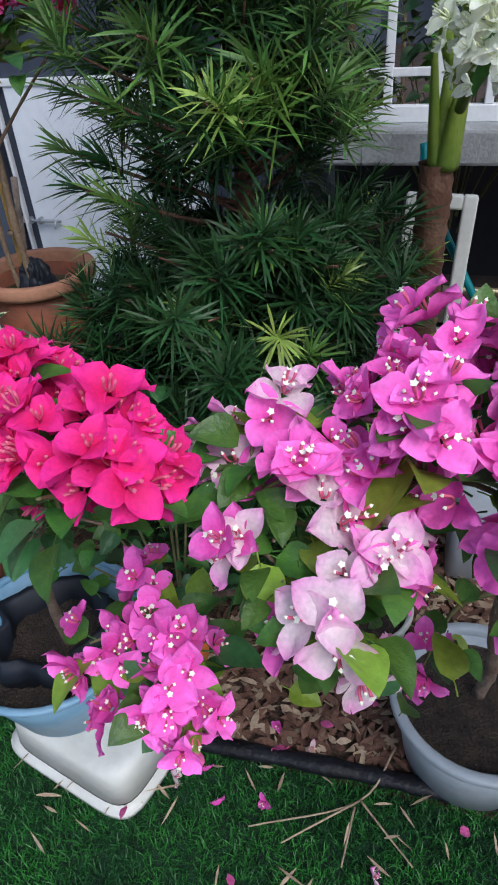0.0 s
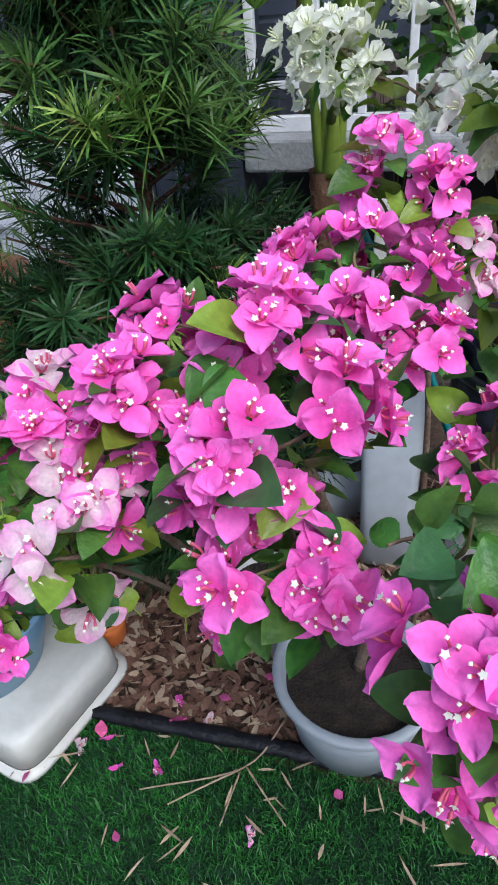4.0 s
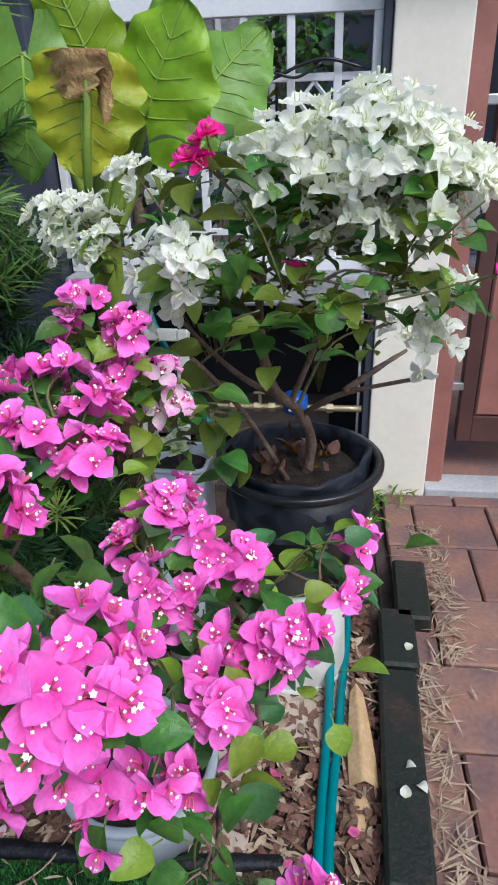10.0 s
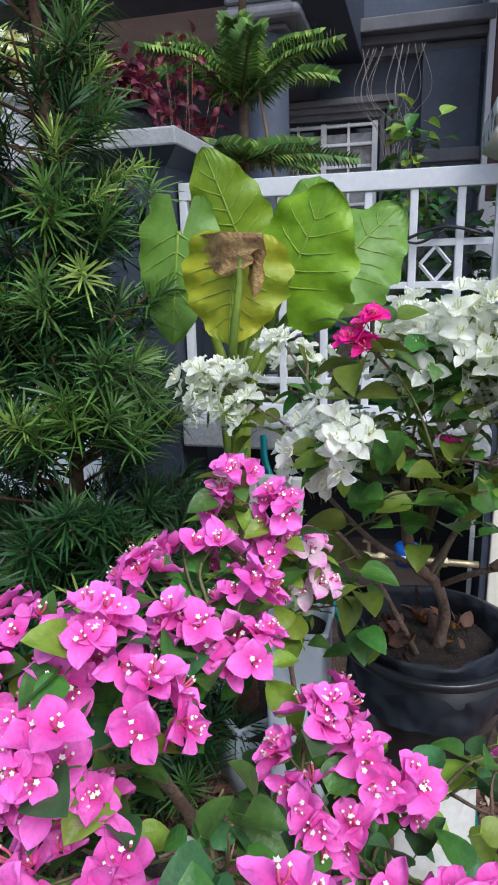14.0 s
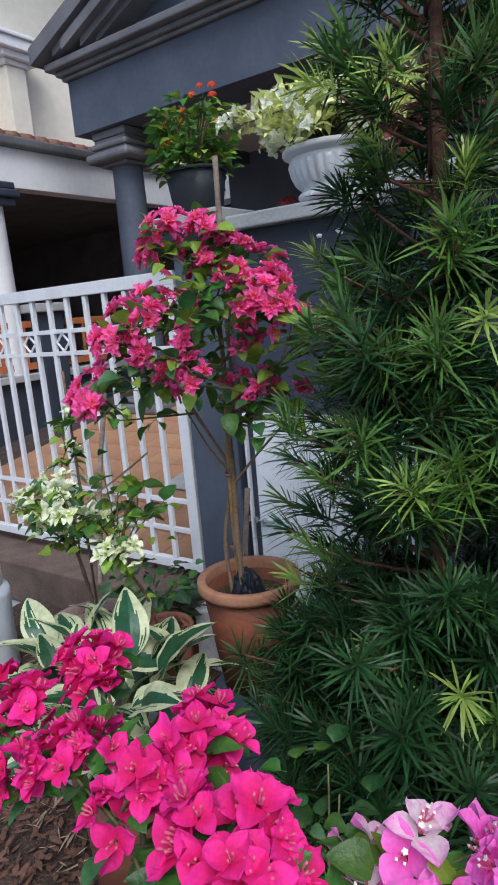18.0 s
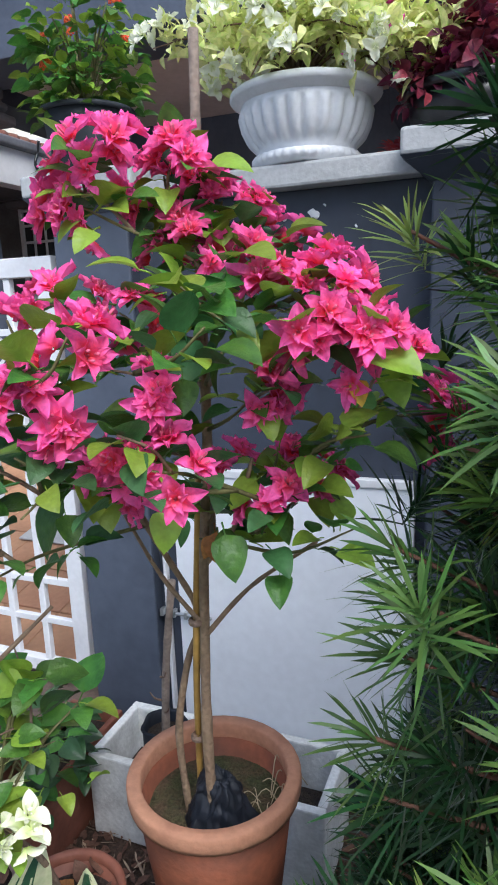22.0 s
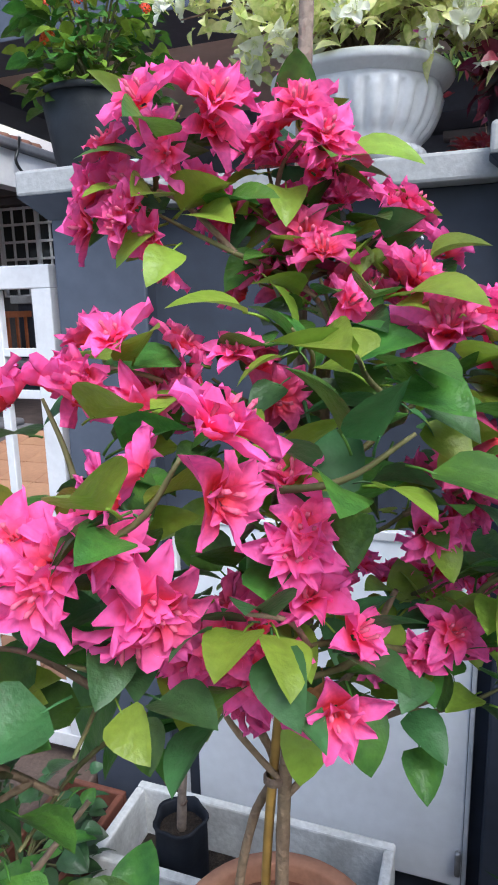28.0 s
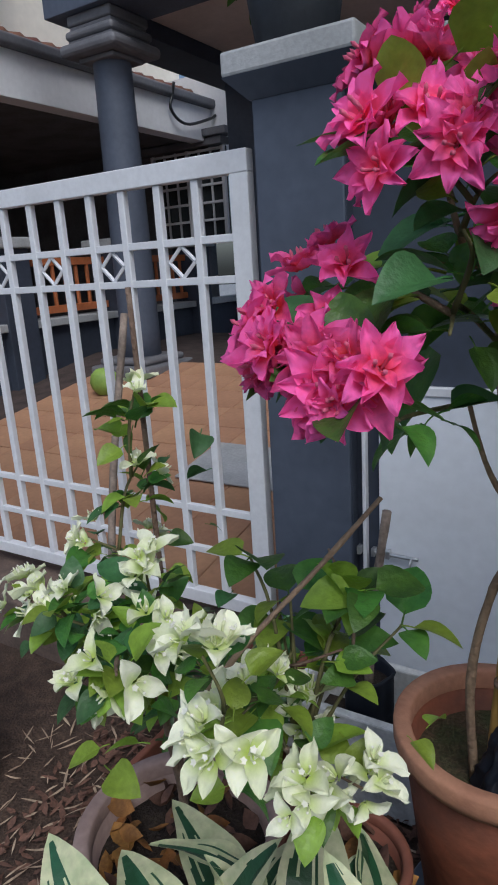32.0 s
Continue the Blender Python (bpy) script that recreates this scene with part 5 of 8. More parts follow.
# main magenta shrub in the grey pot
pot("plant_pot", (0.187, 0.80, 0.01), 0.178, 0.20, M["grey_pot"], "pale grey round plastic pot with dark soil", taper=0.76, rim=0.014, rim_h=0.02, soil=0.78)
shrub("bougainvillea", (0.19, 0.83, 0.165), [(0.20, 0.82, 0.28), (0.17, 0.76, 0.50), (0.16, 0.66, 0.74), (0.15, 0.55, 0.94)],
      [(0.008, 0.509, 1.14, 0.9), (-0.024, 0.482, 1.11, 1), (0.005, 0.427, 1.12, 1.3), (-0.028, 0.413, 1.05, 0.9), (0.092, 0.484, 1.12, 1.3), (0.137, 0.743, 1.155, 0.8), (0.121, 0.637, 1.155, 1.2), (0.17, 0.632, 1.08, 1.2), (0.063, 0.423, 1.07, 1), (0.122, 0.372, 1.11, 1), (0.105, 0.377, 1.05, 1.1), (0.157, 0.387, 1.015, 1), (0.128, 0.326, 0.985, 1.2), (0.043, 0.485, 0.715, 0.7), (0.203, 0.335, 0.975, 1), (0.142, 0.476, 1.165, 1.2), (0.184, 0.763, 1.15, 0.8), (0.252, 0.666, 1.13, 1.2), (0.286, 0.607, 1.085, 1), (0.229, 0.594, 1.085, 1), (0.214, 0.454, 1.11, 1.4), (0.20, 0.56, 1.13, 1.2), (0.055, 0.53, 1.10, 1), (0.10, 0.56, 1.13, 1)],
      "magenta", "large magenta bougainvillea shrub in a grey pot", per=5.0, leaves=5, spread=0.052, seed=7, size=1.06, leaf_size=1.0, leaf_kinds=("leaf", "leaf", "leaf", "blue", "young"), stem_r=0.014)
shrub("bougainvillea", (0.30, 1.02, 0.0), [(0.29, 0.95, 0.4), (0.28, 0.88, 0.8), (0.26, 0.85, 1.0)],
      [(0.17, 0.843, 1.19, 0.8), (0.19, 0.84, 1.245, 0.8), (0.271, 0.833, 1.195, 1.1), (0.305, 0.864, 1.11, 1), (0.25, 0.83, 1.12, 0.8), (0.32, 0.84, 1.06, 0.7), (0.18, 0.80, 1.12, 0.5)],
      "magenta", "slender upright magenta and pale pink bougainvillea", per=4.5, leaves=5, spread=0.045, seed=9, second="pale_pink", stem_r=0.007, leaf_kinds=("leaf", "olive", "young"))

# near magenta bunch and the shrub in the white bucket
shrub("bougainvillea", (0.34, 0.92, 0.0), [(0.345, 0.80, 0.36), (0.34, 0.62, 0.70), (0.335, 0.45, 0.93), (0.34, 0.33, 1.02)],
      [(0.309, 0.209, 1.09, 1.1), (0.354, 0.204, 1.095, 1.2), (0.392, 0.247, 1.095, 1.2), (0.328, 0.201, 1.025, 1.1), (0.37, 0.198, 1.055, 1.2), (0.413, 0.22, 1.075, 1.1), (0.35, 0.23, 1.0, 0.8), (0.412, 0.299, 0.87, 0.6), (0.368, 0.263, 0.84, 0.5), (0.38, 0.25, 0.93, 0.5), (0.30, 0.40, 1.07, 0), (0.26, 0.335, 1.05, 0), (0.32, 0.35, 1.075, 0), (0.28, 0.36, 1.02, 0), (0.33, 0.42, 1.03, 0)],
      "magenta", "bright magenta bougainvillea branch with a full bunch of bracts", per=4.2, leaves=4, spread=0.050, seed=12, size=1.02, under=0, leaf_size=0.9, leaf_kinds=("leaf", "leaf", "blue"), stem_r=0.009)
shrub("bougainvillea", (0.43, 1.04, 0.0), [(0.44, 0.95, 0.36), (0.45, 0.76, 0.66), (0.44, 0.62, 0.84)],
      [(0.371, 0.611, 1.025, 1), (0.326, 0.556, 0.985, 0.8), (0.41, 0.575, 0.99, 0.9), (0.468, 0.577, 0.95, 1), (0.365, 0.496, 0.965, 0.8), (0.406, 0.501, 0.92, 0.9), (0.464, 0.462, 0.895, 0.8), (0.513, 0.461, 0.895, 1), (0.474, 0.39, 0.89, 1), (0.64, 0.774, 0.845, 1), (0.614, 0.645, 0.85, 0.9), (0.556, 0.463, 0.925, 1.1), (0.467, 0.404, 0.89, 0.8), (0.53, 0.458, 0.885, 0.9), (0.47, 0.405, 0.81, 0.8), (0.354, 0.598, 1.015, 0.8), (0.463, 0.56, 0.955, 0.9), (0.60, 0.72, 0.90, 0), (0.56, 0.70, 0.86, 0), (0.443, 0.334, 0.83, 0.6)],
      "magenta", "magenta bougainvillea shrub spreading beside the black pot", per=4.0, leaves=3, spread=0.045, seed=15, size=1.02, leaf_size=1.05, leaf_kinds=("leaf", "leaf", "young", "blue"), stem_r=0.010)
shrub("bougainvillea", (0.42, 0.78, 0.012), [(0.43, 0.65, 0.35), (0.45, 0.45, 0.62), (0.47, 0.32, 0.72)],
      [(0.58, 0.232, 0.795, 0.7), (0.496, 0.205, 0.755, 0.9), (0.545, 0.20, 0.77, 0.4), (0.458, 0.294, 0.79, 0), (0.49, 0.28, 0.76, 0), (0.44, 0.28, 0.72, 0), (0.46, 0.26, 0.70, 0)],
      "magenta", "low trailing magenta bougainvillea branch with large leaves", per=4, leaves=3, spread=0.04, seed=17, under=0, size=1.1, leaf_size=1.05, leaf_kinds=("leaf", "leaf", "blue"), stem_r=0.006, reach=1.4)

# white bougainvillea in the black pot
stand = thing("bucket", (0.51, 1.34, 0.0), "stained white plastic bucket turned over under the black pot", "bucket")
part("shell", lathe("shell", [(0.150, 0.022), (0.138, 0.335), (0.132, 0.348), (0.02, 0.3525)], 44, None, 0.02, closed=False), M["dirty_white"], stand)
part("rim", lathe("rim", [(0.146, 0.0), (0.156, 0.002), (0.159, 0.01), (0.157, 0.021), (0.150, 0.0225)], 44, closed=False), M["dirty_white"], stand)
pot("plant_pot", (0.518, 1.33, 0.353), 0.216, 0.35, M["black_plastic"], "wide black plastic pot lined with a crumpled bag", taper=0.62, rim=0.016, rim_h=0.02, soil=0)
bagin = thing("plastic_bag", (0.515, 1.332, 0.50), "crumpled black grow bag filled with soil in the black pot", "grow bag")
part("bag", crumpled(lathe("bag", dense([(0.190, 0.06), (0.192, 0.09), (0.192, 0.115), (0.190, 0.14), (0.187, 0.162), (0.184, 0.182), (0.181, 0.20), (0.178, 0.214), (0.172, 0.222), (0.164, 0.213), (0.158, 0.195), (0.152, 0.15)], 3), 150, lambda a, z: 1 + (0.045 * math.sin(3 * a + 0.6) + 0.02 * math.sin(9 * a + z * 30)) * (0.3 if z < 0.18 else 1.0), 0.06, closed=False), 0.010, 15), M["bag"], bagin)
part("soil", disc("soil", 0.158, 0.165, rough=0.012), M["soil"], bagin)

shrub("bougainvillea", (0.535, 1.33, 0.63), [(0.548, 1.31, 0.76), (0.52, 1.24, 0.87), (0.47, 1.12, 0.98), (0.45, 1.08, 1.12), (0.46, 1.06, 1.24)],
      [(0.047, 1.20, 1.30, 1.3), (0.09, 1.19, 1.30, 1.2), (0.013, 1.193, 1.33, 0.7), (0.13, 1.17, 1.26, 0.9), (0.221, 1.268, 1.37, 0.7), (0.331, 0.874, 1.30, 0.6), (0.305, 0.96, 1.225, 0.8), (0.383, 0.856, 1.29, 0.4), (0.42, 1.27, 1.42, 1.2), (0.506, 1.188, 1.38, 1.4), (0.55, 1.14, 1.36, 1.2), (0.576, 1.173, 1.32, 1.2), (0.63, 1.005, 1.48, 1.3), (0.687, 1.074, 1.40, 1.4), (0.68, 1.12, 1.44, 1.1), (0.707, 1.013, 1.46, 1.1), (0.56, 1.10, 1.42, 1.1), (0.45, 1.12, 1.38, 1.0), (0.50, 1.10, 1.316, 1.0), (0.60, 1.17, 1.29, 0.8), (0.38, 1.104, 1.25, 0.4), (0.74, 1.05, 1.44, 1.1), (0.777, 1.046, 1.42, 1.1), (0.82, 1.05, 1.38, 0.9), (0.764, 1.08, 1.34, 1.0), (0.68, 1.164, 1.35, 1.0), (0.62, 1.08, 1.42, 1.0), (0.70, 1.04, 1.33, 0.8), (0.46, 1.17, 1.45, 0.8), (0.792, 1.076, 1.10, 0.8), (0.80, 1.10, 1.19, 0.7), (0.756, 1.339, 1.06, 0.5), (0.661, 0.802, 1.28, 0), (0.62, 0.85, 1.25, 0), (0.72, 0.95, 1.25, 0), (0.81, 0.93, 1.36, 0), (0.80, 0.95, 1.22, 0), (0.76, 0.95, 1.30, 0), (0.34, 1.10, 1.23, 0.8), (0.24, 1.12, 1.19, 0.8), (0.27, 1.12, 1.26, 0.7), (0.21, 1.15, 1.40, 0.5), (0.53, 1.12, 1.43, 0.9), (0.64, 1.08, 1.50, 0.9), (0.73, 1.10, 1.185, 0.8), (0.42, 1.10, 1.335, 0.6), (0.48, 1.14, 1.30, 0.4), (0.56, 0.98, 1.22, 0), (0.44, 0.96, 1.26, 0), (0.36, 0.98, 1.30, 0), (0.66, 0.98, 1.16, 0), (0.50, 1.0, 1.36, 0), (0.50, 1.02, 1.40, 0.9), (0.58, 1.0, 1.38, 0.9), (0.66, 0.98, 1.42, 1.0), (0.74, 1.0, 1.38, 0.9), (0.55, 1.02, 1.46, 0.9), (0.44, 1.05, 1.42, 0.8), (0.62, 1.0, 1.33, 0.8), (0.80, 1.02, 1.40, 0.7)],
      "snow", "white bougainvillea tree with a gnarled trunk in a black pot", per=10, leaves=6, spread=0.088, under=0, branch_r=0.0045, seed=19, size=0.93, leaf_kinds=("leaf", "leaf", "olive", "young"), stem_r=0.0145, leaf_size=1.0, lean=(0, -0.3, 0.6), category="potted tree", limit=260)
shrub("bougainvillea", (0.50, 1.30, 0.63), [(0.42, 1.18, 0.86), (0.36, 1.05, 1.02), (0.34, 0.95, 1.10)],
      [(0.33, 0.86, 1.08, 0), (0.28, 0.95, 1.05, 0), (0.36, 0.98, 0.98, 0), (0.30, 1.0, 0.92, 0), (0.34, 1.05, 0.88, 0), (0.27, 0.98, 1.0, 0), (0.42, 0.95, 1.12, 0), (0.50, 0.98, 1.16, 0), (0.58, 0.96, 1.18, 0), (0.47, 0.90, 1.20, 0), (0.39, 0.94, 1.46, 0.9), (0.35, 0.94, 1.425, 0.5), (0.385, 0.94, 1.42, 0.4), (0.52, 1.03, 1.245, 0.2), (0.844, 0.90, 1.26, 0.2)],
      "hot", "olive leaved bougainvillea branch with a few hot pink bracts", per=4, leaves=4, spread=0.03, under=1, seed=23, leaf_kinds=("olive", "leaf", "olive", "leaf"), stem_r=0.007, leaf_size=1.25, reach=1.6)
for i, (a, b, c) in enumerate((((0.53, 1.25, 0.86), (0.62, 1.16, 0.95), (0.79, 1.09, 1.02)), ((0.50, 1.20, 0.90), (0.55, 1.12, 1.05), (0.60, 1.05, 1.22)), ((0.50, 1.18, 0.92), (0.38, 1.16, 1.0), (0.22, 1.18, 1.16)), ((0.62, 1.15, 0.96), (0.70, 1.2, 1.0), (0.76, 1.3, 1.0)))):
    world_part("limb", tube("limb", [Vector(a), Vector(b), Vector(c)], 0.008, 0.004, 8, 0.3), M["bark"], bpy.data.objects["bougainvillea.009"])
pot("plant_pot", (0.20, 1.36, 0.0), 0.085, 0.68, M["clear_white"], "tall milky white plastic planter behind the shrubs", taper=0.85, rim=0.006, rim_h=0.012, soil=0.95, sides=96, ripple=squarish)
shrub("bougainvillea", (0.20, 1.36, 0.64), [(0.20, 1.34, 0.68), (0.205, 1.31, 0.72), (0.21, 1.29, 0.74)],
      [(0.215, 1.25, 0.77, 0.6), (0.24, 1.27, 0.78, 0.3), (0.18, 1.27, 0.77, 0.3), (0.20, 1.33, 0.79, 0)],
      "green_white", "small white flowered bougainvillea in the milky planter", per=3, leaves=6, spread=0.03, under=0, seed=29, leaf_kinds=("young", "leaf"), stem_r=0.005, leaf_size=0.75)


# ---- podocarpus ----
def needle_shoot(verts, faces, slots, place, axis, n, length, width, slot, rng):
    """A rosette of narrow leaves, each bent along its length, round a shoot."""
    q = Vector(axis).normalized().to_track_quat("Z", "Y").to_matrix()
    for i in range(n):
        a = i * 2.399 + rng.uniform(-0.2, 0.2)
        k = i / n
        up = 0.15 + 2.0 * k * k + rng.uniform(-0.15, 0.4)
        d = Vector((math.cos(a), math.sin(a), up)).normalized()
        s = d.cross(Vector((0, 0, 1)))
        s = s.normalized() if s.length > 0.01 else Vector((1, 0, 0))
        L, w = length * rng.uniform(0.7, 1.12) * (1.05 - 0.25 * k), width * rng.uniform(0.8, 1.15)
        root = Vector((0, 0, -0.06 + 0.06 * k))
        down = q.transposed() @ Vector((0, 0, -1))
        bend = down * (L * rng.uniform(0.05, 0.30))
        pts = [root + s * (w * 0.25), root - s * (w * 0.25)]
        for t, h in ((0.4, 0.5), (0.75, 0.42)):
            m = root + d * (L * t) + bend * (t * t)
            pts += [m + s * (w * h), m - s * (w * h)]
        pts.append(root + d * L + bend)
        o = len(verts)
        verts.extend(place + q @ p for p in pts)
        faces.extend(((o, o + 1, o + 3, o + 2), (o + 2, o + 3, o + 5, o + 4), (o + 4, o + 5, o + 6)))
        slots.extend((slot, slot, slot))


tree = thing("podocarpus", (-0.42, 1.41, 0.0), "tall dark green podocarpus tree with narrow leaves in tiers", "tree")
world_part("trunk", tube("trunk", [Vector((-0.43, 1.42, 0.0)), Vector((-0.42, 1.41, 0.6)), Vector((-0.415, 1.41, 1.2)), Vector((-0.39, 1.40, 1.9)), Vector((-0.40, 1.39, 2.75))], 0.026, 0.010, 10, 0.25), M["pod_bark"], tree)
rng = random.Random(31)
tiers = [(0.12, 0.42, 0.44, 58, 4), (0.38, 0.68, 0.46, 84, 4), (0.66, 1.0, 0.41, 80, 4), (1.13, 1.44, 0.34, 38, 4), (1.42, 1.76, 0.31, 30, 4), (1.80, 2.15, 0.26, 20, 3), (2.12, 2.62, 0.20, 18, 3)]
for z0, z1, R, n, each_n in tiers:
    verts, faces, slots = [], [], []
    for i in range(n):
        a = i * 2.399 + rng.uniform(-0.5, 0.5)
        z = z0 + (z1 - z0) * rng.random()
        reach = R * rng.uniform(0.30, 1.0) ** 0.5 * (1 - 0.35 * abs((z - z0) / (z1 - z0) - 0.4)) * (1 + 0.2 * noise.noise((math.cos(a) * 1.5, math.sin(a) * 1.5, z * 4)))
        out = Vector((math.cos(a), math.sin(a), 0))
        foot = Vector((-0.415, 1.41, max(0.1, z - rng.uniform(0.05, 0.2))))
        end = Vector((-0.415, 1.40, z)) + out * reach
        line = curve_points([foot, foot.lerp(end, 0.55) + Vector((0, 0, -0.01)), end], 6)
        world_part("branch", tube("branch", [foot, foot.lerp(end, 0.55) + Vector((0, 0, -0.01)), end], 0.0055, 0.0025, 5, 0.2, 4), M["pod_bark"], tree)
        tone = rng.random()
        for j in range(each_n):
            on = line[-1 - 2 * j] + Vector((rng.gauss(0, 0.03), rng.gauss(0, 0.03), rng.uniform(-0.01, 0.04)))
            axis = out * rng.uniform(0.4, 1.0) + Vector((rng.gauss(0, 0.4), rng.gauss(0, 0.4), rng.uniform(0.5, 1.4)))
            # inner and low shoots mostly take the dark leaf, painting in crown shade
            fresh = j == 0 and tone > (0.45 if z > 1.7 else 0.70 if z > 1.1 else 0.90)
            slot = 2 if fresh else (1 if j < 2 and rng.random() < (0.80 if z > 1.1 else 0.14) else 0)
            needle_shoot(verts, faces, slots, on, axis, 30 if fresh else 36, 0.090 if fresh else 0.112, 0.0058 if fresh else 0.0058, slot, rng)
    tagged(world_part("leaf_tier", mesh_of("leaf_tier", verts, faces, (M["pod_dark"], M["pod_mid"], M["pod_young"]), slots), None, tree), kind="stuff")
verts, faces, slots = [], [], []
for i in range(64):
    end = Vector((rng.uniform(-0.86, -0.55), rng.uniform(1.12, 1.40), rng.uniform(0.16, 0.86)))
    if (end - Vector((-1.10, 1.55, end.z))).length < 0.27:
        continue
    foot = Vector((-0.415, 1.41, max(0.1, end.z - 0.15)))
    mid = foot.lerp(end, 0.55) + Vector((0, 0, -0.01))
    world_part("branch", tube("branch", [foot, mid, end], 0.0055, 0.0025, 5, 0.2, 4), M["pod_bark"], tree)
    for on in (end, mid.lerp(end, 0.5), mid):
        # low shoots mostly dark, with the shade down there in their colour
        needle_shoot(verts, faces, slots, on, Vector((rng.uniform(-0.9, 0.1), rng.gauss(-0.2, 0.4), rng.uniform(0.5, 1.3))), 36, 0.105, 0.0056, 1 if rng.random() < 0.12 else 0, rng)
for x, y, z, slot in ((-0.73, 1.45, 1.71, 2), (-0.66, 1.44, 1.68, 1), (-0.62, 1.42, 1.62, 1), (-0.72, 1.25, 1.36, 1), (-0.70, 1.25, 1.30, 1), (-0.71, 1.25, 1.23, 1), (-0.74, 1.23, 1.13, 1), (-0.72, 1.22, 1.06, 0), (-0.56, 1.09, 1.24, 1), (-0.58, 1.09, 1.08, 1)):
    end = Vector((x, y, z))
    foot = Vector((-0.415, 1.41, z - 0.16))
    mid = foot.lerp(end, 0.55) + Vector((0, 0, -0.01))
    world_part("branch", tube("branch", [foot, mid, end], 0.0055, 0.0025, 5, 0.2, 4), M["pod_bark"], tree)
    for on, sl in ((end, slot), (mid.lerp(end, 0.5), 0)):
        needle_shoot(verts, faces, slots, on, Vector((-0.7 if slot < 2 else -0.35, rng.gauss(-0.2, 0.2), 0.5 if slot < 2 else 0.9)), 34, 0.108, 0.0056, sl, rng)
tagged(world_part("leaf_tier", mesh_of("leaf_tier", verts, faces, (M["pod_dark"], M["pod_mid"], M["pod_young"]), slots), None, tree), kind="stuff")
pot("plant_pot", (-0.43, 1.42, 0.0), 0.20, 0.30, M["black_plastic"], "black plastic pot in the shade under the podocarpus", taper=0.8)

# ---- elephant ear ----
alo = thing("elephant_ear", (0.02, 1.55, 0.0), "giant elephant ear plant with a ringed brown stem", "plant")
ring_profile = [(0.046 + 0.004 * (i % 2) - 0.0002 * i, 0.0187 * i) for i in range(56)]
world_part("stem", lathe("stem", ring_profile, 24, None, 0.12), M["alo_trunk"], alo).location += Vector((-0.012, 1.55, 0.0))
for i, (dx, dy, h, r) in enumerate(((-0.026, -0.01, 0.26, 0.016), (0.022, 0.0, 0.22, 0.018), (0.0, 0.02, 0.28, 0.018), (0.01, -0.022, 0.18, 0.019), (-0.006, 0.0, 0.2, 0.024))):
    world_part("leaf_sheath", tube("leaf_sheath", [Vector((dx * 0.5, 1.55 + dy * 0.5, 1.02)), Vector((dx, 1.55 + dy, 1.10)), Vector((dx * 1.6, 1.55 + dy * 1.4, 1.0 + h))], r * 1.35, r * 0.35, 10), M["petiole"], alo)


def ear_leaf(parent, joint, tip, width, mat, foot, face, seed, cup=0.25, label=""):
    """A broad heart-shaped blade hung from its stalk's joint to the tip, with its ribs."""
    rng = random.Random(seed)
    joint, tip, foot = Vector(joint), Vector(tip), Vector(foot)
    L = (tip - joint).length
    yv = (tip - joint).normalized()
    zv = (Vector(face) - yv * Vector(face).dot(yv)).normalized()
    xv = yv.cross(zv)
    m = Matrix((xv, yv, zv)).transposed().to_4x4()
    m.translation = joint
    verts, faces = [], []
    rows, cols = 26, 18

    def surface(x, t, s):
        return -cup * x * x / width + 0.05 * width * math.sin(t * 17 + seed) * s * s - 0.12 * L * max(0, t) ** 2 + 0.012 * width * math.cos((t - 0.55 * abs(s)) * 39) * min(1, abs(s) * 3)

    for i in range(rows + 1):
        t = -0.32 + 1.32 * i / rows
        u = (t + 0.32) / 1.32
        half = width / 2 * (math.sin(math.pi * min(1, u * 0.93 + 0.07) ** 0.72) ** 0.62)
        half *= 1 + 0.045 * math.sin(u * 31 + seed)
        for j in range(cols + 1):
            s = j / cols * 2 - 1
            notch = max(0.0, -t) * 1.0
            x = half * (s if t >= 0 else math.copysign(max(abs(s), 0.02), s)) * 1.0
            if t < 0:
                x = math.copysign(notch * 0.42 * width + abs(s) * max(0.0, half - notch * 0.42 * width), s if s else 1)
            z = surface(x, t, s)
            y = L * t + 0.0
            verts.append((x, y, z))
    c = cols + 1
    for i in range(rows):
        for j in range(cols):
            a, b = i * c + j, i * c + j + 1
            if verts[a][1] < -0.002 and verts[a][0] * verts[b][0] < 0:
                continue
            faces.append((a, b, b + c, a + c))
    blade = put("blade", mesh_of("blade", verts, faces, (M[mat],), None, True), parent, m, None, label)
    veins = [tube_data([Vector((0, 0, 0.001)), Vector((0, L * 0.5, 0.001 - 0.03 * L)), Vector((0, L * 0.96, 0.003 - 0.11 * L))], 0.0042, 0.0012, 5, steps=4)]
    for k in range(5):
        for sgn in (1, -1):
            t0 = 0.02 + 0.16 * k
            t1 = min(0.95, t0 + 0.20)
            hw = width / 2 * (math.sin(math.pi * min(1, ((t1 + 0.32) / 1.32) * 0.93 + 0.07) ** 0.72) ** 0.62) * 0.88
            q = lambda f, t: Vector((hw * f * sgn, L * t, surface(hw * f, t, f * 0.88) + 0.0012))
            veins.append(tube_data([q(i / 8, t0 + (t1 - t0) * (i / 8) ** 1.2) for i in range(9)], 0.0022, 0.0008, 4, steps=2))
    for v, f in veins:
        part("vein", mesh_of("vein", v, f, smooth=True), M["ear_vein"], blade)
    world_part("leaf_stalk", tube("leaf_stalk", [foot, foot.lerp(joint, 0.5) + Vector((rng.uniform(-0.03, 0.03), 0.03, 0.03)), joint], 0.016, 0.008, 8), M["petiole"], parent)
    return blade


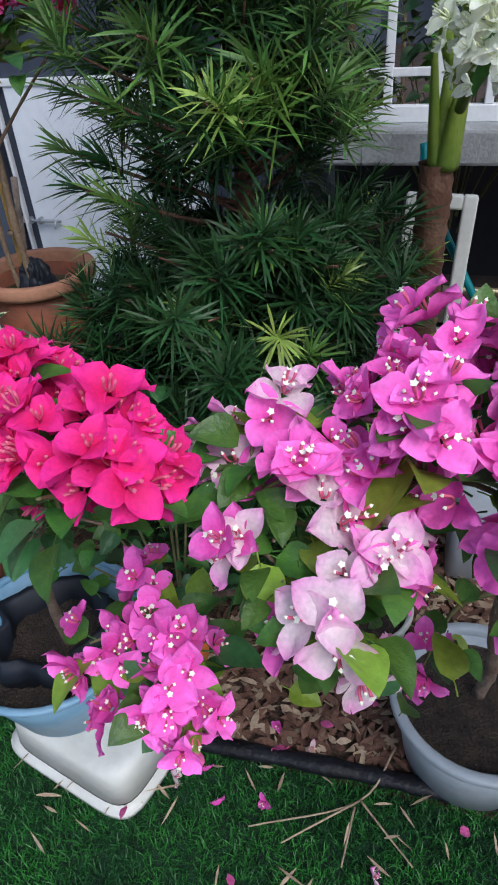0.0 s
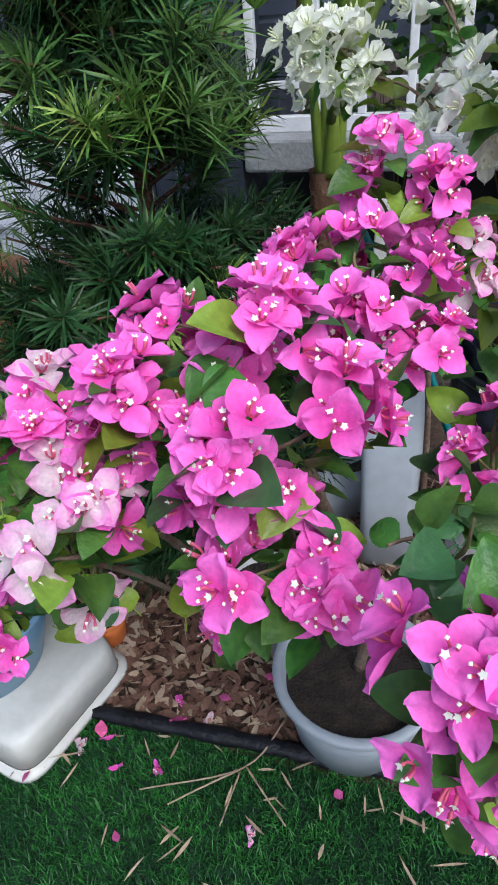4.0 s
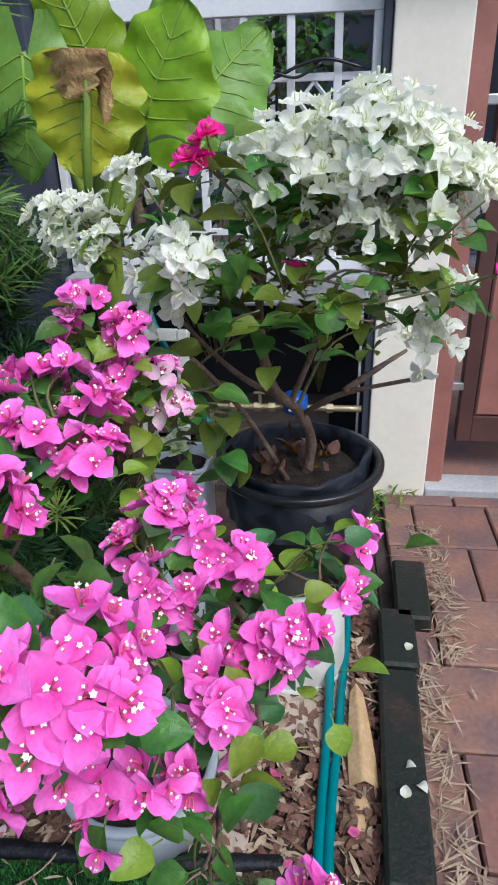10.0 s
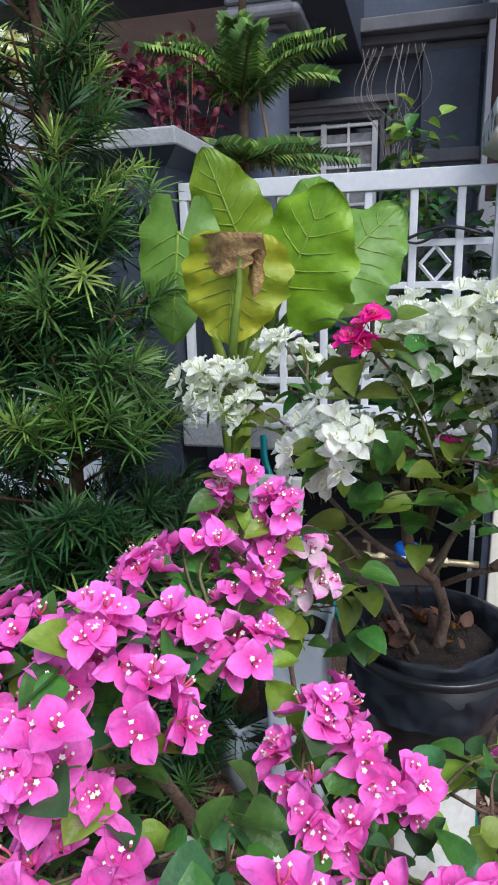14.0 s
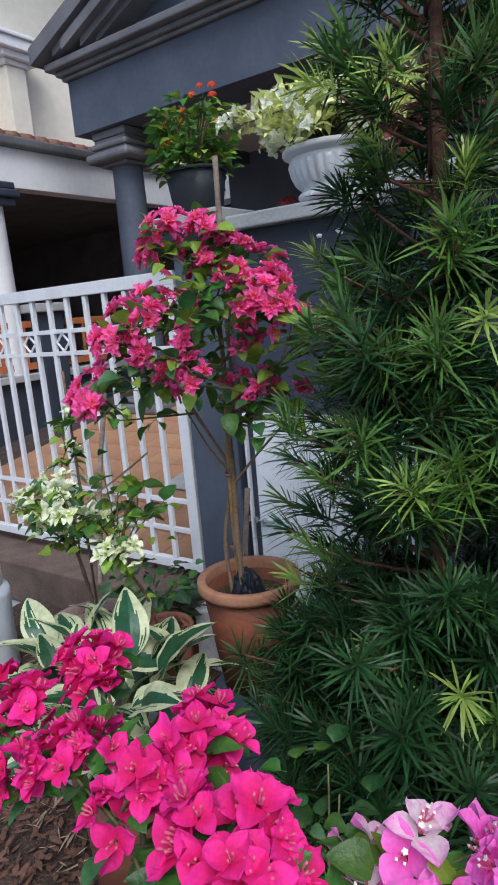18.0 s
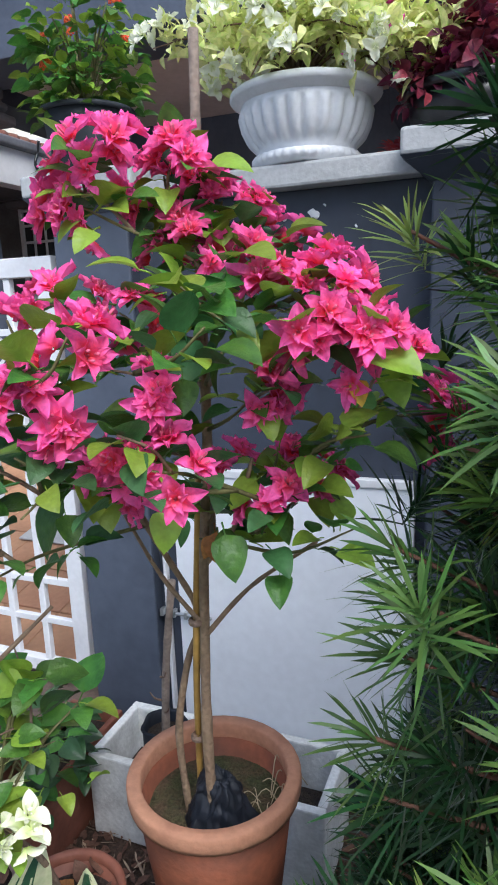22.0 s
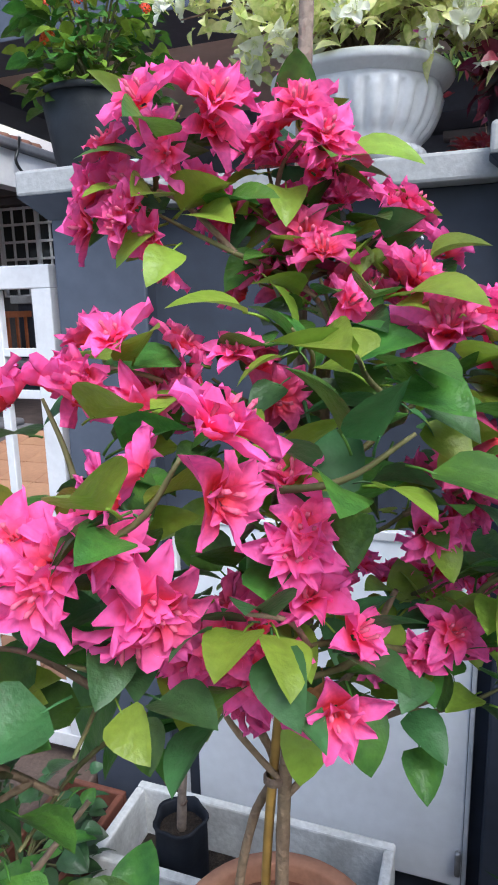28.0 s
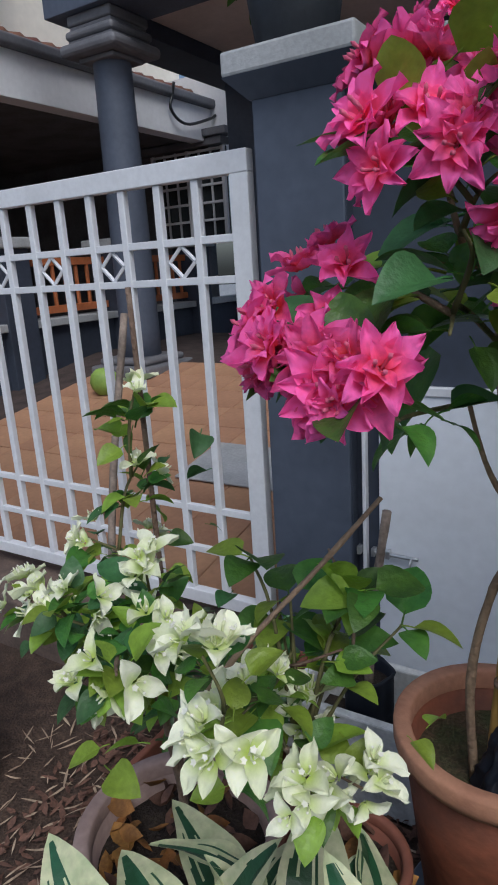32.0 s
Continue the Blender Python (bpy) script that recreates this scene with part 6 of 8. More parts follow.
ear_leaf(alo, (-0.105, 1.46, 1.625), (-0.125, 1.41, 1.36), 0.20, "ear_pale", (0.0, 1.55, 1.20), (0.15, -1, 0.3), 1, 0.35)
ear_leaf(alo, (0.03, 1.53, 1.60), (-0.04, 1.47, 1.81), 0.20, "ear", (0.0, 1.55, 1.22), (0.1, -1, 0.25), 2, 0.4)
ear_leaf(alo, (0.150, 1.50, 1.485), (0.255, 1.47, 1.72), 0.30, "ear", (0.02, 1.55, 1.25), (-0.15, -1, 0.25), 3, 0.45)
ear_leaf(alo, (0.25, 1.62, 1.52), (0.41, 1.74, 1.70), 0.28, "ear_pale", (0.03, 1.55, 1.22), (-0.1, -1, 0.3), 4, 0.5)
ear_leaf(alo, (0.16, 1.60, 1.62), (0.20, 1.68, 1.77), 0.20, "ear_pale", (0.03, 1.55, 1.25), (-0.1, -1, 0.4), 6, 0.5)
ear_leaf(alo, (0.075, 1.305, 1.555), (0.055, 1.285, 1.375), 0.25, "ear_old", (0.03, 1.42, 1.20), (0.0, -1, 0.12), 5, 0.45, "yellowing blade with a scorched brown fold")
world_part("leaf_stalk", tube("leaf_stalk", [Vector((0.02, 1.45, 1.15)), Vector((0.075, 1.27, 1.36)), Vector((0.098, 1.255, 1.50)), Vector((0.10, 1.28, 1.60))], 0.011, 0.007, 8), M["petiole"], alo)
torn = lambda t: (1 - t ** 2.2) ** 0.5 * (1 + 0.12 * math.sin(9 * t)) if t < 0.99 else 0.02
put("scorched_fold", leaf_mesh("scorched_fold", 0.085, 0.185, torn, cup=0.2, droop=-0.25, fold=0.25, rows=10, cols=12, wave=0.05), alo, aim(Vector((0.058, 1.268, 1.612)), (-0.12, -0.2, -1.0), math.pi, 1.0, True), M["scorch"], "brown papery scorched leaf fold")
put("scorched_fold", leaf_mesh("scorched_fold", 0.125, 0.055, torn, cup=0.2, droop=-0.2, fold=0.4, rows=10, cols=6, wave=0.08), alo, aim(Vector((0.120, 1.262, 1.605)), (-0.05, -0.1, -1.0), math.pi, 1.0, True), M["scorch"])
pot("plant_pot", (0.02, 1.55, 0.0), 0.17, 0.28, M["clear_white"], "milky white square plastic pot of the elephant ear", taper=0.85, rim=0.008, rim_h=0.02, sides=4)


# ---- pink standard tree in the terracotta pot ----
pail = thing("bucket", (-1.10, 1.55, 0.0), "slate grey plastic bucket turned over under the terracotta pot", "bucket")
part("shell", lathe("shell", [(0.19, 0.0), (0.19, 0.012), (0.175, 0.02), (0.15, 0.345), (0.14, 0.36), (0.02, 0.364)], 40), M["bucket_grey"], pail)
pot("plant_pot", (-1.10, 1.55, 0.365), 0.170, 0.375, M["terracotta"], "weathered terracotta pot with a pale rim on a grey bucket", taper=0.66, rim=0.012, rim_h=0.036, soil=0.80, soil_mat=M["mossy_soil"], rim_mat=M["terra_rim"], wall=0.016)
knot = thing("plastic_bag", (-1.060, 1.487, 0.655), "black plastic bag bunched round the tree's foot", "grow bag")
fold_up = lambda a, z: 1 + 0.22 * math.sin(2 * a + 0.8 + z * 9) + 0.17 * (abs(math.sin(3.5 * a + z * 6)) - 0.6) + 0.07 * (abs(math.sin(7.5 * a - z * 12)) - 0.6)
part("bag", crumpled(lathe("bag", dense([(0.070, 0.0), (0.080, 0.02), (0.074, 0.05), (0.060, 0.08), (0.052, 0.105), (0.048, 0.125), (0.040, 0.14), (0.030, 0.146), (0.004, 0.130)], 6), 132, fold_up, 0.10), 0.008, 34), M["bag"], knot)
knot.scale = (0.68, 0.68, 0.92)
pink_tips = [(-1.085, 1.298, 1.829, 1.3), (-1.15, 1.325, 1.784, 1.5), (-1.12, 1.3, 1.755, 0.8), (-1.047, 1.395, 1.797, 1.5), (-1.03, 1.39, 1.75, 1.0), (-1.002, 1.354, 1.811, 1.0), (-0.976, 1.427, 1.764, 1.3), (-0.95, 1.44, 1.74, 0.9), (-0.931, 1.54, 1.725, 1.0), (-0.991, 1.362, 1.698, 1.0), (-1.045, 1.36, 1.7, 0.8), (-0.94, 1.38, 1.7, 0.8), (-0.806, 1.267, 1.612, 1.3), (-0.82, 1.4, 1.655, 1.2), (-0.8, 1.34, 1.65, 1.1), (-0.86, 1.33, 1.645, 1.0), (-0.733, 1.337, 1.572, 1.5), (-0.755, 1.3, 1.6, 1.1), (-0.891, 1.329, 1.524, 1.3), (-0.679, 1.49, 1.468, 1.2), (-0.7, 1.46, 1.5, 0.8), (-0.878, 1.368, 1.36, 1.2), (-0.906, 1.449, 1.394, 1.1), (-0.867, 1.558, 1.358, 0.7), (-0.986, 1.406, 1.389, 0.8), (-0.977, 1.187, 1.444, 1.4), (-0.966, 1.2, 1.525, 0.7), (-1.01, 1.19, 1.45, 0.9), (-1.091, 1.305, 1.6, 1.1), (-1.06, 1.28, 1.62, 0.8), (-1.127, 1.227, 1.634, 0.9), (-0.891, 1.171, 1.604, 0), (-0.93, 1.2, 1.645, 0), (-0.985, 1.25, 1.66, 0), (-0.91, 1.24, 1.625, 0), (-1.003, 1.171, 1.56, 0), (-0.985, 1.14, 1.495, 0), (-1.022, 1.147, 1.43, 0), (-0.8, 1.45, 1.3, 0), (-0.92, 1.4, 1.3, 0), (-1.0, 1.42, 1.33, 0), (-0.88, 1.35, 1.44, 0), (-0.76, 1.36, 1.46, 0), (-0.85, 1.3, 1.55, 0), (-0.95, 1.3, 1.56, 0), (-1.05, 1.3, 1.52, 0), (-0.83, 1.4, 1.42, 0), (-1.07, 1.34, 1.44, 0)]
shrub("bougainvillea_tree", (-1.068, 1.478, 0.66), [(-1.066, 1.465, 0.88), (-1.060, 1.465, 1.085), (-1.035, 1.43, 1.25), (-1.0, 1.39, 1.45), (-0.99, 1.37, 1.62)],
      pink_tips, "coral", "bright pink double bougainvillea standard tree with a staked trunk", per=3.8, leaves=8, spread=0.062, size=1.06, seed=41, under=0, branch_r=0.0042, bark="bark_pale", stem_r=0.0105, leaf_kinds=("leaf", "leaf", "young", "young", "young", "blue"), category="potted tree", leaf_size=0.98, lean=(0, -0.45, 0.35), setback=0.25, reach=1.0)
shrub("bougainvillea_tree", (-1.13, 1.50, 0.66), [(-1.14, 1.495, 0.85), (-1.115, 1.50, 1.0), (-1.078, 1.485, 1.10), (-1.09, 1.40, 1.25), (-1.08, 1.26, 1.42)],
      [(-1.15, 1.02, 1.398, 1.5), (-1.12, 1.0, 1.392, 1.1), (-1.18, 1.035, 1.415, 1.1), (-1.20, 1.073, 1.43, 1.3), (-1.18, 1.10, 1.46, 0.8), (-1.126, 1.081, 1.54, 1.1), (-1.079, 1.075, 1.546, 1.0), (-1.047, 1.105, 1.521, 0.8), (-1.142, 1.172, 1.617, 1.1), (-1.0, 1.095, 1.603, 1.2), (-1.10, 1.12, 1.46, 0), (-1.08, 1.09, 1.41, 0), (-1.05, 1.20, 1.42, 0), (-1.12, 1.08, 1.34, 0), (-1.07, 1.08, 1.48, 0), (-1.10, 1.15, 1.57, 0)],
      "coral", "second bright pink bougainvillea stem leaning over the path", per=2.8, leaves=6, spread=0.044, size=1.1, seed=43, under=0, branch_r=0.0036, bark="bark_pale", stem_r=0.0075, leaf_kinds=("leaf", "leaf", "blue", "young"), category="potted tree", leaf_size=0.9, lean=(-0.1, -0.45, 0.3), setback=0.6, reach=1.2)
for a, b, c in (((-1.057, 1.465, 1.08), (-0.985, 1.49, 1.165), (-0.86, 1.46, 1.27)), ((-1.04, 1.44, 1.22), (-0.97, 1.40, 1.30), (-0.92, 1.36, 1.42)), ((-1.06, 1.46, 1.10), (-1.11, 1.42, 1.20), (-1.13, 1.36, 1.32))):
    world_part("limb", tube("limb", [Vector(a), Vector(b), Vector(c)], 0.0048, 0.0028, 7, 0.25), M["bark_pale"], bpy.data.objects["bougainvillea_tree"])
prop_stake = thing("stake", (-1.055, 1.50, 0.66), "yellow bamboo stake beside the pink tree's trunk", "plant stake")
world_part("cane", tube("cane", [Vector((-1.112, 1.512, 0.66)), Vector((-1.087, 1.478, 1.0)), Vector((-1.035, 1.43, 1.4))], 0.0068, 0.006, 8, 0.1), M["stake"], prop_stake)
stick = thing("stake", (-1.0, 1.45, 1.3), "weathered grey stick rising through the pink tree's crown", "plant stake")
world_part("cane", tube("cane", [Vector((-1.045, 1.48, 1.25)), Vector((-1.04, 1.48, 1.7)), Vector((-1.03, 1.475, 2.0))], 0.0085, 0.0075, 8, 0.2), M["grey_wood"], stick)

straw = thing("dry_grass", (-1.02, 1.60, 0.66), "dry straw coloured grass blades on the potted soil", "dry grass")
rng = random.Random(47)
for k in range(14):
    a, x, y = rng.uniform(0, 6.28), -1.02 + rng.uniform(-0.05, 0.055), 1.60 + rng.uniform(-0.09, 0.05)
    L = rng.uniform(0.03, 0.08)
    d = Vector((math.cos(a), math.sin(a), 0))
    c = Vector((x, y, 0.672))
    world_part("blade", tube("blade", [c - d * L * 0.5, c + Vector((0, 0, L * rng.uniform(0.2, 0.9))), c + d * L * 0.5 + Vector((0, 0, L * 0.1))], 0.0014, 0.0008, 4, 0, 4), M["dry_blade"], straw)
odd = bpy.data.objects["bougainvillea_tree"]
put("withered_leaf", LEAF["brown"][0], odd, aim(Vector((-0.995, 1.388, 1.31)), (0.2, -0.3, -1), 0.4, 1.0, True), None, "withered orange leaf")
put("withered_leaf", LEAF["brown"][2], odd, aim(Vector((-0.99, 1.385, 1.30)), (-0.5, -0.2, -0.9), 1.4, 0.8, True), None, "withered orange leaf")
put("yellow_leaf", leaf_mesh("yellow_leaf", 0.05, 0.036, heart, cup=0.1, droop=0.3, fold=0.25, mats=(M["yellow_leaf"],), stalk=0.01), odd, aim(Vector((-0.765, 1.31, 1.54)), (0.2, -0.5, -0.8), 0.3, 0.62, True), None, "yellowing leaf")
for k in range(7):
    a = k * 0.9
    put("young_leaf", LEAF["olive"][k % 4], odd, aim(Vector((-0.783, 1.275, 1.477)), (math.cos(a), math.sin(a) - 0.2, 0.35), 0.2 * k, 0.9 if k % 2 else 0.6, True))
for x, y, z, dx, dz, sc, kind in ((-0.985, 1.285, 1.60, 0.3, -0.6, 1.75, "blue"), (-1.06, 1.27, 1.63, -0.9, 0.1, 1.5, "leaf"), (-1.05, 1.25, 1.585, 0.5, 0.15, 1.35, "young"), (-1.10, 1.24, 1.50, -0.8, -0.3, 1.6, "blue"), (-1.12, 1.22, 1.45, -0.9, 0.2, 1.5, "young"), (-1.07, 1.23, 1.43, 0.4, -0.5, 1.4, "young"), (-1.13, 1.24, 1.40, -0.3, -0.9, 1.6, "leaf"), (-0.96, 1.34, 1.33, 0.5, -0.9, 1.3, "leaf"), (-0.93, 1.33, 1.68, 0.9, 0.1, 1.4, "young"), (-1.02, 1.30, 1.665, -0.7, 0.3, 1.3, "young")):
    put("large_leaf", LEAF[kind][0], odd, aim(Vector((x, y, z)), (dx, -0.55, dz), 0.3 * dx, sc, True))

tie_ring = lathe("tie", [(0.010, 0.0), (0.0135, 0.003), (0.0135, 0.010), (0.010, 0.013)], 12, closed=False)
for owner, spots in ((prop_stake, ((-1.091, 1.478, 0.86), (-1.071, 1.458, 1.10))), (stick, ((-1.043, 1.48, 1.50), (-1.037, 1.479, 1.80)))):
    for x, y, z in spots:
        put("tie", tie_ring, owner, Matrix.Translation((x, y, z)), M["bark"])

# ---- cement trough with a sapling ----
trough = thing("planter_trough", (-1.37, 2.11, 0.0), "weathered grey cement planter trough by the wall", "planter")
x0, x1, y0, y1, zt = -1.755, -1.0, 1.985, 2.27, 0.285
for a, b, c, d in ((x0, x1, y0, y0 + 0.028), (x0, x1, y1 - 0.028, y1), (x0, x0 + 0.028, y0 + 0.028, y1 - 0.028), (x1 - 0.028, x1, y0 + 0.028, y1 - 0.028)):
    world_part("side", box(a, b, c, d, 0.0, zt, 0.006), M["trough"], trough)
world_part("soil", box(x0 + 0.028, x1 - 0.028, y0 + 0.028, y1 - 0.028, 0.0, 0.13, 0.004), M["soil"], trough)
sap_bag = thing("plastic_bag", (-1.54, 2.10, 0.14), "black plastic nursery bag standing in the trough", "grow bag")
part("bag", lathe("bag", [(0.062, 0.0), (0.066, 0.02), (0.066, 0.21), (0.07, 0.225), (0.06, 0.22), (0.06, 0.17)], 30, lambda a, z: 1 + 0.05 * math.sin(5 * a + z * 30), 0.1), M["bag"], sap_bag)
part("soil", disc("soil", 0.06, 0.185), M["soil"], sap_bag)
sapling = thing("sapling", (-1.54, 2.10, 0.32), "bare mottled grey sapling stem in the black bag", "sapling")
world_part("stem", tube("stem", [Vector((-1.54, 2.10, 0.30)), Vector((-1.527, 2.11, 0.55)), Vector((-1.487, 2.11, 0.84))], 0.013, 0.012, 9, 0.3), M["grey_wood"], sapling)
for dx, dz in ((0.02, 0.40), (-0.02, 0.44), (0.018, 0.52)):
    world_part("stub", tube("stub", [Vector((-1.543, 2.10, dz)), Vector((-1.543 + dx, 2.09, dz + 0.01)), Vector((-1.543 + dx * 1.6, 2.085, dz + 0.03))], 0.004, 0.002, 5), M["bark"], sapling)

# ---- long brown planter with dark leaves ----
lp = thing("planter_box", (-1.80, 1.93, 0.0), "long brown plastic planter box full of dark leaves", "planter")
for a, b, c, d in ((-2.00, -1.79, 1.50, 1.52), (-2.00, -1.79, 2.22, 2.24), (-2.00, -1.98, 1.52, 2.22), (-1.81, -1.79, 1.52, 2.22)):
    world_part("side", box(a, b, c, d, 0.0, 0.26, 0.005), M["brown_pot"], lp)
world_part("soil", box(-1.98, -1.81, 1.52, 2.22, 0.0, 0.21, 0.003), M["soil"], lp)
leaf_clump("leafy_plant", (-1.91, 1.90, 0.21), 130, 0.2, 0.02, 0.26, ("dark", "dark", "leaf"), "dark green glossy leaves filling the brown planter", 51, 1.3)

# ---- white bougainvillea pots beside the gate ----
def dry_fill(p, r, z, n, seed):
    rng = random.Random(seed)
    me = [leaf_mesh("dry_leaf", 0.05, 0.03, lance, cup=0.5, droop=-0.2, fold=-0.5, rows=4, cols=2, mats=(M["leaf_brown"] if k else M["dry"],)) for k in range(2)]
    for i in range(n):
        a, q = rng.uniform(0, 6.28), r * math.sqrt(rng.random())
        part("dry_leaf", me[rng.randrange(2)], None, p, "", aim(Vector((q * math.cos(a), q * math.sin(a), z + rng.uniform(0.0, 0.03))), (rng.gauss(0, 1), rng.gauss(0, 1), rng.uniform(-0.2, 0.4)), rng.uniform(0, 6), rng.uniform(0.7, 1.2), True))


dry_fill(bagin, 0.12, 0.18, 30, 65)
p1 = pot("plant_pot", (-1.52, 1.24, 0.30), 0.165, 0.33, M["pinkish_pot"], "faded clay pot filled with dry curled leaves", taper=0.75, rim=0.014, rim_h=0.03, soil=0.82, wall=0.012)
dry_fill(p1, 0.125, 0.28, 60, 61)
p2 = pot("plant_pot", (-1.27, 1.30, 0.38), 0.10, 0.26, M["brown_pot"], "brown plastic pot with dry leaves on the soil", taper=0.75, rim=0.007, rim_h=0.018, soil=0.84)
dry_fill(p2, 0.07, 0.225, 24, 62)
for i, (x, y, h, r) in enumerate(((-1.52, 1.24, 0.30, 0.15), (-1.27, 1.30, 0.38, 0.10))):
    b = thing("pot_stand", (x, y, 0.0), "grey cement block carrying a plant pot", "plant stand")
    part("block", box_mesh("block", r * 1.6, r * 1.6, h, 0.01), M["concrete"], b)
shrub("bougainvillea", (-1.50, 1.23, 0.57), [(-1.49, 1.22, 0.72), (-1.47, 1.18, 0.88), (-1.45, 1.14, 1.0)],
      [(-1.60, 1.20, 1.12, 1), (-1.476, 1.06, 1.13, 1), (-1.51, 1.20, 1.08, 1), (-1.36, 1.06, 1.12, 1), (-1.53, 1.25, 1.22, 0.6), (-1.525, 1.25, 1.32, 0.4), (-1.42, 1.12, 1.14, 1), (-1.56, 1.08, 1.08, 1), (-1.64, 1.12, 1.06, 1), (-1.34, 0.98, 1.12, 0.7), (-1.58, 1.30, 1.08, 0.6), (-1.43, 1.0, 1.06, 0.7), (-1.48, 1.16, 0.98, 0.3), (-1.56, 1.16, 0.96, 0.3), (-1.40, 1.20, 1.02, 0.3)],
      "green_white", "white and green bougainvillea bush in a faded clay pot", per=3.2, leaves=15, spread=0.045, seed=63, stem_r=0.008, leaf_kinds=("leaf", "leaf", "young", "young", "blue"), size=0.78, leaf_size=0.72)
shrub("bougainvillea", (-1.27, 1.30, 0.60), [(-1.27, 1.26, 0.74), (-1.26, 1.18, 0.88), (-1.25, 1.12, 0.97)],
      [(-1.23, 0.966, 1.18, 0.9), (-1.27, 1.10, 1.07, 0.9), (-1.25, 1.16, 0.99, 1), (-1.20, 0.94, 1.13, 1.1), (-1.19, 1.06, 0.985, 1.2), (-1.15, 1.10, 0.975, 1.2), (-1.24, 1.03, 1.08, 0.8), (-1.20, 1.16, 1.08, 0), (-1.24, 1.22, 1.16, 0), (-1.18, 1.20, 1.05, 0), (-1.28, 1.20, 1.06, 0), (-1.30, 1.14, 1.02, 0.3)],
      "green_white", "white bougainvillea with broad green leaves in a brown pot", per=3.6, leaves=6, spread=0.042, seed=64, under=1, stem_r=0.006, leaf_kinds=("leaf", "young", "young"), size=0.82, leaf_size=0.8)
broad_twig = bpy.data.objects["bougainvillea.012"]
rng = random.Random(66)
for x, y, z in ((-1.17, 1.26, 1.06), (-1.20, 1.22, 1.12), (-1.28, 1.20, 1.10), (-1.30, 1.21, 1.07), (-1.33, 1.20, 1.14), (-1.19, 1.20, 1.13), (-1.24, 1.24, 1.03), (-1.31, 1.25, 1.04)):
    for k in range(3):
        a = rng.uniform(0, 6.28)
        put("large_leaf", LEAF["leaf" if k else "young"][k], broad_twig, aim(Vector((x, y, z)), (math.cos(a), math.sin(a) - 0.4, rng.uniform(-0.3, 0.5)), rng.uniform(-0.5, 0.5), rng.uniform(0.95, 1.3), True))
    world_part("branch", tube("branch", [Vector((-1.25, 1.15, 0.92)), Vector(((x - 1.25) / 2, (y + 1.15) / 2, z - 0.05)), Vector((x, y, z))], 0.003, 0.0016, 5, 0.2, 4), M["twig"], broad_twig)
cut = thing("dry_branch", (-1.30, 1.20, 0.95), "bare cut branch leaning across the white shrub", "branch")
world_part("stick", tube("stick", [Vector((-1.30, 1.04, 1.06)), Vector((-1.262, 1.08, 1.118)), Vector((-1.225, 1.165, 1.166)), Vector((-1.19, 1.25, 1.216))], 0.0034, 0.0028, 7, 0.3), M["bark_pale"], cut)
cane = thing("stake", (-1.53, 1.27, 0.57), "thin brown stake among the white flowers", "plant stake")
world_part("cane", tube("cane", [Vector((-1.53, 1.27, 0.57)), Vector((-1.53, 1.27, 1.0)), Vector((-1.535, 1.27, 1.45))], 0.005, 0.004, 6), M["bark"], cane)
put("tie", tie_ring, cane, Matrix.Translation((-1.53, 1.27, 1.0)) @ Matrix.Scale(0.6, 4), M["hose"], "green plant tie")
drum = thing("plastic_drum", (-2.65, 1.48, 0.0), "white plastic drum beside the gate planting", "drum")
part("shell", lathe("shell", [(0.14, 0.0), (0.147, 0.02), (0.15, 0.30), (0.157, 0.38), (0.152, 0.41), (0.128, 0.43)], 36, None, 0.04), M["clear_white"], drum)
part("neck", lathe("neck", [(0.127, 0.431), (0.125, 0.66), (0.118, 0.70), (0.01, 0.705)], 36, None, 0.04, closed=False), M["clear_white"], drum)

# ---- variegated foliage plant ----
var = thing("variegated_plant", (-1.16, 1.0, 0.40), "cream and dark green variegated foliage plant", "foliage plant")
vl = []
broad = lambda t: math.sin(math.pi * t ** 0.8) ** 0.75
for k in range(4):
    rr = random.Random(70 + k)
    cut_at, lean_k = (0.42, 0.62, 0.28, 0.75)[k], rr.uniform(-0.3, 0.3)
    vl.append(leaf_mesh("leaf", 0.178, 0.094, broad, cup=0.16, droop=0.40, fold=0.30, rows=20, cols=24, wave=0.03, mats=(M["hosta_green"], M["hosta_cream"]), slots=lambda t, s, c=cut_at, q=lean_k, w=k: 1 if abs(s - q * math.sin(t * 3)) > c * (1.05 - 0.45 * t) + 0.50 * noise.noise((t * 1.1 + w * 3, s * 7.5, w * 9.1)) or t > 0.93 else 0, stalk=0.03))
rng = random.Random(73)
for i in range(70):
    a, r = rng.uniform(0, 6.28), 0.25 * math.sqrt(rng.random())
    place = Vector((-1.17 + r * math.cos(a), 0.98 + 0.8 * r * math.sin(a), 0.48 + rng.uniform(0.0, 0.25) * (1.15 - r / 0.27 * 0.5)))
    put("leaf", vl[rng.randrange(4)], var, aim(place, (math.cos(a) * 0.7 + rng.gauss(0, 0.6), math.sin(a) * 0.7 + rng.gauss(0, 0.6), rng.uniform(-0.1, 1.9)), rng.uniform(-0.9, 0.9), rng.uniform(0.72, 1.1), True))
for i in range(9):
    a = i * 0.7
    world_part("stem", tube("stem", [Vector((-1.16, 1.0, 0.38)), Vector((-1.16 + 0.08 * math.cos(a), 1.0 + 0.08 * math.sin(a), 0.5)), Vector((-1.16 + 0.2 * math.cos(a), 0.99 + 0.17 * math.sin(a), 0.66))], 0.006, 0.003, 5), M["petiole"], var)
pot("plant_pot", (-1.16, 1.0, 0.0), 0.15, 0.42, M["brown_pot"], "brown plastic pot under the variegated plant", taper=0.8)

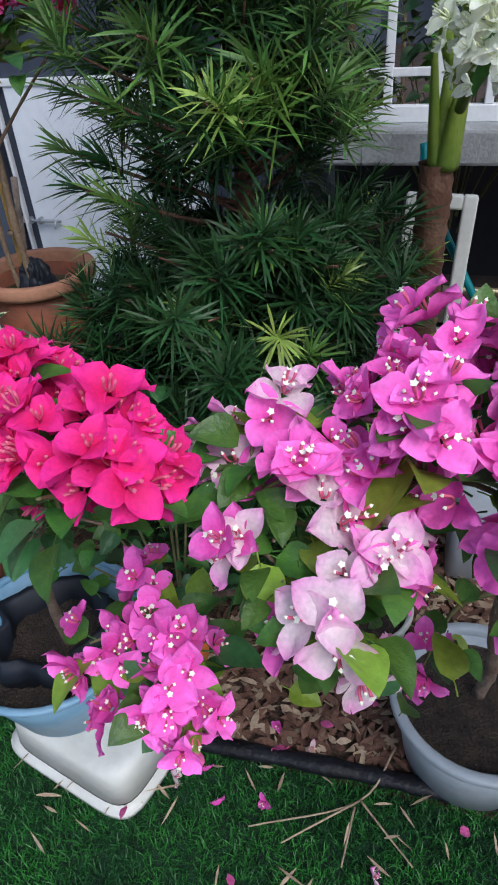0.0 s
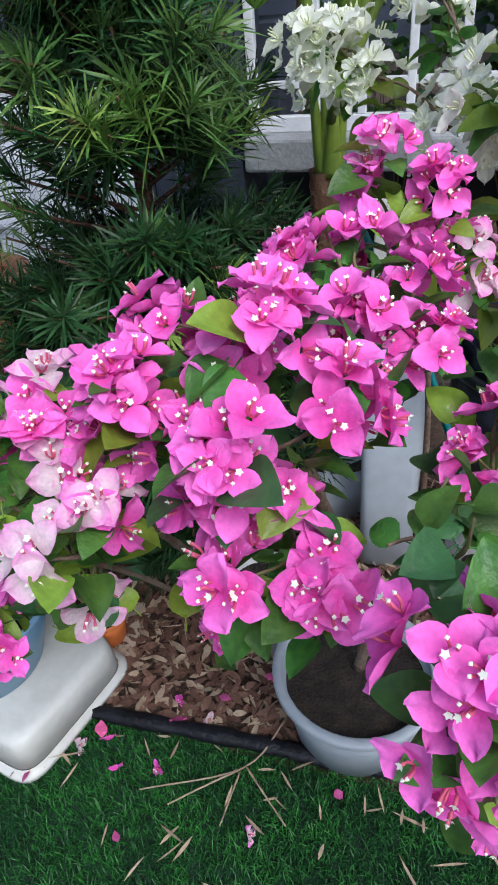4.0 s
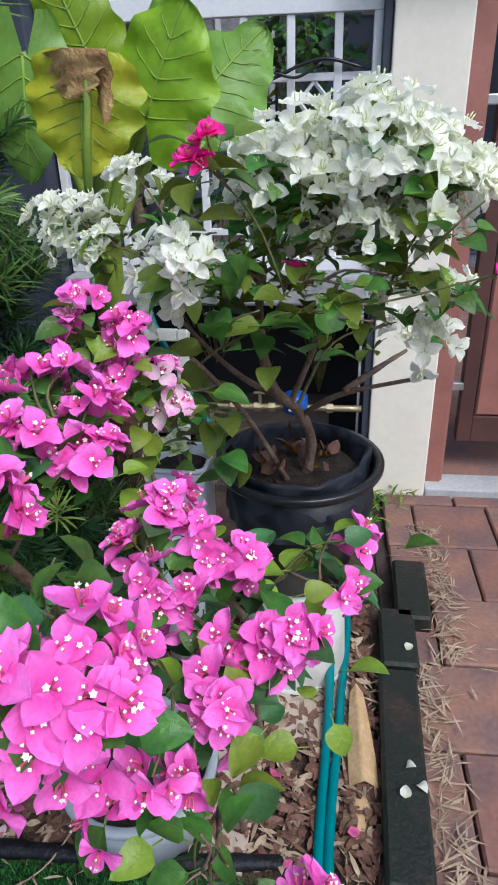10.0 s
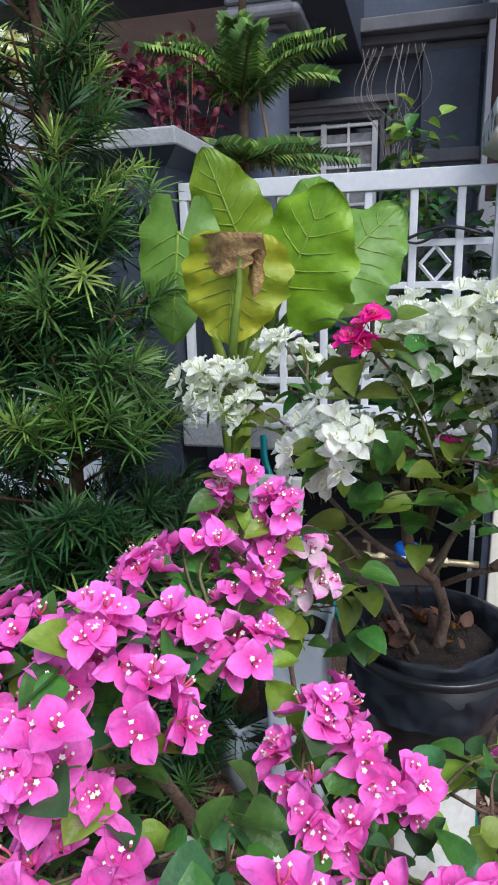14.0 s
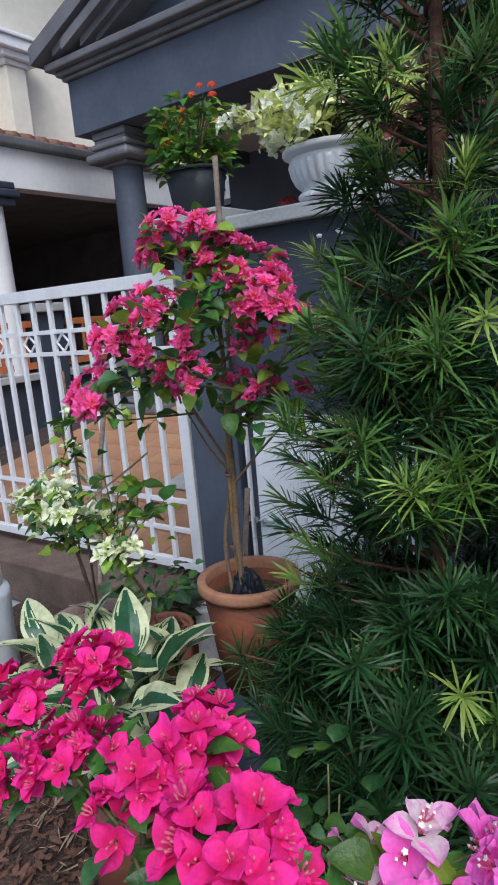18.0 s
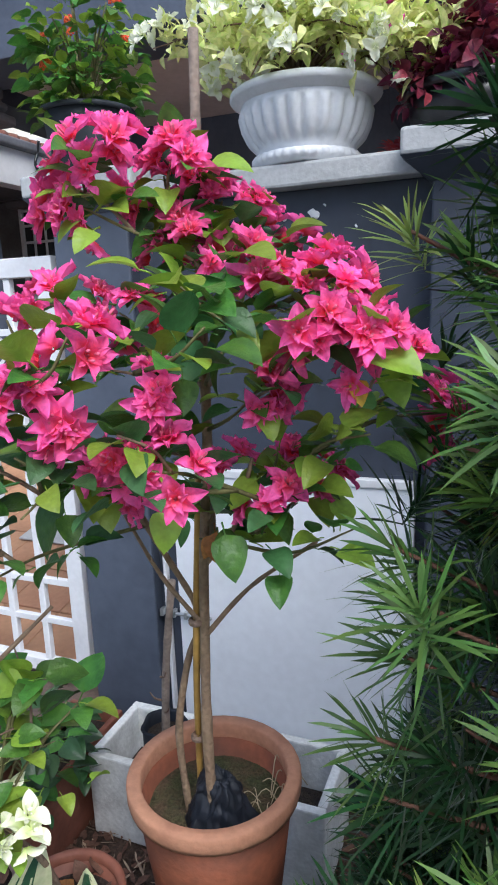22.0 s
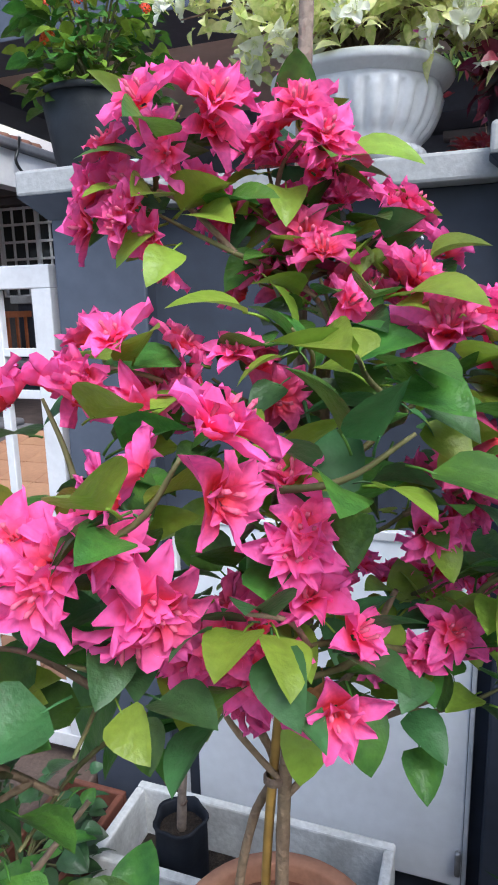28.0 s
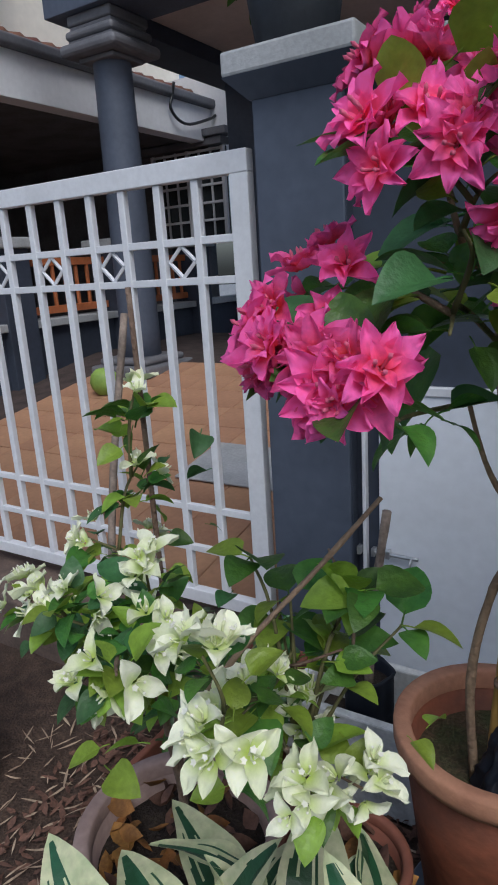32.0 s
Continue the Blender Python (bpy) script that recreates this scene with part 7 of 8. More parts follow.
# ---- pots on top of the wall ----
pot("plant_pot", (-1.85, 2.42, 2.023), 0.15, 0.20, M["bucket_dark"], "charcoal plastic pot on the gate pillar cap", taper=0.72, rim=0.01, rim_h=0.014)
lan = leaf_clump("lantana", (-1.85, 2.42, 2.19), 420, 0.17, 0.0, 0.31, ("leaf", "leaf", "young"), "small lantana bush with orange red flower heads", 81, 0.95)
fl = []
for q in range(26):
    a = q * 2.399
    h = 1 - q / 26 * 1.1
    rr = math.sqrt(max(0, 1 - h * h)) * 0.018
    c = Vector((rr * math.cos(a), rr * math.sin(a), h * 0.014))
    n = c.normalized()
    s = n.orthogonal().normalized() * 0.0055
    t = n.cross(s)
    fl.append(([c + s, c + t, c - s, c - t, c + n * 0.002], [(0, 1, 4), (1, 2, 4), (2, 3, 4), (3, 0, 4)]))
head = mesh_of("flower_head", *join_data(fl), (M["lantana"],))
rng = random.Random(83)
for x, y, z in ((-1.93, 2.34, 2.42), (-1.90, 2.30, 2.33), (-1.80, 2.30, 2.40), (-1.76, 2.33, 2.50), (-1.72, 2.34, 2.53), (-1.70, 2.40, 2.54), (-1.66, 2.36, 2.38), (-1.86, 2.38, 2.47), (-1.74, 2.45, 2.52)):
    put("flower_head", head, lan, aim(Vector((x, y, z)), (x + 1.81, y - 2.6, 0.3), 0, rng.uniform(0.8, 1.15)))
flute = lambda a, z: 1 + (0.085 * abs(math.sin(14 * a)) - 0.05) * min(1.0, max(0.0, (z - 0.065) / 0.02)) * min(1.0, max(0.0, (0.205 - z) / 0.015))
beads = lambda a, z: 1 + (0.045 * abs(math.sin(18 * a)) - 0.02) * (1 if 0.012 < z < 0.05 else 0)
urn = thing("urn_planter", (-1.145, 2.42, 1.981), "fluted white plastic urn planter on the wall coping", "planter")
part("body", lathe("body", dense([(0.158, 0.048), (0.165, 0.066), (0.190, 0.10), (0.206, 0.14), (0.214, 0.18), (0.216, 0.208), (0.212, 0.222), (0.208, 0.24), (0.192, 0.24), (0.195, 0.2), (0.16, 0.07)], 3), 168, flute), M["urn"], urn)
part("base_ring", lathe("base_ring", dense([(0.150, 0.0), (0.166, 0.002), (0.172, 0.012), (0.178, 0.024), (0.178, 0.036), (0.170, 0.047), (0.150, 0.052)], 2), 168, beads), M["urn"], urn)
part("rim", lathe("rim", [(0.192, 0.222), (0.220, 0.224), (0.226, 0.236), (0.242, 0.240), (0.248, 0.25), (0.246, 0.264), (0.236, 0.272), (0.2, 0.272), (0.192, 0.262), (0.192, 0.222)], 56), M["urn"], urn)
part("soil", disc("soil", 0.192, 0.235), M["soil"], urn)
urn.scale = (0.84, 0.84, 0.73)
VL = [leaf_mesh("leaf", 0.046 * s, 0.022 * s, lance, cup=0.15, droop=d, fold=0.3, rows=5, cols=2, mats=(M["variegated"],), stalk=0.006) for s, d in ((1, 0.3), (1.2, 0.5), (0.8, 0.1))]


def twiggy(name, foot, tips, leaves, label, seed, meshes, n_leaf, flower=None, reach=0.06, limit=130, up=0.0):
    p = thing(name, foot, label, "flowering shrub")
    rng = random.Random(seed)
    base = Vector(foot)
    foliage = []
    for x, y, z, k in tips:
        tip = Vector((x, y, z))
        mid = base.lerp(tip, 0.55) + Vector((rng.uniform(-0.03, 0.03), rng.uniform(-0.03, 0.03), 0.06))
        world_part("branch", tube("branch", [base, mid, tip], 0.005, 0.0015, 5, 0.2, 4), M["bark"], p)
        for i in range(n_leaf):
            t = rng.uniform(0.35, 1.05)
            on = base.lerp(mid, t * 2) if t < 0.5 else mid.lerp(tip, t * 2 - 1)
            d = Vector((rng.gauss(0, 1), rng.gauss(0, 1), rng.gauss(0, 0.8) + up)).normalized()
            foliage.append((meshes[rng.randrange(len(meshes))], aim(on + d * rng.uniform(0, reach), d, rng.uniform(-1, 1), rng.uniform(0.7, 1.2), True)))
        if flower:
            for i in range(int(k)):
                d = Vector((rng.gauss(0, 1), rng.gauss(0, 1) - 0.6, rng.gauss(0, 1) + 0.5)).normalized()
                put("flower", F[flower][rng.randrange(6)], p, aim(tip + d * 0.05, d, rng.uniform(0, 6), rng.uniform(0.75, 1.0)))
    scatter("leaf", foliage, p, rng, limit)
    return p


rng = random.Random(91)
tips = [(-1.12 + 0.28 * math.cos(a) * k, 2.37 + 0.20 * math.sin(a) * k, 2.225 + 0.13 * (1 - k) + rng.uniform(-0.05, 0.07), 4) for a, k in ((rng.uniform(0, 6.28), rng.uniform(0.25, 1.05)) for _ in range(30))]
tips += [(-1.40, 2.30, 2.33, 4), (-1.46, 2.26, 2.31, 4), (-1.52, 2.26, 2.30, 5), (-1.30, 2.24, 2.22, 0), (-1.22, 2.20, 2.17, 0), (-1.36, 2.26, 2.24, 1), (-1.12, 2.19, 2.20, 0), (-1.25, 2.24, 2.34, 4), (-1.02, 2.25, 2.31, 4), (-1.16, 2.20, 2.29, 4), (-1.32, 2.21, 2.30, 4), (-1.08, 2.20, 2.27, 3)]
twiggy("bougainvillea", (-1.165, 2.42, 2.20), tips, 0, "cream variegated bougainvillea with white flowers in the urn", 92, VL, 36, "snow", up=1.1)
pot("plant_pot", (-0.715, 2.44, 2.015), 0.175, 0.12, M["black_plastic"], "wide black plastic bowl on the wall pillar", taper=0.8, rim=0.01, rim_h=0.02)
PU = [leaf_mesh("leaf", 0.044, 0.030, heart, cup=0.15, droop=0.35, fold=0.3, rows=5, cols=2, wave=0.05, mats=(M["purple"],), stalk=0.006)]
rng = random.Random(95)
twiggy("coleus", (-0.71, 2.44, 2.11), [(-0.66 + 0.20 * math.cos(a) * k, 2.40 + 0.19 * math.sin(a) * k, 2.13 + 0.10 * (1 - k) + rng.uniform(-0.04, 0.06), 0) for a, k in ((rng.uniform(0, 6.28), rng.uniform(0.2, 1.0)) for _ in range(24))], 0, "purple red coleus spilling over the black bowl", 96, PU, 62, None, 0.06)
twiggy("bougainvillea", (-0.85, 2.50, 2.10), [(-0.84 + 0.20 * math.cos(a) * k, 2.33 + 0.10 * math.sin(a) * k, 2.22 + rng.uniform(-0.07, 0.12), 1 if rng.random() < 0.35 else 0) for a, k in ((rng.uniform(0, 6.28), rng.uniform(0.2, 1.0)) for _ in range(18))], 0, "yellow green variegated bush with a few mauve flowers", 97, VL, 44, "mauve", up=0.9)
MR = [leaf_mesh("leaf", 0.035, 0.014, lance, cup=0.2, droop=0.2, fold=0.4, rows=4, cols=2, mats=(M["maroon"],))]
for k, (x, y) in enumerate(((-0.86, 2.40), (-1.36, 2.40), (-0.90, 2.42))):
    ros = thing("succulent", (x, y, 1.981), "small maroon rosette plant on the coping", "succulent")
    rng = random.Random(100 + k)
    for i in range(34):
        a = i * 2.399
        part("leaf", MR[0], None, ros, "", aim(Vector((0.02 * math.cos(a), 0.02 * math.sin(a), 0.012 + 0.02 * i / 34)), (math.cos(a), math.sin(a), 0.2 + i / 34), 0, 1.2 - 0.4 * i / 34, True))

# ---- behind the fence: young pine, shrubs, red foliage ----
pine = thing("norfolk_pine", (-0.50, 3.6, 0.4), "young norfolk pine with drooping whorled boughs", "tree")
world_part("trunk", tube("trunk", [Vector((-0.50, 3.6, 0.4)), Vector((-0.49, 3.6, 1.8)), Vector((-0.47, 3.6, 3.2))], 0.035, 0.022, 9, 0.3), M["bark"], pine)
rng = random.Random(111)
for zc, n, L, rise in ((2.08, 7, 0.6, 0.02), (2.36, 7, 0.58, 0.30), (2.44, 5, 0.42, 0.42), (2.95, 6, 0.4, 0.3), (1.5, 6, 0.6, -0.05)):
    for b in range(n):
        a = 2 * math.pi * b / n + rng.uniform(-0.2, 0.2) + zc
        out = Vector((math.cos(a), math.sin(a), 0))
        root = Vector((-0.49, 3.6, zc))
        end = root + out * L + Vector((0, 0, rise * L * 1.2 - 0.02))
        mid = root.lerp(end, 0.5) + Vector((0, 0, 0.07 * L * (1 if rise > 0.1 else 0.6) + rise * 0.12))
        line = curve_points([root, mid, end], 14)
        verts, faces, slots = [], [], []
        for i, q in enumerate(line[2:]):
            side_v = out.cross(Vector((0, 0, 1)))
            for sgn in (1, -1):
                for u in range(2):
                    d = (side_v * sgn + out * 0.5 + Vector((0, 0, 0.25 if u else -0.1))).normalized()
                    lg = 0.16 * (1 - 0.6 * i / len(line)) * rng.uniform(0.8, 1.1)
                    w = Vector((0, 0, 0.012)) if u else out * 0.012
                    o = len(verts)
                    tip = q + d * lg + Vector((0, 0, 0.02 - 0.05 * (u == 0)))
                    midp = q + d * (lg * 0.5) + Vector((0, 0, 0.012))
                    verts.extend((q - w * 0.6, q + w * 0.6, midp + w, midp - w, tip))
                    faces.extend(((o, o + 1, o + 2, o + 3), (o + 3, o + 2, o + 4)))
                    slots.extend((0, 1 if rng.random() < 0.3 else 0))
        bough = world_part("bough", mesh_of("bough", *tube_data([root, mid, end], 0.011, 0.004, 6), smooth=True), M["twig"], pine)
        part("needles", mesh_of("needles", verts, faces, (M["pod_mid"], M["pod_young"]), slots), None, bough)
prop = thing("stake", (-0.2, 3.5, 0.4), "brown cane leaning against the young pine", "plant stake")
world_part("cane", tube("cane", [Vector((-0.20, 3.45, 0.5)), Vector((-0.28, 3.5, 1.8)), Vector((-0.45, 3.55, 2.75))], 0.010, 0.008, 7), M["bark_pale"], prop)
leaf_clump("shrub", (0.55, 2.75, 0.3), 420, 0.24, 0.55, 1.52, ("dark", "dark", "leaf"), "dark leafy shrub climbing behind the white fence", 121, 1.3, "shrub", 0.7)
leaf_clump("shrub", (0.42, 3.0, 0.3), 110, 0.12, 1.2, 1.85, ("leaf", "young", "dark"), "upright green shrub behind the white fence", 122, 1.3, "shrub", 0.7)
leaf_clump("shrub", (0.05, 2.85, 0.3), 300, 0.38, 0.5, 1.1, ("dark", "leaf", "dark"), "dark green potted plants behind the fence", 123, 1.4, "shrub", 0.6)
RF = [leaf_mesh("leaf", 0.06, 0.03, lance, cup=0.15, droop=0.35, fold=0.3, rows=5, cols=2, mats=(M["purple"],), stalk=0.006)]
rng = random.Random(125)
twiggy("red_leaf_shrub", (-0.75, 3.3, 1.2), [(-0.70 + 0.24 * math.cos(a) * k, 3.25 + 0.24 * math.sin(a) * k, 2.34 + rng.uniform(-0.22, 0.22), 0) for a, k in ((rng.uniform(0, 6.28), rng.uniform(0.2, 1.0)) for _ in range(16))], 0, "red leaved shrub beside the porch column", 126, RF, 26, None, 0.09)
rp = thing("planter_box", (-0.75, 3.3, 0.4), "dark planter behind the middle pillar", "planter")
part("box", box_mesh("box", 0.5, 0.4, 0.85, 0.01), M["wall_dark"], rp)


# ---- hose, litter, turf ----
hose = thing("garden_hose", (0.60, 0.7, 0.0), "teal garden hose lying doubled along the brick edge", "garden hose")
world_part("hose_line", tube("hose_line", [Vector((0.585, 0.05, 0.014)), Vector((0.586, 0.45, 0.014)), Vector((0.594, 0.78, 0.016)), Vector((0.612, 1.1, 0.03)), Vector((0.618, 1.32, 0.09))], 0.0125, 0.0125, 12, steps=8), M["hose"], hose)
world_part("hose_line", tube("hose_line", [Vector((0.612, 0.05, 0.014)), Vector((0.612, 0.45, 0.014)), Vector((0.618, 0.80, 0.016)), Vector((0.645, 1.15, 0.02)), Vector((0.655, 1.6, 0.02)), Vector((0.42, 1.75, 0.03)), Vector((0.25, 1.9, 0.35)), Vector((-0.02, 2.05, 0.80)), Vector((-0.06, 2.1, 0.95))], 0.0125, 0.0125, 12, steps=8), M["hose"], hose)
edging = thing("garden_edging", (-0.2, 0.68, 0.0), "black plastic garden edging strip between turf and bed", "garden edging")
line = [Vector((-2.6, 0.60, 0.012)), Vector((-0.8, 0.655, 0.014)), Vector((-0.40, 0.672, 0.016)), Vector((-0.05, 0.685, 0.02)), Vector((0.15, 0.69, 0.014)), Vector((0.33, 0.70, 0.014)), Vector((0.52, 0.72, 0.012))]
v, f = tube_data(line, 0.022, 0.018, 10, 0.25, 10, 0.8)
world_part("strip", mesh_of("strip", v, f, smooth=True), M["sheeting"], edging)
for x, y, w, l, turn in ((0.555, 1.20, 0.24, 0.33, 2), (0.375, 0.86, 0.13, 0.34, -4)):
    t = thing("floor_tile", (x, y, 0.0), "pale beige paving tile laid on the earth", "tile")
    part("slab", box_mesh("slab", w, l, 0.012, 0.002), M["slab"], t)
    t.rotation_euler = (0, 0, radians(turn))
sh = thing("bamboo_sheath", (0.70, 1.04, 0.02), "dry tan bamboo sheath lying beside the hose", "dry leaf")
part("blade", leaf_mesh("blade", 0.30, 0.075, lambda t: min(1, 1.25 - t) ** 0.6 * 0.95 if t < 0.98 else 0.03, cup=0.04, droop=0.0, fold=-0.7, rows=12, cols=8, mats=(M["sheath"],)), None, sh, "", pose(0, -0.13, 0.025, 0, 0, 2))
for x, y, s in ((0.69, 0.85, 0.55), (0.685, 0.80, 0.5)):
    piece = thing("bamboo_sheath", (x, y, 0.012), "broken piece of dry bamboo sheath", "dry leaf")
    part("blade", leaf_mesh("blade", 0.09, 0.07, lambda t: 0.8 + 0.2 * math.sin(t * 3), cup=0.05, droop=0, fold=-0.6, rows=5, cols=6, mats=(M["sheath"],)), None, piece)


def litter(name, region, n, length, width, mat, label, seed, bed=0.0, curl=0.5, dense=None, kind="stuff"):
    rng = random.Random(seed)
    data = []
    for i in range(n):
        while True:
            x, y = rng.uniform(region[0], region[1]), rng.uniform(region[2], region[3])
            if dense is None or rng.random() < dense(x, y):
                break
        L, w, a = length * rng.uniform(0.5, 1.35), width * rng.uniform(0.6, 1.3), rng.uniform(0, 6.28)
        z = bed + rng.uniform(0.002, 0.02)
        c, s = math.cos(a), math.sin(a)
        tilt_z, bend = rng.uniform(-0.25, 0.25), rng.uniform(-curl, curl)
        pts = []
        for t, h in ((0, 0.12), (0.3, 0.9), (0.65, 0.8), (1, 0.05)):
            for sg in (-1, 1):
                u, v = (t - 0.5) * L, sg * h * w / 2
                zz = z + u * tilt_z + bend * w * (0.6 if sg > 0 else -0.2) + 0.15 * L * math.sin(math.pi * t) * bend
                pts.append((x + c * u - s * v, y + s * u + c * v, max(bed + 0.001, zz)))
        data.append((pts, [(0, 1, 3, 2), (2, 3, 5, 4), (4, 5, 7, 6)]))
    return tagged(part(name, mesh_of(name, *join_data(data)), M[mat], None), label, "leaf litter", "", kind)


litter("leaf_litter", (-0.62, 0.74, 0.70, 1.7), 4200, 0.043, 0.017, "dry", "brown dry leaves covering the earth bed", 131)
litter("leaf_litter", (-2.4, -0.6, 0.75, 2.2), 2600, 0.046, 0.018, "dry", "brown dry leaves under the pots by the gate", 132)
litter("leaf_litter", (-0.5, 0.72, 0.70, 1.6), 900, 0.05, 0.018, "straw", "pale tan dry leaves on the earth bed", 139)
litter("straw_litter", (-0.5, 0.72, 0.70, 1.8), 330, 0.06, 0.006, "straw", "pale straw bits among the dry leaves", 133)
litter("straw_litter", (0.84, 1.12, 0.2, 2.1), 560, 0.075, 0.006, "straw", "dry bamboo leaves strewn along the bricks", 134, 0.002, 0.4, lambda x, y: max(0.015, 1 - abs(x - 0.895 - 0.09 * (y > 1.35)) / 0.075))
litter("straw_litter", (-2.6, -1.1, 0.9, 2.1), 700, 0.07, 0.007, "straw", "dry bamboo leaves on the earth beside the gate", 140)
litter("straw_litter", (0.63, 0.78, 0.2, 1.4), 170, 0.07, 0.007, "straw", "dry straw between hose and bricks", 135)
litter("straw_litter", (-0.75, 0.60, 0.36, 0.66), 60, 0.06, 0.006, "straw", "bits of straw fallen on the turf", 136, 0.018)
litter("fallen_petals", (-0.7, 0.75, 0.42, 1.1), 26, 0.03, 0.026, "litter_pink", "withered pink bracts fallen on the ground", 137, 0.018, 0.9)
for k, (x, y) in enumerate(((-0.41, 0.587), (-0.348, 0.614), (-0.217, 0.749), (-0.14, 0.714), (-0.304, 0.553), (-0.209, 0.582), (0.02, 0.50))):
    fallen = thing("fallen_flower", (x, y, 0.012), "wilted pink flower fallen on the ground", "flower")
    put("flower", F["mauve" if k % 3 else "pale_pink"][k % 6], fallen, aim(Vector((x, y, 0.018)), (math.cos(2.1 * k), math.sin(2.1 * k), 0.5), k, 0.72))
br = thing("dry_twig", (0.02, 0.62, 0.015), "forked dry yellow twig lying on the turf", "twig")
for a, b, c in (((0.04, 0.75, 0.035), (-0.024, 0.622, 0.03), (-0.23, 0.526, 0.025)), ((-0.024, 0.622, 0.03), (-0.10, 0.56, 0.03), (-0.16, 0.512, 0.025)), ((-0.03, 0.61, 0.03), (-0.035, 0.55, 0.03), (-0.04, 0.498, 0.025)), ((-0.02, 0.625, 0.03), (0.03, 0.58, 0.03), (0.09, 0.53, 0.025))):
    world_part("fork", tube("fork", [Vector(a), Vector(b), Vector(c)], 0.0026, 0.0018, 5), M["straw"], br)
rng = random.Random(141)
blades = []
verts, faces = [], []
for i in range(34000):
    if i < 28000:
        x, y = rng.uniform(-1.0, 0.70), rng.uniform(0.30, 0.675)
    else:
        x, y = rng.uniform(-2.6, 0.70), rng.uniform(-0.6, 0.66)
    a, h, lean_b = rng.uniform(0, 6.28), rng.uniform(0.012, 0.026), rng.uniform(0.1, 1.2)
    w = 0.0011
    c, s = math.cos(a), math.sin(a)
    t = rng.uniform(0, 6.28)
    ox, oy = math.cos(t) * lean_b * h, math.sin(t) * lean_b * h
    o = len(verts)
    verts.extend(((x - c * w, y - s * w, 0), (x + c * w, y + s * w, 0), (x + c * w + ox * 0.4, y + s * w + oy * 0.4, h * 0.6), (x - c * w + ox * 0.4, y - s * w + oy * 0.4, h * 0.6), (x + ox, y + oy, h)))
    faces.extend(((o, o + 1, o + 2, o + 3), (o + 3, o + 2, o + 4)))
tagged(part("turf_blades", mesh_of("turf_blades", verts, faces), M["grass"], None), "short green artificial grass blades", "grass", "", "stuff")


# ---- white frame, fruit, stick, weeds, fallen petals ----
old = thing("window_frame", (-0.02, 1.86, 0.0), "discarded white plastic window frame leaning behind the elephant ear", "window frame")
lean_m = Matrix.Translation((-0.02, 1.86, 0.0)) @ Matrix.Rotation(radians(2), 4, "Y") @ Matrix.Rotation(radians(-8), 4, "X")
for a, b, c, d in ((-0.10, -0.06, 0.0, 0.85), (0.06, 0.10, 0.0, 0.85), (-0.06, 0.06, 0.81, 0.85), (-0.06, 0.06, 0.0, 0.06), (-0.06, 0.06, 0.42, 0.45)):
    put("frame_bar", box(a, b, -0.02, 0.02, c, d, 0.006), old, lean_m, M["white_plastic"])
melon = thing("fruit", (-4.62, 4.35, 0.66), "yellow green round fruit lying by the porch column", "fruit")
part("flesh", lathe("flesh", [(0.012, -0.11), (0.06, -0.10), (0.10, -0.05), (0.115, 0.0), (0.10, 0.06), (0.06, 0.10), (0.012, 0.11)], 20, lambda a, z: 1 + 0.03 * math.cos(8 * a)), M["pod_young"], melon)
lath = thing("stick", (-2.52, 2.22, 0.0), "weathered brown lath leaning on the white gate", "stick")
world_part("rod", tube("rod", [Vector((-2.55, 2.10, 0.0)), Vector((-2.53, 2.19, 0.7)), Vector((-2.50, 2.325, 1.34))], 0.014, 0.013, 6, 0.15), M["grey_wood"], lath)
blade = [leaf_mesh("leaf", 0.07, 0.012, lance, cup=0.3, droop=0.4, fold=0.3, rows=4, cols=2, mats=(M[m],)) for m in ("leaf_young", "leaf")]
for cx, cy, n, seed in ((0.80, 2.20, 34, 161), (0.74, 2.05, 26, 162), (0.90, 2.27, 14, 163)):
    weed = thing("weed", (cx, cy, 0.0), "tuft of small green weeds by the cream pillar", "weed")
    rng = random.Random(seed)
    for i in range(n):
        a = rng.uniform(0, 6.28)
        put("leaf", blade[i % 2], weed, aim(Vector((cx + rng.gauss(0, 0.035), cy + rng.gauss(0, 0.03), rng.uniform(0.0, 0.04))), (math.cos(a), math.sin(a), rng.uniform(0.3, 1.6)), 0, rng.uniform(0.6, 1.2), True))
shed = [leaf_mesh("petal", 0.030, 0.026, heart, cup=0.4, droop=0.1, fold=0.4, mats=(M["snow"],))]
for x, y, z in ((0.80, 0.94, 0.062), (0.825, 0.90, 0.062), (0.79, 0.86, 0.062), (0.84, 1.33, 0.062), (0.60, 0.52, 0.022)):
    pt = thing("fallen_petal", (x, y, z), "white bract fallen on a blackened brick", "petal")
    part("petal", shed[0], None, pt, "", aim(Vector((0, 0, 0.003)), (x * 7 % 1 - 0.5, y * 9 % 1 - 0.5, 0.1), 0, 1, True))

wire = thing("cable", (0.4, 2.36, 1.48), "black cable tied along the white fence rail", "cable")
world_part("cord", tube("cord", [Vector((0.15, 2.355, 1.62)), Vector((0.27, 2.35, 1.575)), Vector((0.38, 2.35, 1.60)), Vector((0.47, 2.35, 1.635)), Vector((0.56, 2.35, 1.65)), Vector((0.68, 2.36, 1.62))], 0.006, 0.006, 6, 0.2), M["black_plastic"], wire)
world_part("cord", tube("cord", [Vector((0.33, 2.352, 1.63)), Vector((0.40, 2.345, 1.61)), Vector((0.46, 2.345, 1.60)), Vector((0.54, 2.35, 1.64))], 0.005, 0.005, 6, 0.2), M["black_plastic"], wire)

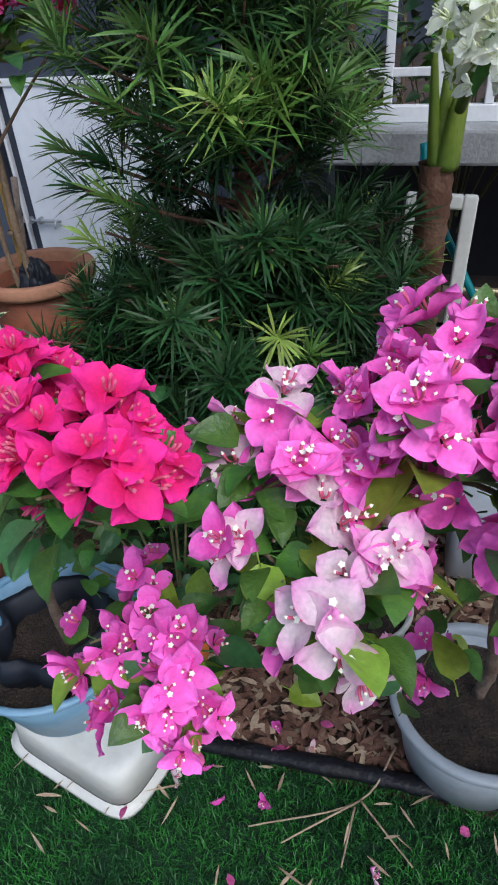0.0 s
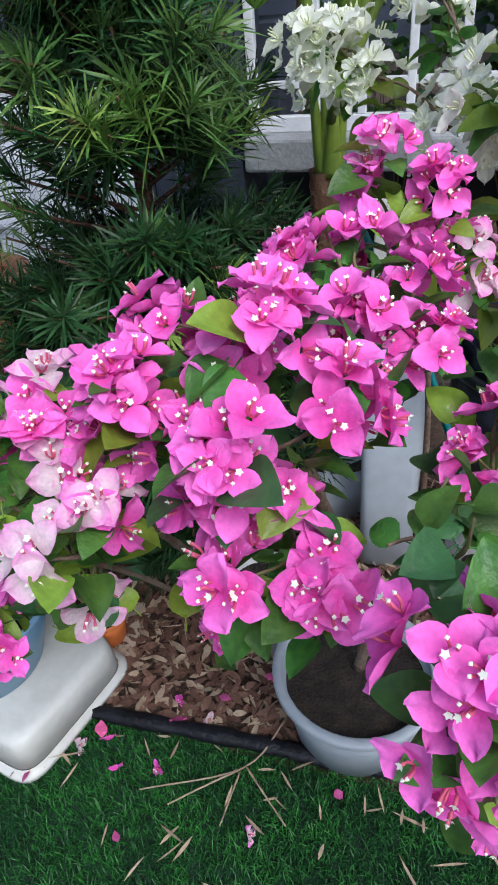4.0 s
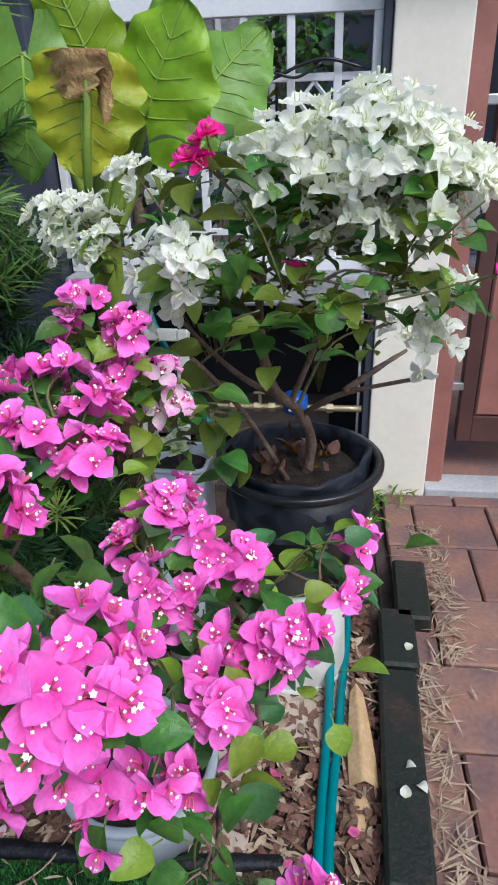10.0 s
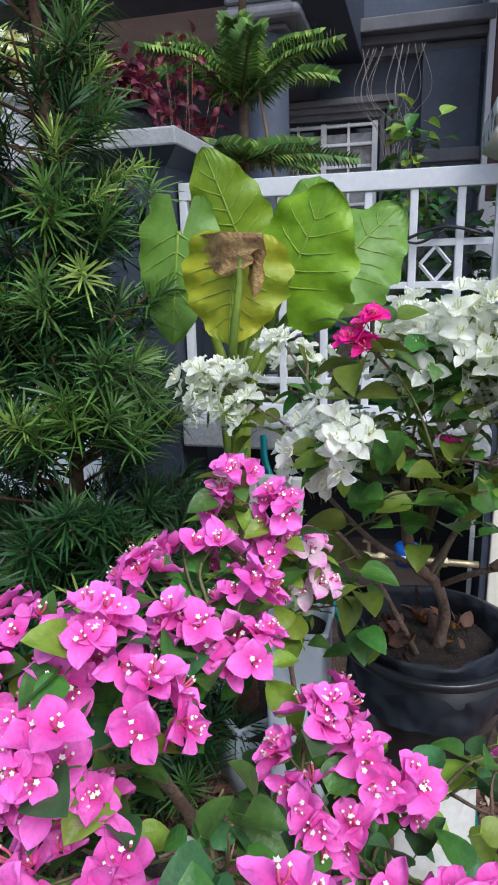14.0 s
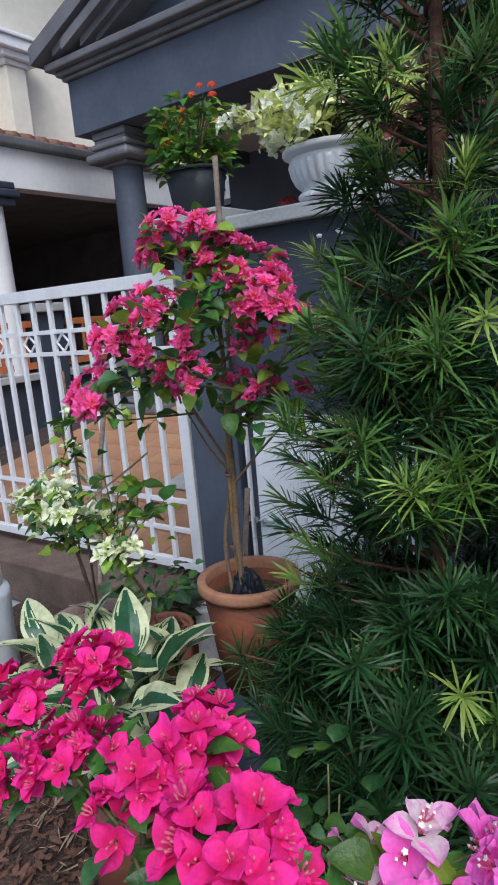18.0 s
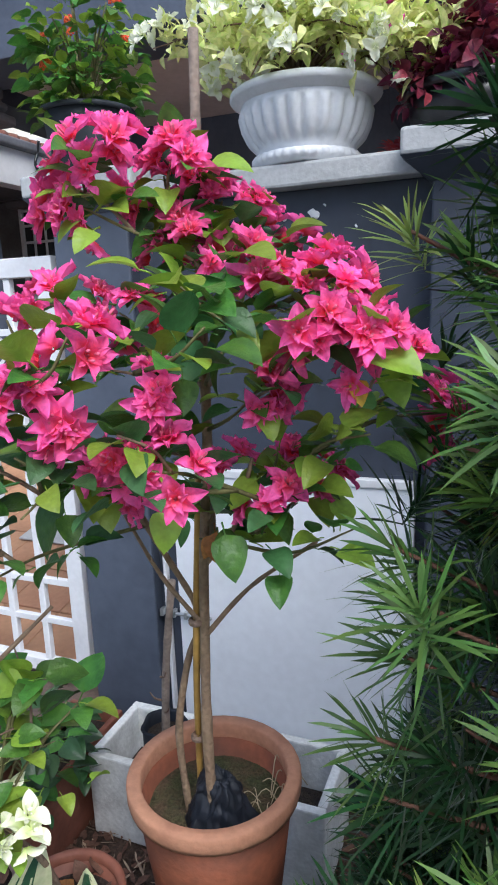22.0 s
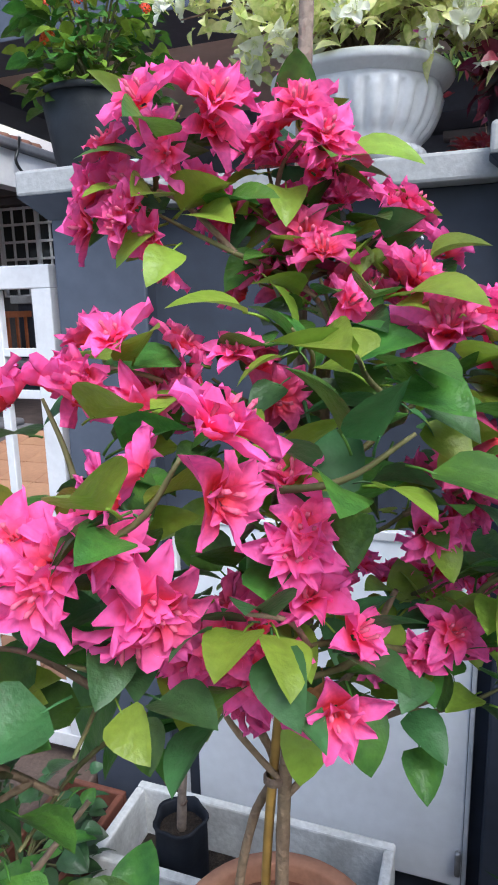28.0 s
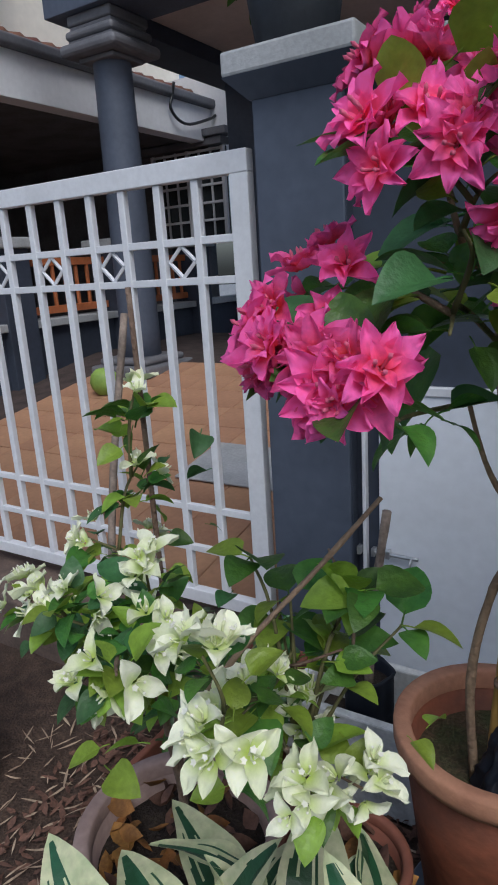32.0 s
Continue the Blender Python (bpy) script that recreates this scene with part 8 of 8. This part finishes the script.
for x, z, r in ((-1.105, 1.855, 0.014), (-1.195, 1.85, 0.011), (-1.075, 1.875, 0.004), (-0.99, 1.815, 0.004)):
    chip = lathe("paint_chip", [(r, 0.0), (r * 0.9, 0.002), (0.0005, 0.0022)], 11, lambda a, z: 1 + 0.3 * math.sin(2 * a + x * 9) + 0.15 * math.sin(5 * a))
    put("paint_chip", chip, bpy.data.objects["wall_front"], Matrix.Translation((x, 2.3448, z)) @ Matrix.Rotation(radians(90), 4, "X"), M["white_wall"], "white bare patch in the slate paint")

# ---- pieces of floors and edging ----
drive_tile = box_mesh("tile", 0.296, 0.296, 0.02, 0.003)
drive_floor = bpy.data.objects["driveway"]
tilt = Matrix.Rotation(math.atan(0.175), 4, "X")
for i in range(15):
    for j in range(9):
        x, y = -5.0 + 0.3 * i, 2.6 + 0.3 * j
        put("tile", drive_tile, drive_floor, Matrix.Translation((x, y, drive_height(x, y) - 0.012)) @ tilt, M["drive"])
white_patch = tagged(part("cement_patch", box(-3.1, -2.35, 3.3, 3.75, 0, 0.012, 0.004), M["cap"], None, "", Matrix.Translation((0, 0, drive_height(0, 3.3) - 3.3 * 0.1725 + 0.009)) @ Matrix.Rotation(math.atan(0.175), 4, "X")), "pale cement patch on the driveway tiles", "floor patch", "", "structure")
path = structure("paved_path", sheet(0.79, 6.0, -2.5, 2.33, -0.035, 20, 20), M["joint"], "brown stamped pavers of the neighbour's entrance", "pavement")
rng = random.Random(21)
pave = [box_mesh("paver", 0.372, 0.292, 0.035, 0.006), box_mesh("paver", 0.292, 0.292, 0.035, 0.006)]
half_paver = box_mesh("paver", 0.114, 0.292, 0.035, 0.006)
y = -0.75
row = 0
while y < 2.3:
    x = 0.835 + (0.12 if row % 2 else 0.0)
    if row % 2:
        put("paver", half_paver, path, Matrix.Translation((0.894, y + 0.15, -0.034)), M["paver"])
    while x < 2.9:
        k = rng.randrange(2)
        w = (0.38, 0.30)[k]
        put("paver", pave[k], path, Matrix.Translation((x + w / 2, y + 0.15, -0.034 + rng.uniform(-0.002, 0.002))), M["paver"])
        x += w
    y += 0.30
    row += 1
edge = thing("brick_edging", (0.8, 0.9, 0.0), "row of mossy blackened bricks edging the bed", "brick edging", "", "structure")
for x, y, w, l, mat, turn in ((0.785, 0.16, 0.105, 0.29, "red_brick", 1.5), (0.785, 0.495, 0.108, 0.325, "red_brick", 1.0), (0.797, 0.965, 0.106, 0.60, "brick", 2.2), (0.822, 1.40, 0.11, 0.245, "brick", 1.2), (0.885, 1.63, 0.112, 0.30, "brick", 2.0)):
    put("brick", box_mesh("brick", w, l, 0.075, 0.009), edge, Matrix.Translation((x, y, -0.015)) @ Matrix.Rotation(radians(-turn), 4, "Z"), M[mat])
